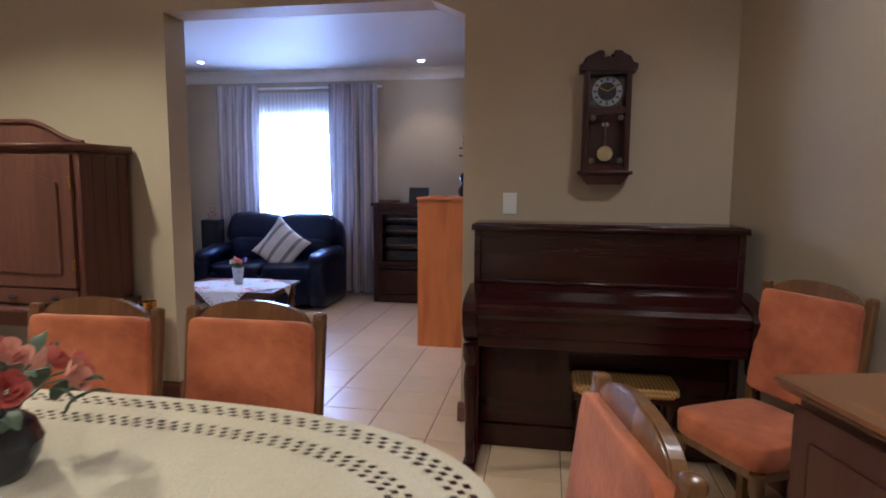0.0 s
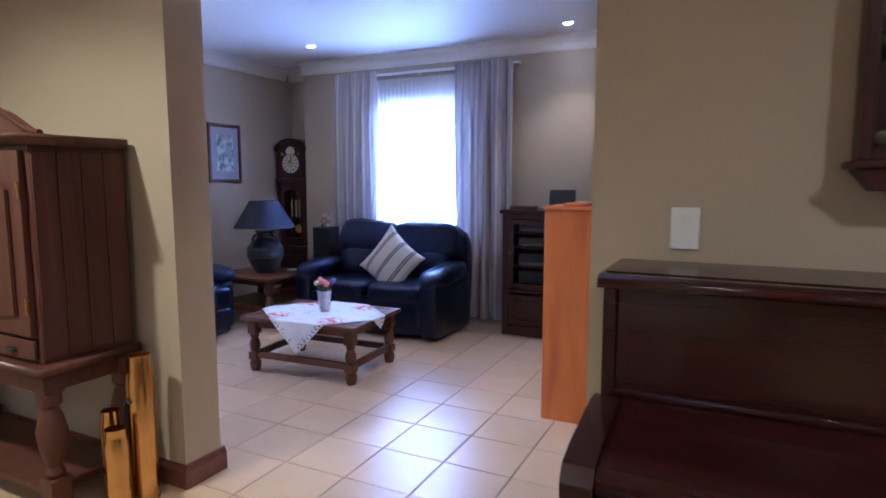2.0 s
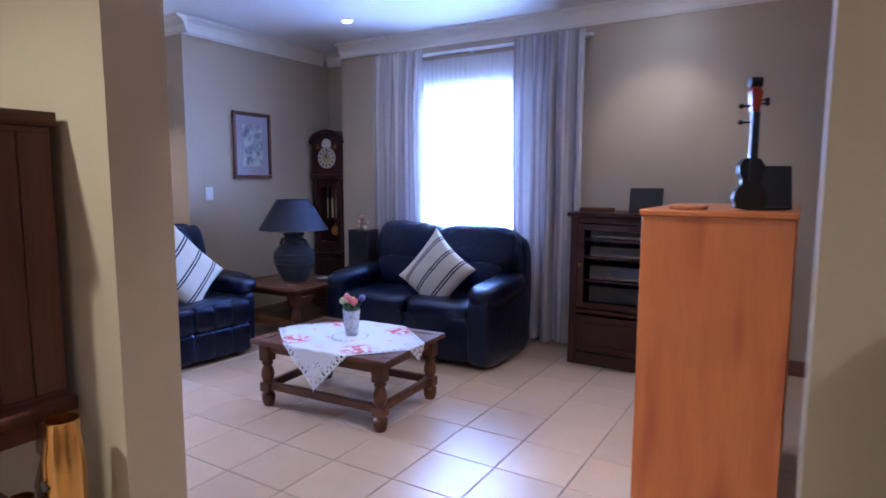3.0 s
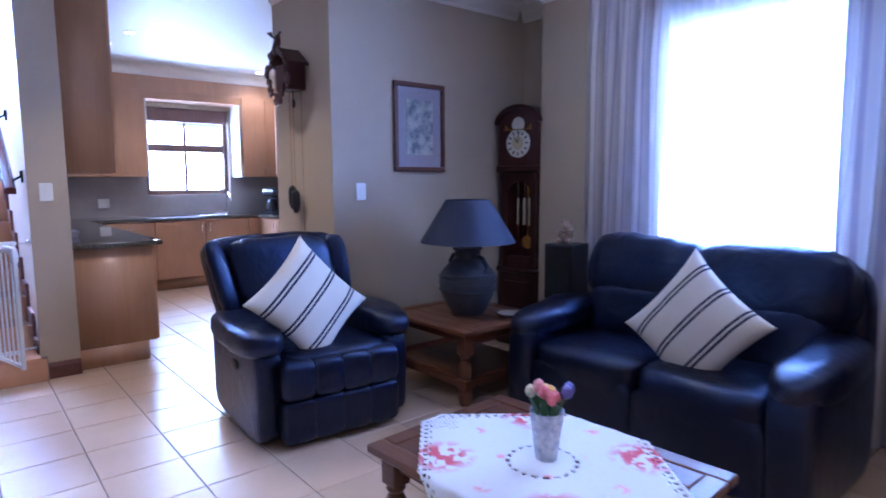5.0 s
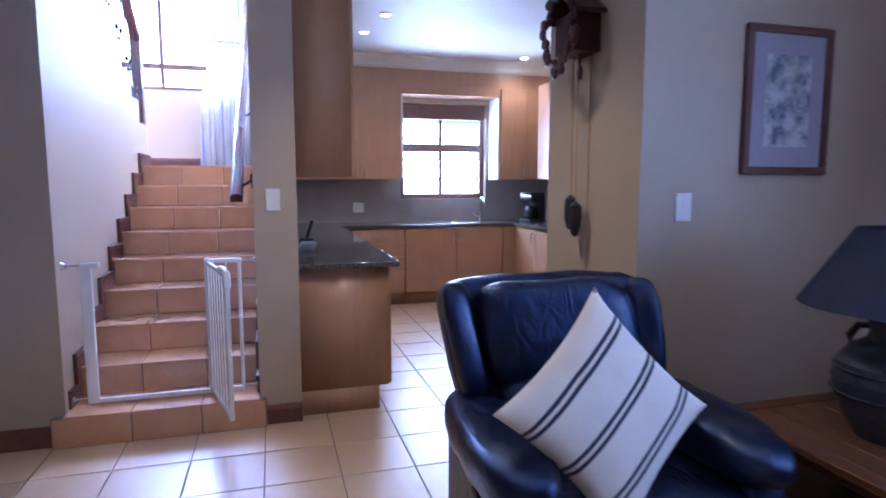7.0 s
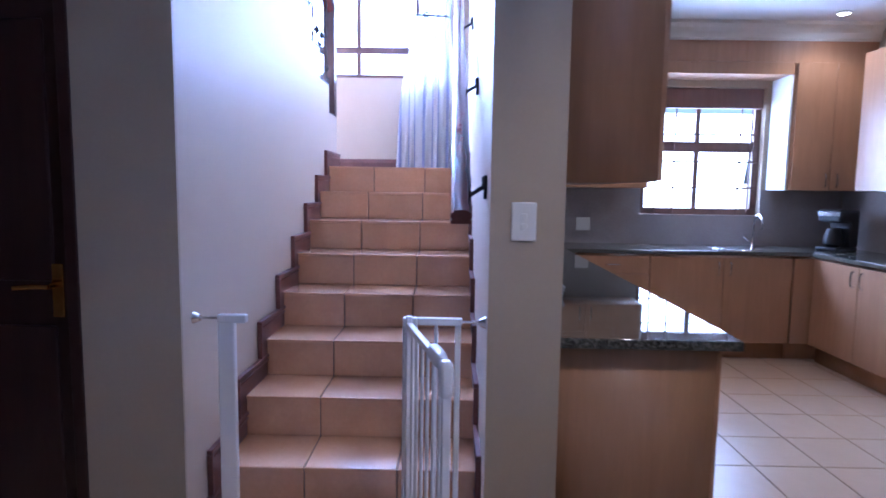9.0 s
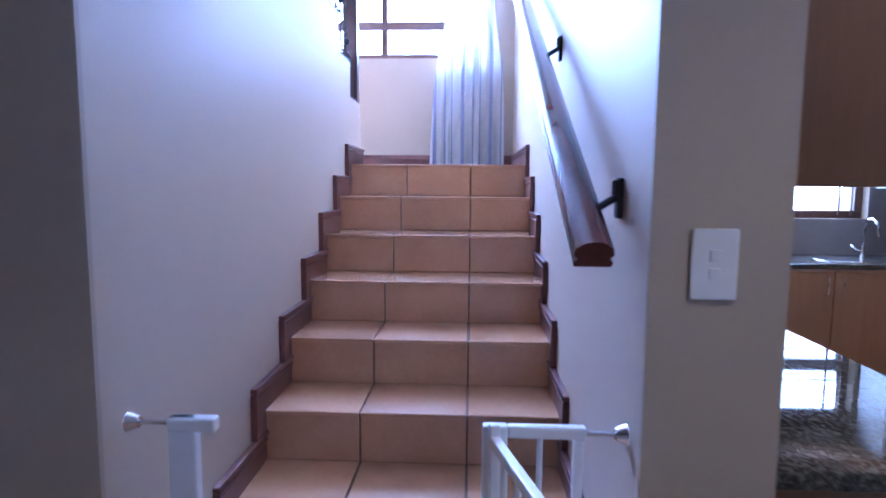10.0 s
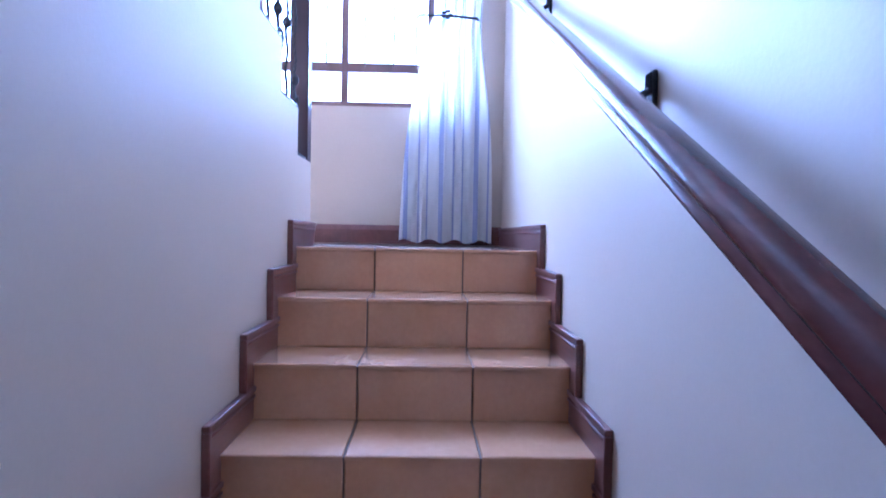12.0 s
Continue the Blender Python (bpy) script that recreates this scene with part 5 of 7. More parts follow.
part("dial_centre", bm, surface("cream_dial_centre", (0.52, 0.44, 0.24), (0.46, 0.38, 0.20), 9, 0.35, 60, 0.03), gc)
for q in range(12):
    an = q * math.pi / 6
    bm = B()
    box(bm, -0.006, 0.006, -0.1140, -0.1122, 0.072, 0.10)
    nb = part("numeral", bm, BLACK, gc)
    nb.matrix_basis = Matrix.Translation((0, 0, 1.69)) @ pose(0, 0, 0, 0, math.degrees(an), 0)
for an, ln in ((-35, 0.06), (10, 0.09)):
    hnd = part("pointer", box(B(), -0.004, 0.004, -0.117, -0.1155, 0, ln), BLACK, gc)
    hnd.matrix_basis = Matrix.Translation((0, 0, 1.69)) @ pose(0, 0, 0, 0, an, 0)
bm = B()
for s in (-1, 1):
    prism(bm, [(s * 0.085, 1.80), (s * 0.125, 1.80), (s * 0.13, 1.845), (s * 0.11, 1.83)], "y", -0.111, -0.106)
box(bm, -0.14, 0.14, -0.116, -0.106, 1.795, 1.803)
part("spandrel", bm, BRASS, gc)

# framed picture
pic = thing("framed_picture", pose(-4.83, 6.58, 1.79, 0, 0, 90), "framed print of grey-blue flowers behind glass in a brown frame", "picture")
bm = B()
for a, b, c, d_ in ((-0.24, 0.24, 0.295, 0.33), (-0.24, 0.24, -0.33, -0.295), (-0.24, -0.205, -0.295, 0.295), (0.205, 0.24, -0.295, 0.295)):
    box(bm, a, b, -0.024, 0, c, d_, 0.005)
part("frame", bm, wood("brown_picture_frame", (0.16, 0.06, 0.035), (0.09, 0.03, 0.02), 0.35), pic)
part("mount", box(B(), -0.206, 0.206, -0.010, -0.004, -0.296, 0.296), surface("grey_lilac_mount", (0.36, 0.34, 0.40), (0.38, 0.36, 0.42), 3, 0.25, 60, 0.02, coat=0.5), pic)
m_, nt, b_ = base_mat("grey_flower_print")
v = coords(nt)
c_ = mix_node(nt, noise_tex(nt, v, 11, 5, 0.6, 0.42, 0.6), (0.50, 0.50, 0.49), (0.10, 0.12, 0.16))
c_ = mix_node(nt, noise_tex(nt, v, 17, 3, 0.5, 0.56, 0.66), c_, (0.30, 0.36, 0.33))
c_ = mix_node(nt, noise_tex(nt, v, 9, 2, 0.5, 0.66, 0.72), c_, (0.45, 0.22, 0.2))
nt.links.new(c_, b_.inputs["Base Color"])
b_.inputs["Roughness"].default_value, b_.inputs["Coat Weight"].default_value = 0.3, 0.5
part("print", box(B(), -0.125, 0.125, -0.013, -0.0102, -0.205, 0.205), m_, pic)

# cuckoo clock with its weights
ck = thing("cuckoo_clock", pose(-5.28, 5.83, 2.12), "dark carved wooden cuckoo clock with pine-cone weights", "clock")
bm = B()
box(bm, -0.10, 0.10, -0.14, 0, -0.08, 0.10, 0.006)
part("case", bm, CLOCKWOOD, ck)
bm = B()
prism(bm, [(-0.15, 0.085), (0, 0.19), (0.15, 0.085), (0.15, 0.105), (0, 0.215), (-0.15, 0.105)], "y", -0.17, 0.0)
part("roof", bm, CLOCKWOOD, ck)
random.seed(9)
bm = B()
for q in range(34):
    an = q * 0.55
    rx, rz_ = 0.13 + 0.03 * random.random(), 0.13 + 0.04 * random.random()
    p_ = Vector((rx * math.cos(an), -0.16 - 0.03 * random.random(), 0.03 + rz_ * math.sin(an) * 1.15))
    soft(bm, p_, (0.05 + 0.04 * random.random(), 0.025, 0.035 + 0.03 * random.random()), 0.8, 8, 5, 0.006, pose(0, 0, 0, 0, random.random() * 180, 0).to_3x3(), q)
part("carved_leaves", bm, CLOCKWOOD, ck, "dark carved leaves")
bm = B()
soft(bm, (0, -0.16, 0.26), (0.05, 0.04, 0.09), 0.8, 10, 6)
tube(bm, [(-0.02, -0.16, 0.28), (-0.07, -0.17, 0.30), (-0.11, -0.18, 0.33)], 0.008, 6)
tube(bm, [(0.02, -0.16, 0.28), (0.05, -0.17, 0.31), (0.09, -0.18, 0.30)], 0.008, 6)
tube(bm, [(-0.06, -0.17, 0.295), (-0.07, -0.18, 0.33)], 0.006, 6)
part("carved_crest", bm, CLOCKWOOD, ck)
bm = B()
rod(bm, (0, -0.14, 0.01), (0, -0.146, 0.01), 0.05, seg=24)
part("dial", bm, CLOCKWOOD, ck)
bm = B()
rod(bm, (0.03, -0.07, -0.08), (0.03, -0.07, -0.15), 0.004, seg=6)
soft(bm, (0.03, -0.07, -0.17), (0.045, 0.015, 0.07), 0.8, 10, 6)
part("pendulum", bm, CLOCKWOOD, ck)
for q, low in ((-0.03, -0.76), (0.02, -0.79)):
    bm = B()
    rod(bm, (q, -0.07, -0.08), (q, -0.07, low), 0.0025, seg=6)
    part("chain", bm, BRASS, ck)
    bm = B()
    lathe(bm, [(0.008, 0), (0.028, -0.02), (0.032, -0.06), (0.030, -0.12), (0.018, -0.165), (0.006, -0.175)][::-1], (q, -0.07, low), 12)
    part("cone_weight", bm, IRON, ck, "dark cast pine-cone weight")
bm = B()
rod(bm, (0.05, -0.02, -0.08), (0.05, -0.02, -1.55), 0.002, seg=6)
part("cord", bm, BRASS, ck)

# loudspeaker and the toy on it
ls = thing("loudspeaker", pose(-3.78, 7.05, 0, 0, 0, 8), "black loudspeaker on a slim black stand beside the sofa", "loudspeaker")
bm = B()
box(bm, -0.11, 0.11, -0.11, 0.11, 0.57, 0.955, 0.006)
part("cabinet", bm, BLACK, ls)
part("grille", box(B(), -0.10, 0.10, -0.122, -0.109, 0.58, 0.945, 0.005), surface("black_grille_cloth", (0.01, 0.01, 0.011), (0.016, 0.016, 0.017), 9, 0.9, 300, 0.3), ls)
part("pole", rod(B(), (0, 0, 0.02), (0, 0, 0.57), 0.028), BLACK, ls)
part("foot", box(B(), -0.13, 0.13, -0.13, 0.13, 0, 0.02, 0.005), BLACK, ls)
bm = B()
soft(bm, (0, 0, 0.045), (0.085, 0.075, 0.09), 0.9, 14, 9)
soft(bm, (0, -0.005, 0.115), (0.075, 0.07, 0.068), 0.9, 14, 9)
for s in (-1, 1):
    soft(bm, (s * 0.03, 0, 0.147), (0.028, 0.018, 0.028), 0.9, 8, 6)
    soft(bm, (s * 0.035, -0.045, 0.018), (0.036, 0.06, 0.036), 0.9, 10, 6)
    soft(bm, (s * 0.05, -0.015, 0.065), (0.03, 0.035, 0.055), 0.9, 10, 6)
solid("soft_toy", bm, surface("pale_brown_plush", (0.28, 0.15, 0.08), (0.50, 0.40, 0.31), 26, 0.95, 120, 0.4, sheen=0.4), "small pale brown plush toy sitting on the loudspeaker", "soft toy", pose(-3.77, 7.04, 0.957, 0, 0, 10))


def drape(name, x0, x1, y, z0, z1, folds, material, label, amp=0.05, head=0.08):
    """A pleated curtain hanging along x."""
    t = thing(name, pose(0, 0, 0), label, "curtain", "living-room curtains")
    bm = B()
    nx, nz = folds * 12, 24
    g_ = []
    for i in range(nz + 1):
        z = z0 + (z1 - z0) * i / nz
        k = (z1 - z) / (z1 - z0)
        row = []
        for j in range(nx + 1):
            u = j / nx
            ph_ = u * folds * 2 * math.pi + 1.7 * noise.noise(Vector((u * 4, k * 1.2, x0))) + 0.5 * noise.noise(Vector((u * 11, k * 2.5, x1)))
            a_ = amp * (0.35 + 0.65 * min(1.0, k * 5)) * (0.85 + 0.6 * noise.noise(Vector((u * 6, k, x1))))
            row.append(bm.verts.new((x0 + (x1 - x0) * u + 0.25 * a_ * math.cos(ph_) + 0.01 * noise.noise(Vector((u * 4, k * 3, 1))), y + a_ * math.sin(ph_), z + (0.01 * math.sin(u * 20) if i == 0 else 0))))
        g_.append(row)
    for i in range(nz):
        for j in range(nx):
            bm.faces.new((g_[i][j], g_[i][j + 1], g_[i + 1][j + 1], g_[i + 1][j]))
    part("cloth", bm, material, t, "", 180)
    return t


drape("curtain", -3.83, -3.23, 7.29, 0.03, 2.685, 5, CURTAIN, "long grey-blue striped pleated curtain beside the window", 0.068)
drape("curtain", -2.26, -1.62, 7.29, 0.03, 2.685, 5, CURTAIN, "long grey-blue striped pleated curtain between window and cabinet", 0.068)
drape("net_curtain", -3.42, -2.08, 7.375, 0.5, 2.60, 26, NET, "sheer white net curtain glowing with daylight", 0.012)
t = thing("curtain_track", pose(0, 0, 0), "white curtain track over the living-room window", "curtain track")
part("track", box(B(), -3.86, -1.58, 7.36, 7.40, 2.645, 2.67, 0.004), WHITE, t)
for xx in (-3.8, -2.75, -1.65):
    part("bracket", box(B(), xx - 0.015, xx + 0.015, 7.40, Y_F, 2.64, 2.68, 0.003), WHITE, t)

# hi-fi cabinet; front towards local -y
hf = thing("hifi_cabinet", pose(-1.13, 7.08, 0), "dark wooden hi-fi cabinet with a glazed door and a drawer", "cabinet")
W2 = 0.42
bm = B()
box(bm, -W2, -W2 + 0.06, -0.23, 0.22, 0, 1.17, 0.006)
box(bm, W2 - 0.06, W2, -0.23, 0.22, 0, 1.17, 0.006)
box(bm, -W2 + 0.06, W2 - 0.06, 0.20, 0.22, 0.05, 1.17)
box(bm, -W2 + 0.06, W2 - 0.06, -0.20, 0.20, 0.05, 0.08)
part("carcass", bm, CLOCKWOOD, hf)
part("top", box(B(), -W2 - 0.025, W2 + 0.025, -0.255, 0.225, 1.17, 1.205, 0.008), CLOCKWOOD, hf)
part("plinth", box(B(), -W2 + 0.06, W2 - 0.06, -0.225, -0.19, 0.0, 0.10, 0.006), CLOCKWOOD, hf)
dr = part("drawer", box(B(), -W2 + 0.065, W2 - 0.065, -0.235, -0.20, 0.11, 0.40, 0.008), CLOCKWOOD, hf)
part("moulding", box(B(), -W2 + 0.065, W2 - 0.065, -0.245, -0.21, 0.42, 0.45, 0.008), CLOCKWOOD, hf)
for zz in (0.455, 0.66, 0.84, 0.98):
    part("shelf", box(B(), -W2 + 0.06, W2 - 0.06, -0.19, 0.20, zz, zz + 0.02, 0.003, 1), CLOCKWOOD, hf)
bm = B()
for a, b, c, d_ in ((-W2 + 0.062, -W2 + 0.112, 0.458, 1.115), (W2 - 0.112, W2 - 0.062, 0.458, 1.115), (-W2 + 0.112, W2 - 0.112, 0.458, 0.505), (-W2 + 0.112, W2 - 0.112, 1.07, 1.115)):
    box(bm, a, b, -0.232, -0.212, c, d_, 0.004)
gd = part("glazed_door", bm, CLOCKWOOD, hf, "glazed door in a dark wooden frame")
g = part("pane", box(B(), -W2 + 0.112, W2 - 0.112, -0.224, -0.220, 0.505, 1.07), GLASS, gd)
g.visible_shadow = False
part("knob", rod(B(), (-W2 + 0.087, -0.232, 0.80), (-W2 + 0.087, -0.250, 0.80), 0.007, 0.011), BRASS, gd)
part("drawer_panel", box(B(), -W2 + 0.12, W2 - 0.12, -0.243, -0.2355, 0.16, 0.35, 0.006), CLOCKWOOD, dr)
part("valance", box(B(), -W2 + 0.06, W2 - 0.06, -0.225, -0.20, 1.12, 1.17, 0.006), CLOCKWOOD, hf)


def deck(x, y, z, w_, h_, label):
    t = thing("hifi_component", pose(x, y, z), label, "hi-fi unit", "hi-fi units on the shelves")
    part("case", box(B(), -w_ / 2, w_ / 2, -0.15, 0.15, 0, h_, 0.004), BLACK, t)
    part("display", box(B(), -w_ * 0.2, w_ * 0.2, -0.153, -0.149, h_ * 0.35, h_ * 0.75), surface("smoked_display", (0.02, 0.03, 0.05), (0.03, 0.04, 0.06), 9, 0.15), t)
    for q in range(3):
        part("knob", rod(B(), (w_ * (0.28 + 0.07 * q), -0.15, h_ * 0.5), (w_ * (0.28 + 0.07 * q), -0.165, h_ * 0.5), 0.012, seg=12), CHROME, t)
    part("trim_line", box(B(), -w_ / 2 + 0.01, w_ / 2 - 0.01, -0.1525, -0.149, h_ * 0.15, h_ * 0.19), CHROME, t)
    return t


deck(-1.13, 7.07, 0.476, 0.56, 0.15, "black hi-fi unit on the cabinet's lowest shelf")
deck(-1.13, 7.07, 0.681, 0.56, 0.11, "black cassette deck on a cabinet shelf")
deck(-1.13, 7.07, 0.861, 0.56, 0.08, "slim black disc player on a cabinet shelf")
deck(-1.13, 7.07, 1.001, 0.56, 0.10, "black radio tuner on the top shelf")
tb = thing("photo_frame", pose(-1.02, 7.00, 1.205, 0, 0, 5), "dark tilted photo frame on top of the hi-fi cabinet", "photo frame")
p_ = part("panel", box(B(), -0.12, 0.12, -0.008, 0.008, 0, 0.19, 0.004), BLACK, tb)
p_.matrix_basis = pose(0, -0.02, 0.0025, -14)
part("strut", box(B(), -0.02, 0.02, 0.02, 0.075, 0, 0.01), BLACK, tb)
bm = B()
box(bm, -1.50, -1.26, 6.90, 7.04, 1.205, 1.24, 0.006)
solid("wooden_box", bm, TABLEWOOD, "flat brown wooden box on the hi-fi cabinet", "box")

# pine cabinet with the violin on it
pn = thing("pine_cabinet", pose(0, 0, 0), "tall orange varnished pine bookcase standing with its side to the opening", "bookcase")
part("side_panel", box(B(), -0.60, -0.02, 5.03, 5.055, 0, 1.30, 0.004), PINE, pn)
part("side_panel", box(B(), -0.60, -0.02, 5.93, 5.955, 0, 1.30, 0.004), PINE, pn)
part("top", box(B(), -0.61, -0.01, 5.02, 5.965, 1.30, 1.325, 0.006), PINE, pn)
part("back_panel", box(B(), -0.60, -0.585, 5.055, 5.93, 0.04, 1.30), PINE, pn)
for zz in (0.06, 0.45, 0.85):
    part("shelf", box(B(), -0.585, -0.03, 5.055, 5.93, zz, zz + 0.022, 0.003, 1), PINE, pn)
vio = thing("violin", pose(-0.20, 5.16, 1.327, 0, 0, 25), "small dark violin standing upright with a red-brown neck and black pegs", "violin")
bm = B()
outl = [(0.0, 0), (0.075, 0.01), (0.095, 0.06), (0.085, 0.10), (0.052, 0.135), (0.052, 0.16), (0.07, 0.19), (0.072, 0.23), (0.045, 0.265), (0.012, 0.27), (-0.012, 0.27), (-0.045, 0.265), (-0.072, 0.23), (-0.07, 0.19), (-0.052, 0.16), (-0.052, 0.135), (-0.085, 0.10), (-0.095, 0.06), (-0.075, 0.01)]
prism(bm, [(a * 0.7, b * 0.8) for a, b in outl], "y", -0.02, 0.02)
part("body", bm, BLACK, vio)
part("fingerboard", box(B(), -0.014, 0.014, -0.034, -0.016, 0.12, 0.40, 0.003), BLACK, vio)
bm = B()
box(bm, -0.012, 0.012, -0.016, 0.006, 0.21, 0.40, 0.004)
prism(bm, [(-0.014, 0.40), (0.014, 0.40), (0.024, 0.48), (0.012, 0.50), (-0.012, 0.50), (-0.022, 0.48)], "y", -0.022, 0.016)
part("neck", bm, surface("red_brown_varnish", (0.42, 0.06, 0.03), (0.30, 0.04, 0.02), 12, 0.25, 60, 0.05), vio)
bm = B()
rod(bm, (-0.022, 0, 0.52), (0.022, 0, 0.52), 0.022, seg=16)
part("scroll", bm, BLACK, vio)
for q, zz in ((-1, 0.425), (1, 0.435), (-1, 0.36), (1, 0.45)):
    bm = B()
    rod(bm, (0, 0, zz), (q * 0.042, 0, zz), 0.004, seg=8)
    soft(bm, (q * 0.05, 0, zz), (0.022, 0.008, 0.02), 0.9, 10, 6)
    part("peg", bm, BLACK, vio)
st = thing("music_stand", pose(-0.14, 5.26, 1.327, 0, 0, 15), "black folded book rest behind the violin", "book rest")
p_ = part("rest", box(B(), -0.10, 0.10, -0.006, 0.006, 0, 0.19, 0.003), BLACK, st)
p_.matrix_basis = pose(0, 0, 0.0015, -15)
part("foot", box(B(), -0.08, 0.08, -0.05, 0.02, 0, 0.012, 0.003), BLACK, st)
bm = B()
box(bm, -0.50, -0.36, 5.08, 5.22, 1.327, 1.342, 0.004)
solid("wooden_tray", bm, PINE, "thin orange wooden tray on the pine bookcase", "tray")

# ---- dining room ----
# upright piano, front towards local -y
pi_ = thing("piano", pose(0.81, 3.43, 0), "polished dark mahogany upright piano with its lid closed", "piano")
PW = 0.675
for s in (-1, 1):
    part("side", box(B(), s * PW - 0.035 if s > 0 else -PW, s * PW if s > 0 else -PW + 0.035, -0.34, -0.01, 0.0, 1.205, 0.006), PIANO, pi_)
bm = B()
prism(bm, [(-0.365, 1.205), (0.0, 1.205), (0.0, 1.237), (-0.34, 1.237), (-0.358, 1.228)], "x", -PW - 0.012, PW + 0.012)
part("lid", bm, PIANO, pi_)
part("upper_panel", box(B(), -PW + 0.036, PW - 0.036, -0.335, -0.31, 0.93, 1.203, 0.004), PIANO, pi_)
part("panel_moulding", box(B(), -PW + 0.036, PW - 0.036, -0.355, -0.336, 0.925, 0.945, 0.006), PIANO, pi_)
bm = B()
prism(bm, [(-0.336, 0.72), (-0.336, 0.925), (-0.40, 0.918), (-0.43, 0.905), (-0.60, 0.885), (-0.655, 0.872), (-0.675, 0.85), (-0.675, 0.82), (-0.66, 0.80), (-0.66, 0.72)], "x", -PW + 0.06, PW - 0.06)
part("key_lid", bm, PIANO, pi_, "closed curved key lid")
for s in (-1, 1):
    a, b = (PW - 0.058, PW + 0.012) if s > 0 else (-PW - 0.012, -PW + 0.058)
    bm = B()
    prism(bm, [(-0.341, 0.66), (-0.341, 0.92), (-0.40, 0.925), (-0.60, 0.895), (-0.67, 0.875), (-0.692, 0.84), (-0.685, 0.78), (-0.64, 0.70), (-0.58, 0.66)], "x", a, b)
    part("cheek", bm, PIANO, pi_)
    leg = part("leg", lathe(B(), [(0.030, 0.0), (0.034, 0.02), (0.022, 0.06), (0.026, 0.30), (0.036, 0.48), (0.026, 0.56), (0.040, 0.60), (0.040, 0.66)], ((a + b) / 2, -0.62, 0), 16), PIANO, pi_)
    part("toe_block", box(B(), a, b, -0.66, -0.341, 0.0, 0.05, 0.008), PIANO, pi_)
part("key_bed", box(B(), -PW + 0.06, PW - 0.06, -0.65, -0.30, 0.66, 0.719, 0.006), PIANO, pi_)
part("lower_panel", box(B(), -PW + 0.036, PW - 0.036, -0.28, -0.255, 0.13, 0.66, 0.004), PIANO, pi_)
part("bottom_board", box(B(), -PW + 0.036, PW - 0.036, -0.30, -0.26, 0.0, 0.128, 0.004), PIANO, pi_)
for q in (-0.06, 0.06):
    part("pedal", box(B(), q - 0.018, q + 0.018, -0.40, -0.28, 0.055, 0.066, 0.004), BRASS, pi_, "brass pedal")
part("back_frame", box(B(), -PW + 0.036, PW - 0.036, -0.05, -0.012, 0.02, 1.20), PIANO, pi_)
part("lid_hinge", rod(B(), (-PW, -0.30, 1.2375), (PW, -0.30, 1.2375), 0.003, seg=8), PIANO, pi_)

bn = thing("piano_stool", pose(0.915, 3.0, 0), "dark wooden piano stool with a woven gold seat", "stool")
bm = B()
box(bm, -0.25, 0.25, -0.125, 0.125, 0.385, 0.43, 0.008)
part("seat_frame", bm, PIANO, bn)
m_, nt, b_ = base_mat("gold_woven_fabric")
v = coords(nt, (1, 1, 1))
ck_ = nt.nodes.new("ShaderNodeTexChecker")
ck_.inputs["Scale"].default_value = 70
mp = nt.nodes.new("ShaderNodeMapping")
mp.inputs[2].default_value = (0, 0, 0.78)
nt.links.new(v, mp.inputs[0])
nt.links.new(mp.outputs[0], ck_.inputs["Vector"])
ck_.inputs[1].default_value, ck_.inputs[2].default_value = (0.55, 0.34, 0.10, 1), (0.28, 0.14, 0.04, 1)
nt.links.new(ck_.outputs[0], b_.inputs["Base Color"])
b_.inputs["Roughness"].default_value = 0.7
bump(nt, b_, ck_.outputs["Fac"], 0.4, 0.002)
GOLD = m_
bm = B()
soft(bm, (0, 0, 0.442), (0.51, 0.26, 0.055), 0.2, 36, 12)
part("seat_pad", bm, GOLD, bn, "woven gold fabric seat", 180)
for sx in (-1, 1):
    for sy in (-1, 1):
        part("leg", lathe(B(), [(0.014, 0), (0.018, 0.02), (0.014, 0.08), (0.020, 0.22), (0.014, 0.30), (0.022, 0.34), (0.022, 0.386)], (sx * 0.215, sy * 0.095, 0), 12), PIANO, bn)

# wall clock, front towards local -y
wc = thing("wall_clock", pose(0.818, Y_D0, 1.803), "dark carved wooden pendulum wall clock over the piano", "clock")
bm = B()
box(bm, -0.125, -0.095, -0.11, 0, -0.28, 0.26, 0.005)
box(bm, 0.095, 0.125, -0.11, 0, -0.28, 0.26, 0.005)
box(bm, -0.095, 0.095, -0.02, 0, -0.28, 0.26)
box(bm, -0.095, 0.095, -0.11, -0.02, 0.235, 0.26)
box(bm, -0.095, 0.095, -0.11, -0.02, -0.28, -0.25)
part("case", bm, CLOCKWOOD, wc)
part("rail", box(B(), -0.095, 0.095, -0.112, -0.095, 0.025, 0.06, 0.004), CLOCKWOOD, wc)
bm = B()
for s in (-1, 1):
    soft(bm, (s * 0.055, -0.06, 0.33), (0.075, 0.05, 0.05), 0.8, 16, 8, 0.006, seed=s)
    tube(bm, [(s * 0.13, -0.06, 0.285), (s * 0.11, -0.06, 0.325), (s * 0.06, -0.06, 0.352), (s * 0.02, -0.06, 0.335)], 0.014, 8)
soft(bm, (0, -0.06, 0.318), (0.04, 0.045, 0.04), 0.9, 12, 8)
half_ = [(0.15, 0.255), (0.152, 0.285), (0.125, 0.295), (0.112, 0.325), (0.085, 0.335), (0.062, 0.356), (0.032, 0.358), (0.022, 0.345), (0.030, 0.330), (0.018, 0.318)]
prism(bm, half_ + [(-p, q) for p, q in half_[::-1]], "y", -0.12, 0.0)
part("crest", bm, CLOCKWOOD, wc, "carved scrolled crest")
bm = B()
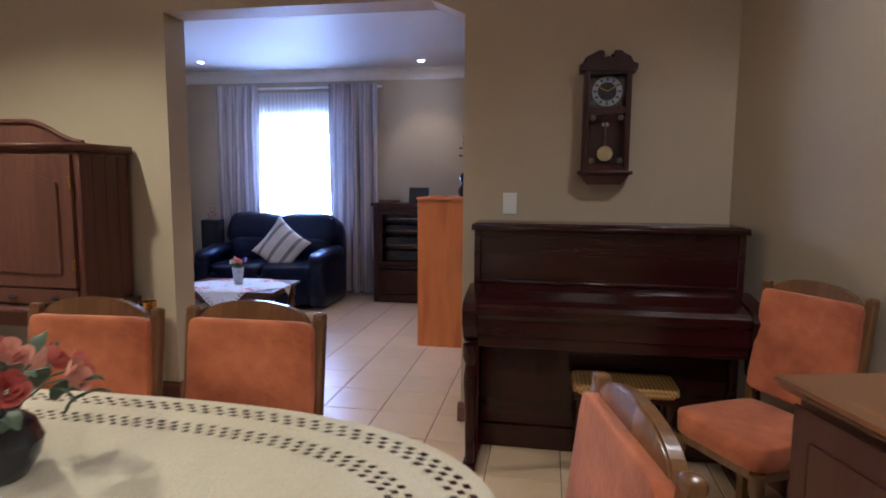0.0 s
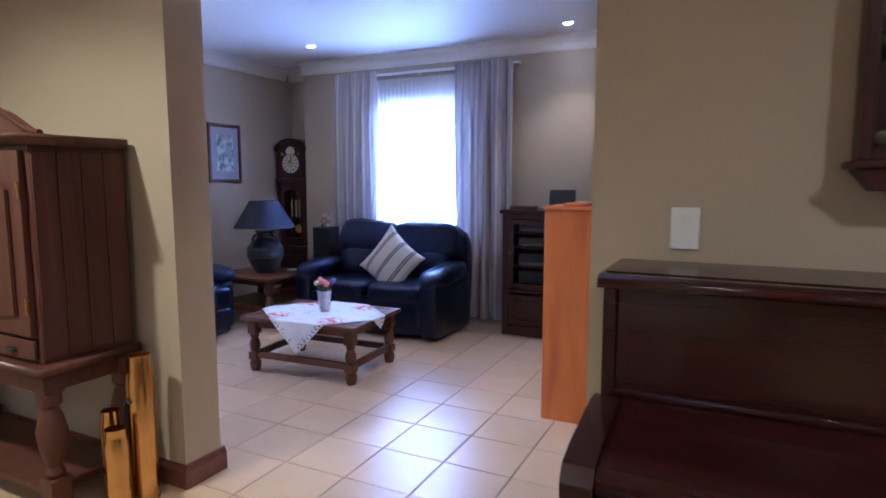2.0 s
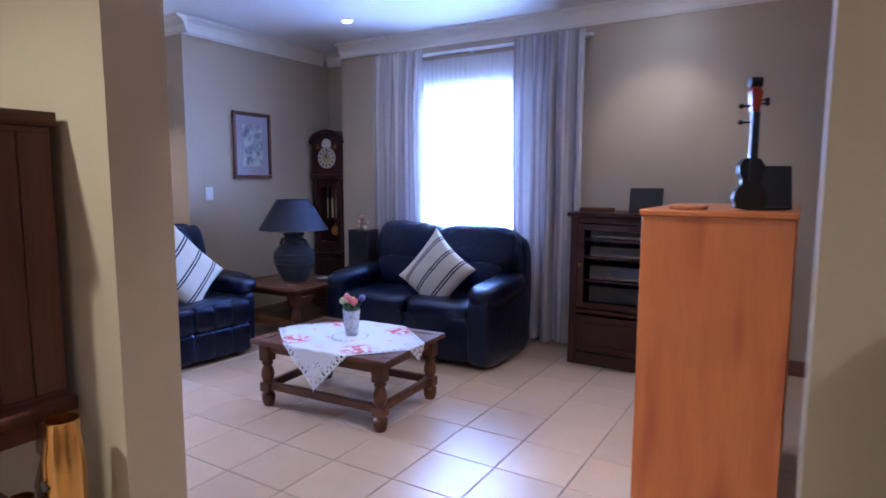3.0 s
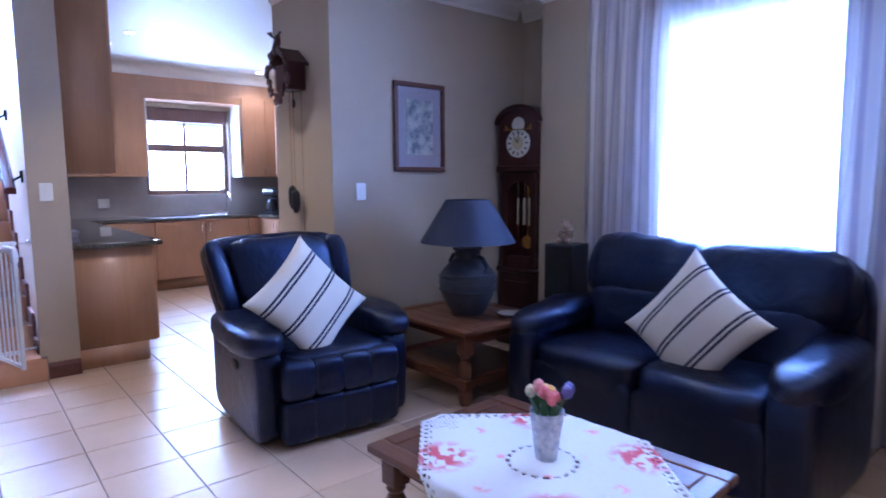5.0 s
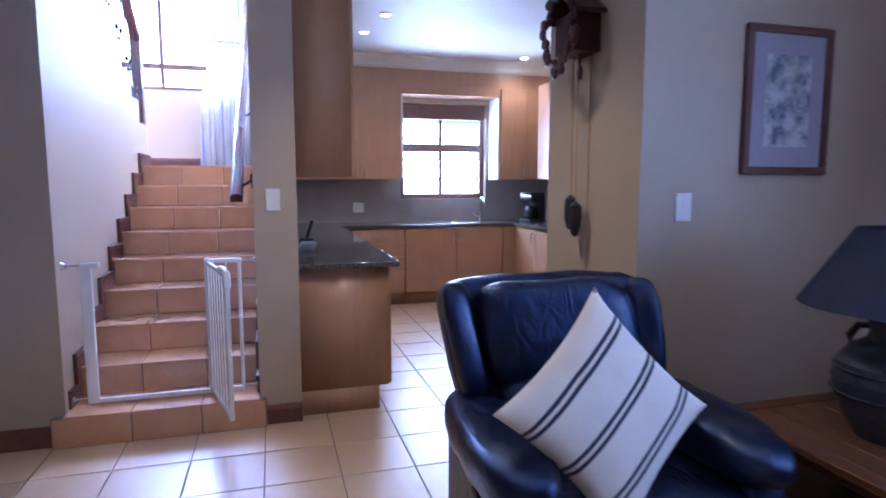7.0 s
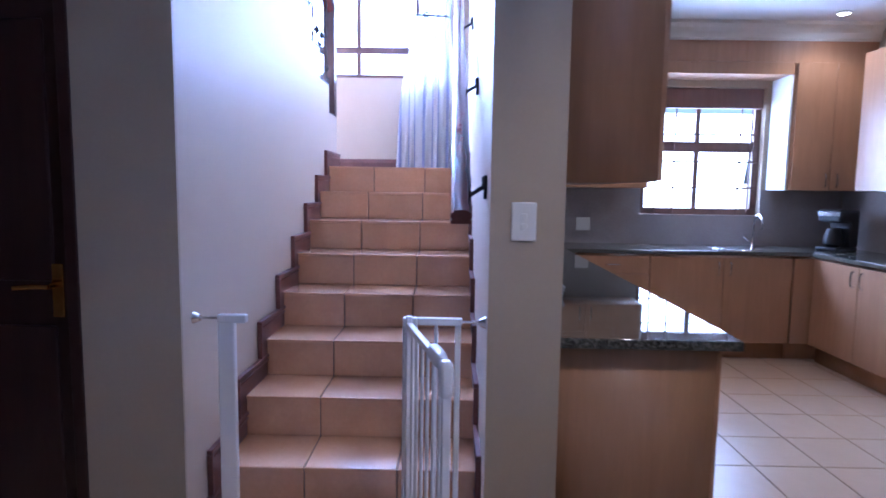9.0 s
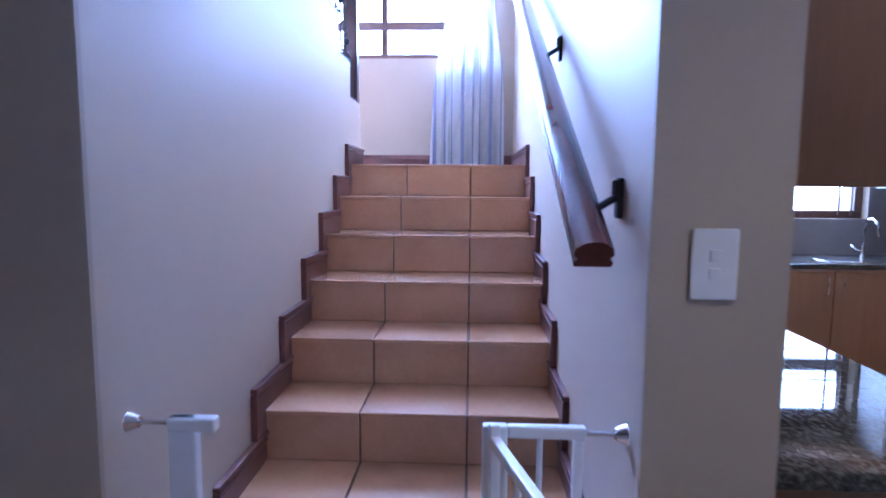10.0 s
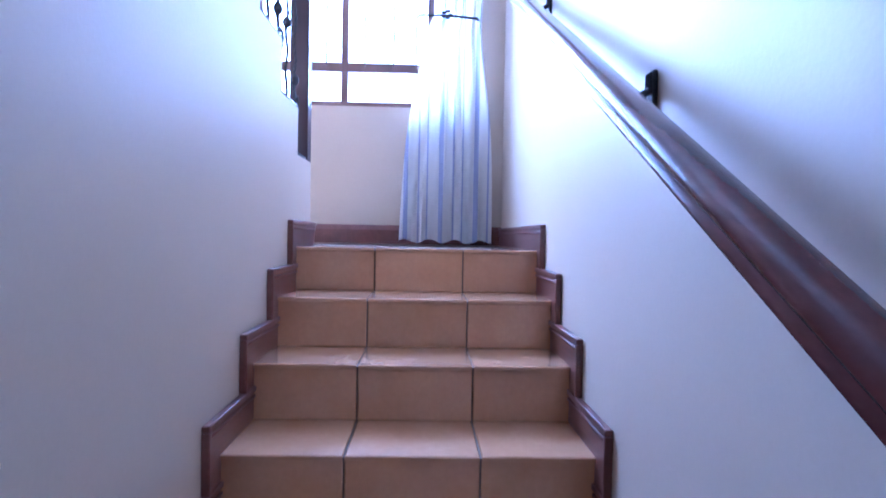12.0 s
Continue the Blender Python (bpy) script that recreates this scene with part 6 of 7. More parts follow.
box(bm, -0.145, 0.145, -0.125, 0, -0.30, -0.28, 0.006)
prism(bm, [(-0.13, -0.30), (0.13, -0.30), (0.085, -0.355), (-0.085, -0.355)], "y", -0.11, 0.0)
part("base_moulding", bm, CLOCKWOOD, wc)
part("dial_plate", box(B(), -0.094, 0.094, -0.060, -0.050, 0.062, 0.234), surface("dark_bronze_plate", (0.10, 0.085, 0.06), (0.06, 0.05, 0.04), 20, 0.35, 60, 0.1, metal=0.8), wc)
bm = B()
n_ = 40
o_ = [(0.080 * math.cos(2 * math.pi * q / n_), 0.150 + 0.080 * math.sin(2 * math.pi * q / n_)) for q in range(n_)]
i_ = [(0.050 * math.cos(2 * math.pi * q / n_), 0.150 + 0.050 * math.sin(2 * math.pi * q / n_)) for q in range(n_)]
for yy in (-0.066, -0.061):
    a_ = [bm.verts.new((p, yy, q)) for p, q in o_]
    c_ = [bm.verts.new((p, yy, q)) for p, q in i_]
    for q in range(n_):
        bm.faces.new((a_[q], a_[(q + 1) % n_], c_[(q + 1) % n_], c_[q]))
part("chapter_ring", bm, surface("silver_ring", (0.36, 0.37, 0.38), (0.24, 0.25, 0.26), 24, 0.35, 60, 0.05, metal=0.6), wc, "silver ring of numerals")
for q in range(12):
    nb = part("numeral", box(B(), -0.004, 0.004, -0.0680, -0.0662, 0.055, 0.074), BLACK, wc)
    nb.matrix_basis = Matrix.Translation((0, 0, 0.150)) @ pose(0, 0, 0, 0, q * 30, 0)
part("dial_centre", rod(B(), (0, -0.061, 0.150), (0, -0.064, 0.150), 0.049, seg=32), BLACK, wc)
for an, ln in ((-60, 0.045), (60, 0.065)):
    hnd = part("pointer", box(B(), -0.003, 0.003, -0.0672, -0.0655, 0, ln), BRASS, wc)
    hnd.matrix_basis = Matrix.Translation((0, 0, 0.150)) @ pose(0, 0, 0, 0, an, 0)
PEWTER = surface("dull_pewter", (0.14, 0.13, 0.11), (0.09, 0.08, 0.07), 20, 0.4, 60, 0.1, metal=0.7)
for sx in (-1, 1):
    for sz in (-1, 1):
        part("corner_ornament", soft(B(), (sx * 0.074, -0.062, 0.150 + sz * 0.068), (0.036, 0.008, 0.032), 0.9, 10, 6, 0.003, seed=sx + 2 * sz), PEWTER, wc)
bm = B()
rod(bm, (0, -0.045, 0.06), (0, -0.045, -0.16), 0.003, seg=6)
rod(bm, (0, -0.040, -0.185), (0, -0.052, -0.185), 0.042, seg=28)
part("pendulum", bm, surface("pale_brass", (0.66, 0.60, 0.40), (0.60, 0.54, 0.36), 10, 0.25, 60, 0.05, metal=0.9), wc, "shiny round pendulum bob")
part("name_plate", box(B(), -0.02, 0.02, -0.030, -0.022, -0.035, -0.012, 0.002), CHROME, wc)
DULL_GOLD = surface("dull_gold", (0.13, 0.11, 0.07), (0.09, 0.08, 0.05), 14, 0.4, 60, 0.05, metal=0.8)
for sx in (-1, 1):
    for zz in (0.005, -0.225):
        part("glass_ornament", soft(B(), (sx * 0.075, -0.10, zz), (0.036, 0.006, 0.034), 0.9, 10, 6), DULL_GOLD, wc)
g = part("glass_door", box(B(), -0.094, 0.094, -0.106, -0.103, -0.248, 0.233), GLASS, wc)
g.visible_shadow = False


def dining_chair(m, label):
    """A high-backed chair; the sitter looks along local -y."""
    t = thing("dining_chair", m, label, "chair", "dining chairs round the table")
    lean = pose(0, 0, 0, -7).to_3x3()
    for s in (-1, 1):
        bm = B()
        box(bm, s * 0.232 - 0.019, s * 0.232 + 0.019, -0.017, 0.017, 0.0, 0.60, 0.006)
        soft(bm, (s * 0.232, 0.0, 0.60), (0.042, 0.042, 0.035), 0.7, 12, 8)
        for vv in bm.verts:
            vv.co = lean @ vv.co + Vector((0, 0.20, 0.42))
        part("back_post", bm, CHAIRWOOD, t)
        bm = B()
        box(bm, s * 0.232 - 0.019, s * 0.232 + 0.019, 0.18, 0.218, 0.0, 0.45, 0.005)
        part("back_leg", bm, CHAIRWOOD, t)
        part("front_leg", lathe(B(), [(0.018, 0), (0.022, 0.03), (0.016, 0.08), (0.026, 0.2), (0.018, 0.3), (0.028, 0.34), (0.028, 0.40)], (s * 0.20, -0.20, 0), 14), CHAIRWOOD, t)
        part("side_rail", box(B(), s * 0.205 - 0.014, s * 0.205 + 0.014, -0.18, 0.18, 0.37, 0.43, 0.005), CHAIRWOOD, t)
    part("front_rail", box(B(), -0.18, 0.18, -0.214, -0.186, 0.37, 0.43, 0.005), CHAIRWOOD, t)
    bm = B()
    outline_ = [(-0.213, 0.52), (0.213, 0.52), (0.213, 0.575)] + [(0.195 * math.cos(q * math.pi / 14), 0.58 + 0.065 * math.sin(q * math.pi / 14)) for q in range(15)] + [(-0.213, 0.575)]
    prism(bm, outline_, "y", -0.016, 0.018)
    bmesh.ops.bevel(bm, geom=list(bm.edges), offset=0.005, segments=2, affect="EDGES")
    for vv in bm.verts:
        vv.co = lean @ vv.co + Vector((0, 0.20, 0.42))
    part("crest_rail", bm, CHAIRWOOD, t, "arched polished crest rail")
    for q in (-0.075, 0.075):
        bm = soft(B(), (q, -0.016, 0.553), (0.055, 0.006, 0.022), 0.9, 14, 8)
        for vv in bm.verts:
            vv.co = lean @ vv.co + Vector((0, 0.20, 0.42))
        part("carved_slot", bm, DARKWOOD, t)
    bm = B()
    soft(bm, (0, -0.014, 0.358), (0.45, 0.07, 0.455), 0.14, 44, 26, 0.011, seed=m.translation.x)
    for vv in bm.verts:
        vv.co = lean @ vv.co + Vector((0, 0.20, 0.42))
    part("back_pad", bm, VELVET, t, "rust velvet back cover", 180)
    bm = B()
    soft(bm, (0, -0.01, 0.455), (0.455, 0.44, 0.11), 0.25, 36, 14, 0.004)
    part("seat_pad", bm, VELVET, t, "rust velvet seat", 180)
    return t


dc = dining_chair(pose(-0.985, 1.44, 0, 0, 0, 0), "honey-brown wooden dining chair with rust velvet at the table")
copy_thing(dc, pose(-0.445, 1.49, 0, 0, 0, -3))
near_chair = copy_thing(dc, pose(0.42, 1.02, 0, 0, 0, -79))
tagged(near_chair, "honey-brown wooden dining chair pushed to the table's rounded end")
wall_chair = copy_thing(dc, pose(1.37, 2.47, 0, 0, 0, -61))
tagged(wall_chair, "honey-brown wooden dining chair with rust velvet beside the sideboard")

# oval dining table
TC, TA, TB_, TH = (-0.75, 0.96), 1.20, 0.66, 0.755


@functools.lru_cache(None)
def oval_angles(a, b, n, e):
    """Angles that divide a rounded oval into n equal steps along its edge."""
    def at(q):
        c, s = math.cos(q), math.sin(q)
        return Vector((a * math.copysign(abs(c) ** (2 / e), c), b * math.copysign(abs(s) ** (2 / e), s)))
    m = 4000
    sums, last = [0.0], at(0)
    for i in range(1, m + 1):
        p = at(2 * math.pi * i / m)
        sums.append(sums[-1] + (p - last).length)
        last = p
    out, i = [], 0
    for k in range(n):
        while sums[i + 1] < sums[-1] * k / n:
            i += 1
        out.append(2 * math.pi * (i + (sums[-1] * k / n - sums[i]) / max(1e-9, sums[i + 1] - sums[i])) / m)
    return out


def oval(a, b, k, n, e=2.6):
    an = oval_angles(a, b, n, e)[k % n]
    c, s = math.cos(an), math.sin(an)
    return a * math.copysign(abs(c) ** (2 / e), c), b * math.copysign(abs(s) ** (2 / e), s)


dt = thing("dining_table", pose(TC[0], TC[1], 0), "dark wooden oval dining table under a crocheted cloth", "table")
bm = B()
prism(bm, [oval(TA - 0.012, TB_ - 0.012, k, 72) for k in range(72)], "z", TH - 0.035, TH)
part("tabletop", bm, CABINET, dt)
bm = B()
prism(bm, [oval(TA - 0.16, TB_ - 0.14, k, 48) for k in range(48)], "z", TH - 0.12, TH - 0.036)
part("apron", bm, CABINET, dt)
for sx in (-1, 1):
    for sy in (-1, 1):
        part("leg", lathe(B(), [(0.030, 0), (0.036, 0.03), (0.026, 0.1), (0.044, 0.35), (0.032, 0.5), (0.046, 0.56), (0.046, TH - 0.121)], (sx * 0.72, sy * 0.36, 0), 16), CABINET, dt)
# crocheted cloth: rings of stitches with rows of open holes, hem hanging over the edge
CROCHET = surface("cream_crochet_cotton", (0.64, 0.57, 0.44), (0.70, 0.63, 0.50), 6, 0.9, 150, 0.8, grain_mix=0.5)
bm = B()
NS = 500
offs = [0.07, 0.035, 0.004, -0.024, -0.030, -0.046, -0.051, -0.067, -0.072, -0.088, -0.100, -0.112, -0.124, -0.136, -0.148, -0.160, -0.176, -0.181, -0.197, -0.202, -0.218, -0.230] + [-0.242 - 0.012 * q for q in range(30)]
rings = []
for r_i, o in enumerate(offs):
    ring = []
    for k in range(NS):
        a_, b_2 = TA + min(o, 0.006), TB_ + min(o, 0.006)
        xx, yy = oval(a_, b_2, k, NS)
        drop = max(0.0, o - 0.006)
        wave = 0.010 * math.sin(k * 2 * math.pi / 10) if r_i == 0 else 0
        rib = 0.0035 * (r_i % 2) if o < -0.24 or -0.15 < o < -0.095 else 0.0008 * (k % 2)
        zz = 0.005 + rib - drop + (wave if r_i == 0 else 0)
        ring.append(bm.verts.new((xx, yy, zz)))
    rings.append(ring)
for r_i in range(len(offs) - 1):
    for k in range(NS):
        mid = (offs[r_i] + offs[r_i + 1]) / 2
        hole = False
        for n_row, start in enumerate((-0.030, -0.051, -0.072, -0.160, -0.181, -0.202)):
            if start - 0.016 < mid < start:
                hole = (k + 2 * (n_row % 2)) % 4 in (0, 1)
        if not hole:
            bm.faces.new((rings[r_i][k], rings[r_i][(k + 1) % NS], rings[r_i + 1][(k + 1) % NS], rings[r_i + 1][k]))
bm.faces.new(rings[-1])
ct = solid("crochet_tablecloth", bm, CROCHET, "cream crocheted cloth with rows of open holes on the dining table", "tablecloth", pose(TC[0], TC[1], TH), smooth=60)
sm = ct.modifiers.new("thickness", "SOLIDIFY")
sm.thickness, sm.offset = 0.003, 1

# flowers in a dark vase
fv = thing("flower_vase", pose(-0.72, 1.08, TH + 0.008), "dark round vase of faded red silk roses on the dining table", "vase")
bm = B()
lathe(bm, [(0.05, 0), (0.06, 0.008), (0.085, 0.05), (0.095, 0.09), (0.08, 0.13), (0.05, 0.155), (0.055, 0.17)], seg=24)
part("pot", bm, surface("dark_glazed_pot", (0.02, 0.022, 0.03), (0.035, 0.035, 0.045), 9, 0.25), fv)
random.seed(11)
ROSE = surface("faded_red_petal", (0.42, 0.06, 0.05), (0.55, 0.14, 0.11), 22, 0.7, 60, 0.1)
ROSE2 = surface("salmon_petal", (0.66, 0.26, 0.20), (0.72, 0.36, 0.28), 22, 0.7, 60, 0.1)
LEAF = surface("grey_green_leaf", (0.05, 0.085, 0.05), (0.09, 0.12, 0.08), 14, 0.6, 60, 0.1)


def petal_cup(bm, c, r, turn, n_p, open_):
    for k in range(n_p):
        an = 2 * math.pi * k / n_p
        grid_ = []
        for i in range(4):
            row = []
            for j in range(5):
                v_ = -1 + j / 2
                rad = r * (0.25 + 0.75 * math.sin(i / 3 * 1.4)) * open_
                wv = v_ * 0.62 * (1 if i < 3 else 0.72)
                p_ = Vector((rad * math.cos(an + wv), rad * math.sin(an + wv), r * (i / 3) * (1.3 - 0.5 * open_) - (0.12 * r * v_ * v_)))
                row.append(bm.verts.new(Vector(c) + turn @ p_))
            grid_.append(row)
        for i in range(3):
            for j in range(4):
                bm.faces.new((grid_[i][j], grid_[i][j + 1], grid_[i + 1][j + 1], grid_[i + 1][j]))


for q in range(13):
    an, rr = q * 2.4, 0.05 + 0.026 * math.sqrt(q) * 1.5
    c = Vector((rr * math.cos(an), rr * math.sin(an), 0.30 - 0.55 * rr + 0.03 * random.random()))
    turn = pose(0, 0, 0, 0, 0, math.degrees(an)).to_3x3() @ pose(0, 0, 0, 0, 20 + 300 * rr, 0).to_3x3()
    bm = B()
    for n_p, op, sc in ((5, 1.0, 1.0), (5, 0.7, 0.9), (4, 0.42, 0.8)):
        petal_cup(bm, c, 0.042 * sc, turn, n_p, op)
    part("rose", bm, ROSE if q % 2 else ROSE2, fv, "", 180)
    bm = B()
    tube(bm, [(0.02 * math.cos(an), 0.02 * math.sin(an), 0.15), c * 0.7 + Vector((0, 0, 0.06)), c], 0.0025, 6)
    part("stem", bm, LEAF, fv)
for q in range(34):
    an, rr = q * 1.7, 0.07 + 0.10 * random.random()
    c = Vector((rr * math.cos(an), rr * math.sin(an), 0.13 + 0.14 * random.random()))
    turn = pose(0, 0, 0, random.uniform(-40, 30), random.uniform(-50, 20), math.degrees(an)).to_3x3()
    bm = B()
    vs = []
    for i in range(6):
        f_ = i / 5
        w_ = 0.021 * math.sin(math.pi * min(0.98, f_ + 0.06)) ** 0.8
        vs.append([bm.verts.new(c + turn @ Vector((0.07 * f_, s_ * w_, 0.012 * math.sin(f_ * 3) - 0.006 * abs(s_)))) for s_ in (-1, 0, 1)])
    for a_, b_2 in zip(vs, vs[1:]):
        for j in range(2):
            bm.faces.new((a_[j], a_[j + 1], b_2[j + 1], b_2[j]))
    part("leaf", bm, LEAF, fv, "", 180)

# sideboard
sb = thing("sideboard", pose(1.585, 0.941, 0, 0, 0, 14.5), "dark wooden sideboard with a moulded top along the wall", "sideboard")
part("body", box(B(), -0.125, 0.40, -0.90, 0.885, 0.06, 0.865, 0.004), CABINET, sb)
bm = B()
prism(bm, [(-0.185, 0.905), (-0.19, 0.893), (-0.178, 0.885), (-0.165, 0.866), (0.41, 0.866), (0.41, 0.905)], "y", -0.93, 0.915)
part("top", bm, wood("golden_top_wood", (0.30, 0.13, 0.045), (0.15, 0.055, 0.02), 0.25, "y", 10, 0.4), sb)
part("plinth", box(B(), -0.135, 0.395, -0.89, 0.875, 0, 0.06), CABINET, sb)
for q in range(3):
    a = -0.88 + 0.585 * q
    d_ = part("door", box(B(), -0.160, -0.1455, a, a + 0.575, 0.10, 0.84, 0.005), CABINET, sb)
    part("raised_panel", box(B(), -0.168, -0.1605, a + 0.08, a + 0.495, 0.18, 0.76, 0.007), CABINET, d_)
    part("knob", rod(B(), (-0.161, a + 0.04, 0.5), (-0.185, a + 0.04, 0.5), 0.009, 0.013), BRASS, d_)

# dresser on turned legs, front towards local -y
ds = thing("dresser", pose(-2.78, 3.42, 0), "stained oak dresser with arched doors on a turned-leg stand", "cabinet")
HW = 0.62
bm = B()
box(bm, -HW, HW, -0.42, -0.005, 0.70, 1.62, 0.005)
part("body", bm, CABINET, ds)
for s in (-1, 1):
    for q in range(4):
        yy = -0.415 + 0.1025 * q
        part("side_plank", box(B(), s * HW - 0.004 if s > 0 else -HW - 0.006, s * HW + 0.006 if s > 0 else -HW + 0.004, yy, yy + 0.099, 0.72, 1.60, 0.003, 1), CABINET, ds)
bm = B()
prism(bm, [(-0.47, 1.665), (-0.475, 1.65), (-0.45, 1.64), (-0.435, 1.62), (0, 1.62), (0, 1.665)], "x", -HW - 0.035, HW + 0.035)
part("cornice", bm, CABINET, ds)
bm = B()


def crown_rise(u):
    """A raised middle that sweeps down in an S to both ends."""
    w = min(1.0, min(u, 1 - u) / 0.30)
    return 0.125 * w * w * (3 - 2 * w)


crown = [(-HW, 1.666)] + [(-HW + 2 * HW * q / 30, 1.668 + crown_rise(q / 30)) for q in range(31)] + [(HW, 1.666)]
prism(bm, crown, "y", -0.36, -0.32)
part("crown_board", bm, CABINET, ds, "swept crown board")
bm = B()
r_out = [Vector((-HW + 2 * HW * q / 30, -0.368, 1.672 + crown_rise(q / 30))) for q in range(31)]
tube(bm, r_out, 0.014, 8)
part("crown_moulding", bm, CABINET, ds)
for s in (-1, 1):
    x0, x1 = (0.006, HW - 0.03) if s > 0 else (-HW + 0.03, -0.006)
    d_ = part("door", box(B(), x0, x1, -0.448, -0.421, 0.82, 1.60, 0.004), CABINET, ds)
    bm = B()
    px0, px1 = x0 + 0.08, x1 - 0.08
    arch = [(px0, 0.90), (px1, 0.90)] + [(px1 - (px1 - px0) * q / 12, 1.44 + 0.07 * math.sin(math.pi * q / 12)) for q in range(13)]
    prism(bm, arch, "y", -0.462, -0.4485)
    bmesh.ops.bevel(bm, geom=list(bm.edges), offset=0.006, segments=2, affect="EDGES")
    part("arched_panel", bm, CABINET, d_)
    part("hinge", rod(B(), (x1 if s > 0 else x0, -0.455, 1.40), (x1 if s > 0 else x0, -0.455, 1.47), 0.007), BRASS, d_)
    part("hinge", rod(B(), (x1 if s > 0 else x0, -0.455, 0.92), (x1 if s > 0 else x0, -0.455, 0.99), 0.007), BRASS, d_)
    dw = part("drawer", box(B(), x0, x1, -0.440, -0.421, 0.715, 0.805, 0.005), CABINET, ds)
    for q in (0.25, 0.75):
        part("pull", soft(B(), (x0 + (x1 - x0) * q, -0.455, 0.755), (0.06, 0.03, 0.022), 0.9, 12, 8), IRON, dw)
bm = B()
prism(bm, [(-0.48, 0.665), (-0.49, 0.68), (-0.475, 0.70), (0, 0.70), (0, 0.655), (-0.46, 0.655)], "x", -HW - 0.05, HW + 0.05)
part("stand_top", bm, CABINET, ds)
for s in (-1, 1):
    part("apron_side", box(B(), s * (HW - 0.02) - 0.012, s * (HW - 0.02) + 0.012, -0.40, -0.05, 0.57, 0.655, 0.004), CABINET, ds)
part("apron_front", box(B(), -HW + 0.04, HW - 0.04, -0.43, -0.405, 0.57, 0.655, 0.004), CABINET, ds)
for s in (-1, 1):
    for yy in (-0.40, -0.06):
        bm = B()
        xx = s * (HW - 0.02)
        lathe(bm, [(0.042, 0.0), (0.05, 0.03), (0.045, 0.06), (0.04, 0.07)], (xx, yy, 0), 16)
        box(bm, xx - 0.045, xx + 0.045, yy - 0.045, yy + 0.045, 0.07, 0.19, 0.006)
        lathe(bm, [(0.030, 0.19), (0.040, 0.21), (0.030, 0.24), (0.052, 0.32), (0.062, 0.40), (0.045, 0.47), (0.032, 0.50), (0.048, 0.52), (0.048, 0.57)], (xx, yy, 0), 20)
        box(bm, xx - 0.045, xx + 0.045, yy - 0.045, yy + 0.045, 0.57, 0.655, 0.005)
        part("leg", bm, CABINET, ds)
part("low_shelf", box(B(), -HW + 0.03, HW - 0.03, -0.42, -0.04, 0.10, 0.135, 0.005), CABINET, ds)


def shell_case(x, y, r, h, label):
    t = thing("brass_cylinder", pose(x, y, 0), label, "brass case", "brass cylinders beside the dresser")
    bm = B()
    n__ = 28
    prof = [(r * 1.04, 0), (r * 1.04, 0.012), (r * 0.97, 0.016), (r, 0.03), (r, h * 0.82), (r * 0.86, h * 0.90), (r * 0.84, h - 0.004), (r * 0.87, h), (r * 0.80, h), (r * 0.78, h - 0.01), (r * 0.78, h * 0.5)]
    lathe(bm, prof, (0, 0, 0), n__)
    part("case", bm, BRASS, t)
    return t


shell_case(-1.975, 3.30, 0.060, 0.69, "tall polished brass shell case standing on the floor")
shell_case(-1.955, 3.155, 0.050, 0.40, "short polished brass shell case standing on the floor")
shell_case(-2.05, 3.20, 0.044, 0.45, "short brass shell case against the dresser")
tg = thing("fire_poker", pose(-1.99, 3.215, 0), "black iron poker leaning among the brass cases", "poker")
part("rod", tube(B(), [(-0.005, -0.02, 0.012), (-0.005, 0.005, 0.35), (-0.005, 0.02, 0.47), (0.012, 0.02, 0.50), (0.03, 0.018, 0.48)], 0.008), IRON, tg)

# ---- outside ----
nh = thing("neighbour_house", pose(-26, 3, -0.3), "pale neighbouring house with a low grey roof beyond the garden", "house")
part("wall", box(B(), -3, 3, -7, 7, 0, 3.0), surface("pale_house_plaster", (0.72, 0.70, 0.66), (0.66, 0.64, 0.60), 1, 0.8), nh)
bm = B()
prism(bm, [(-3.6, 2.9), (3.6, 2.9), (0, 4.4)], "y", -7.5, 7.5)
part("roof", bm, surface("grey_roof_sheet", (0.30, 0.30, 0.31), (0.36, 0.35, 0.35), 2, 0.6), nh)
for yy in (-4, 0, 4):
    wv = part("window", box(B(), 2.98, 3.03, yy - 0.7, yy + 0.7, 1.0, 2.1), BLACK, nh)
    part("frame", box(B(), 3.031, 3.06, yy - 0.04, yy + 0.04, 1.0, 2.1), WHITE, wv)
gw = B()
box(gw, -15.2, -15.0, -4, 14, -0.3, 1.6)
structure("garden_wall", gw, surface("pale_garden_plaster", (0.70, 0.67, 0.60), (0.62, 0.60, 0.54), 1.2, 0.8), "pale plastered garden wall outside", "wall")

# ---- floor and step tiles ----
TSX, TSY, JOINT = 0.375, 0.365, 0.005
TX, TY = -5.76, 3.87


def tile_mesh(name, w, d, h, material):
    bm = B()
    c = 0.003
    lo = [bm.verts.new((sx * w / 2, sy * d / 2, -h)) for sx, sy in ((-1, -1), (1, -1), (1, 1), (-1, 1))]
    mid = [bm.verts.new((sx * w / 2, sy * d / 2, -c)) for sx, sy in ((-1, -1), (1, -1), (1, 1), (-1, 1))]
    top = [bm.verts.new((sx * (w / 2 - c), sy * (d / 2 - c), 0)) for sx, sy in ((-1, -1), (1, -1), (1, 1), (-1, 1))]
    for a, b in ((lo, mid), (mid, top)):
        for i in range(4):
            bm.faces.new((a[i], a[(i + 1) % 4], b[(i + 1) % 4], b[i]))
    bm.faces.new(top)
    return mesh_of(name, bm, material, 0)


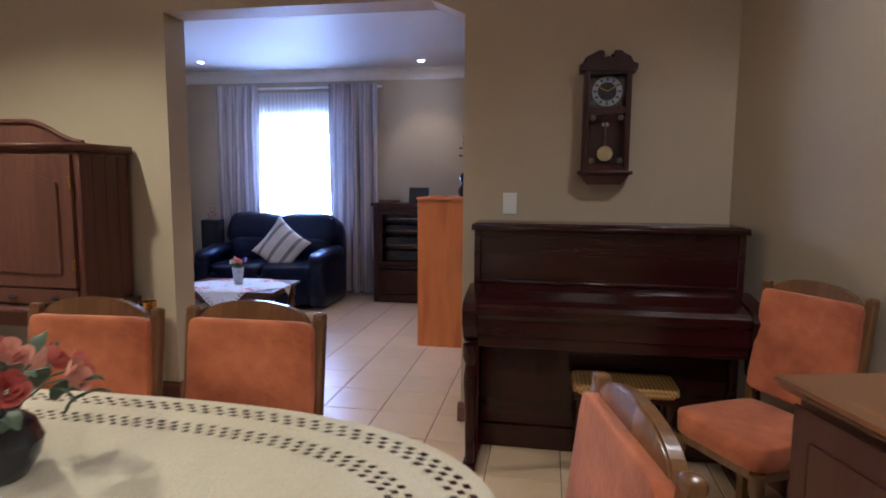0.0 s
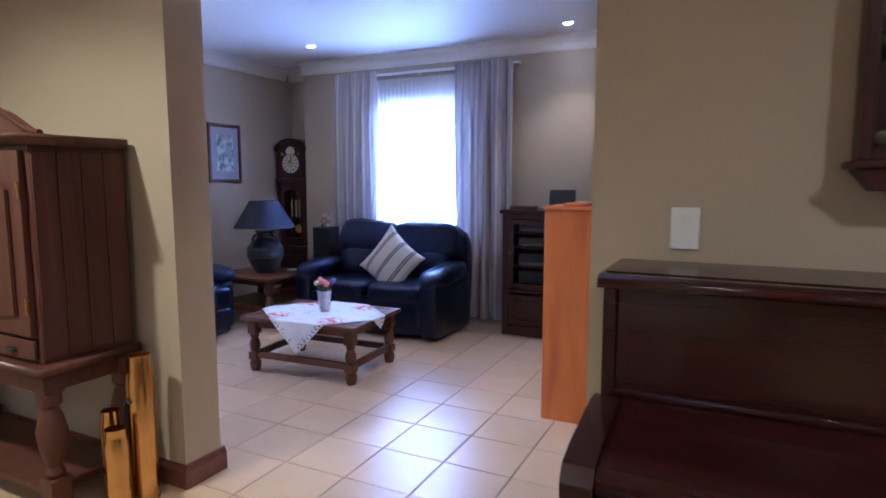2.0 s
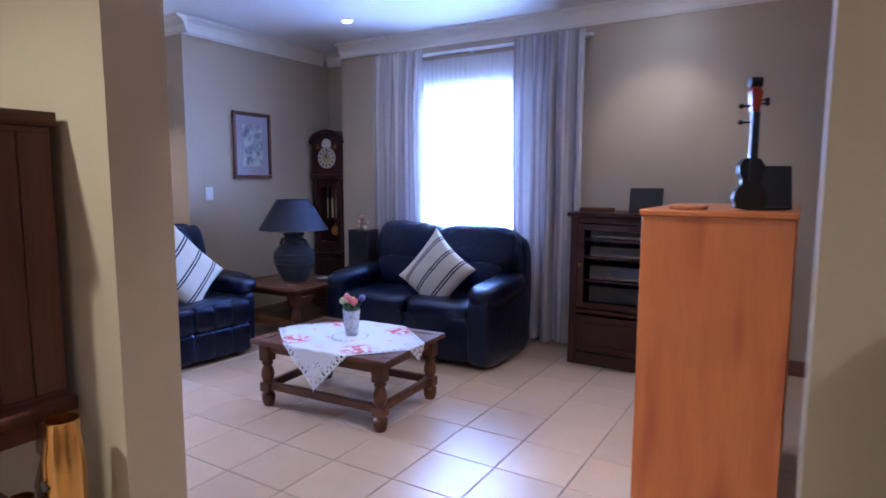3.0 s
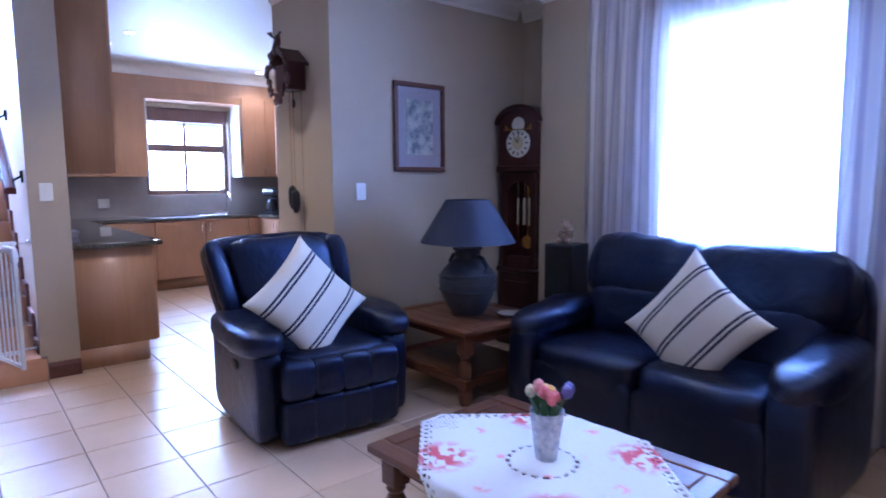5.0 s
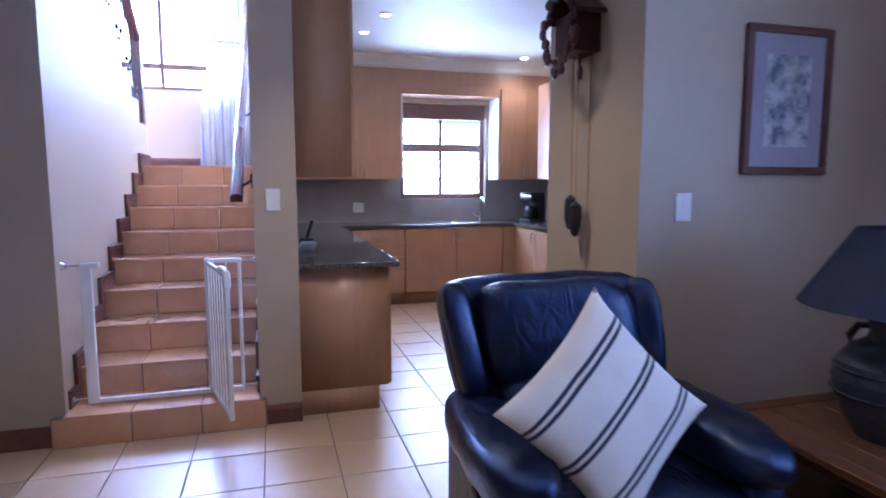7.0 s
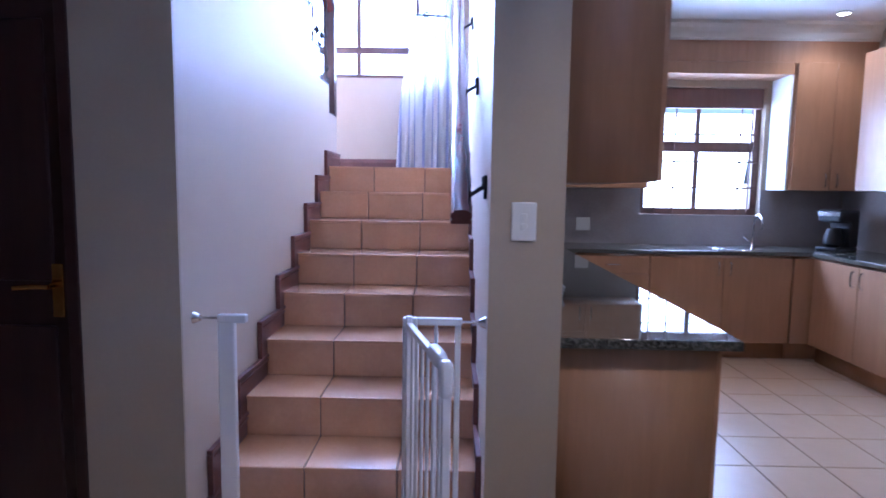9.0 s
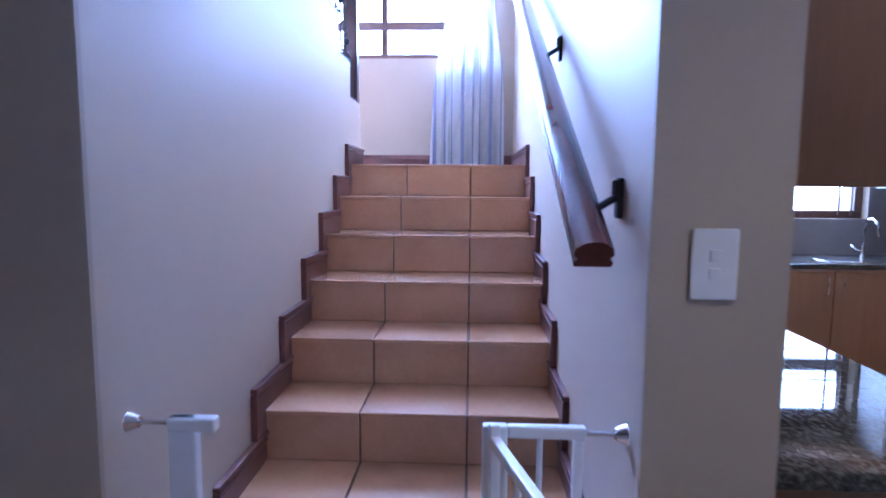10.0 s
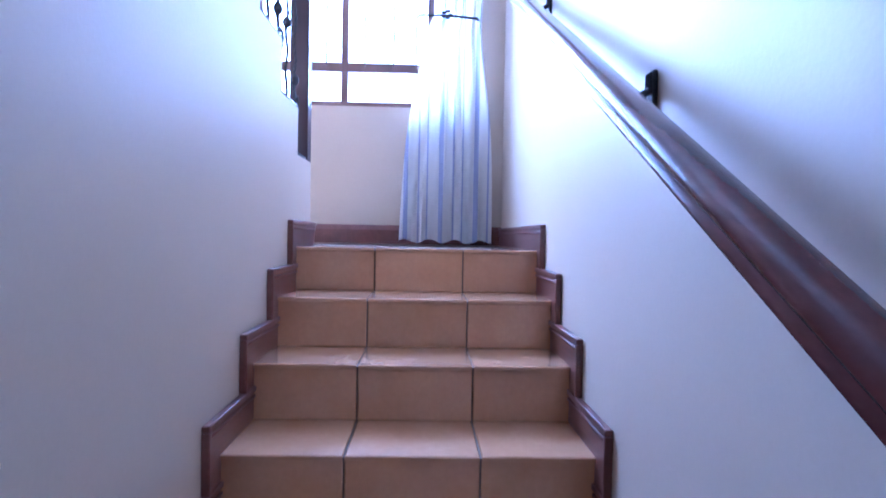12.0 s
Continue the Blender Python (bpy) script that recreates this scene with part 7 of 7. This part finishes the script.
def in_rooms(x, y):
    rooms = ((-3.6, 2.8, -2.6, Y_D0), (OPEN_L, OPEN_R, Y_D0, Y_D1), (X_W, X_R, Y_D1, Y_F), (X_W, -3.8, 0.9, Y_D1), (X_K, X_W, Y_S1 + 0.24, 7.75), (-4.83, -4.36, Y_F, 7.74))
    g = 0.16
    return any(a - g < x < b + g and c - g < y < d + g for a, b, c, d in rooms)


floor_ob = bpy.data.objects["floor"]
shared_tile = tile_mesh("tile", TSX - JOINT, TSY - JOINT, 0.01, TILE)
near_tiles, far_tiles = [], []
for i in range(-13, 24):
    for j in range(-20, 13):
        x, y = TX + TSX * (i + 0.5), TY + TSY * (j + 0.5)
        if in_rooms(x, y):
            (near_tiles if (-6.2 < x < 0.4 and 3.0 < y < 6.9) or (-2.2 < x < 0.9 and 1.6 < y < 3.1) else far_tiles).append((x, y))
near_tiles, spare = near_tiles[:300], near_tiles[300:]
for x, y in near_tiles:
    ob = new("tile", shared_tile)
    ob.parent = floor_ob
    ob.location = (x, y, 0)
bm = B()
for x, y in far_tiles + spare:
    hx_, hy_, c = (TSX - JOINT) / 2, (TSY - JOINT) / 2, 0.003
    lo = [bm.verts.new((x + sx * hx_, y + sy * hy_, -0.006)) for sx, sy in ((-1, -1), (1, -1), (1, 1), (-1, 1))]
    top = [bm.verts.new((x + sx * (hx_ - c), y + sy * (hy_ - c), 0)) for sx, sy in ((-1, -1), (1, -1), (1, 1), (-1, 1))]
    for q in range(4):
        bm.faces.new((lo[q], lo[(q + 1) % 4], top[(q + 1) % 4], top[q]))
    bm.faces.new(top)
rest = part("tiles", bm, TILE, floor_ob, "sand-coloured floor tiles further off", 0)
tagged(rest, kind="stuff")

stair_ob = bpy.data.objects["stair_body"]
YA, YB = 3.532, 3.892
meshes = {}
for k in range(1, LAND + 1):
    lo_y, hi_y = (Y_S0 - 0.06, Y_S1 + 0.035) if k == 1 else (Y_S0, Y_S1)
    depth = FRONT[k] - (FRONT[k + 1] if k < LAND else FRONT[9] - 0.3)
    for a, b in ((lo_y, YA), (YA, YB), (YB, hi_y)):
        if k == 1:
            a2, b2 = max(a, Y_S0), min(b, Y_S1)
        else:
            a2, b2 = a, b
        for kind in ("tread", "riser"):
            aa, bb = (a2, b2) if kind == "tread" else (a, b)
            w, d = bb - aa - 0.005, (depth + 0.012 if kind == "tread" else RISE - 0.012)
            key = (kind, round(w, 3), round(d, 3))
            if key not in meshes:
                meshes[key] = tile_mesh("tile", d, w, 0.012, STEP_TILE)
            ob = new("tile", meshes[key])
            ob.parent = stair_ob
            if kind == "tread":
                ob.location = (FRONT[k] + 0.008 - (depth + 0.012) / 2, (aa + bb) / 2, RISE * k)
            else:
                ob.matrix_basis = pose(FRONT[k] + 0.001, (aa + bb) / 2, RISE * (k - 0.5) - 0.006, 0, 90, 0)
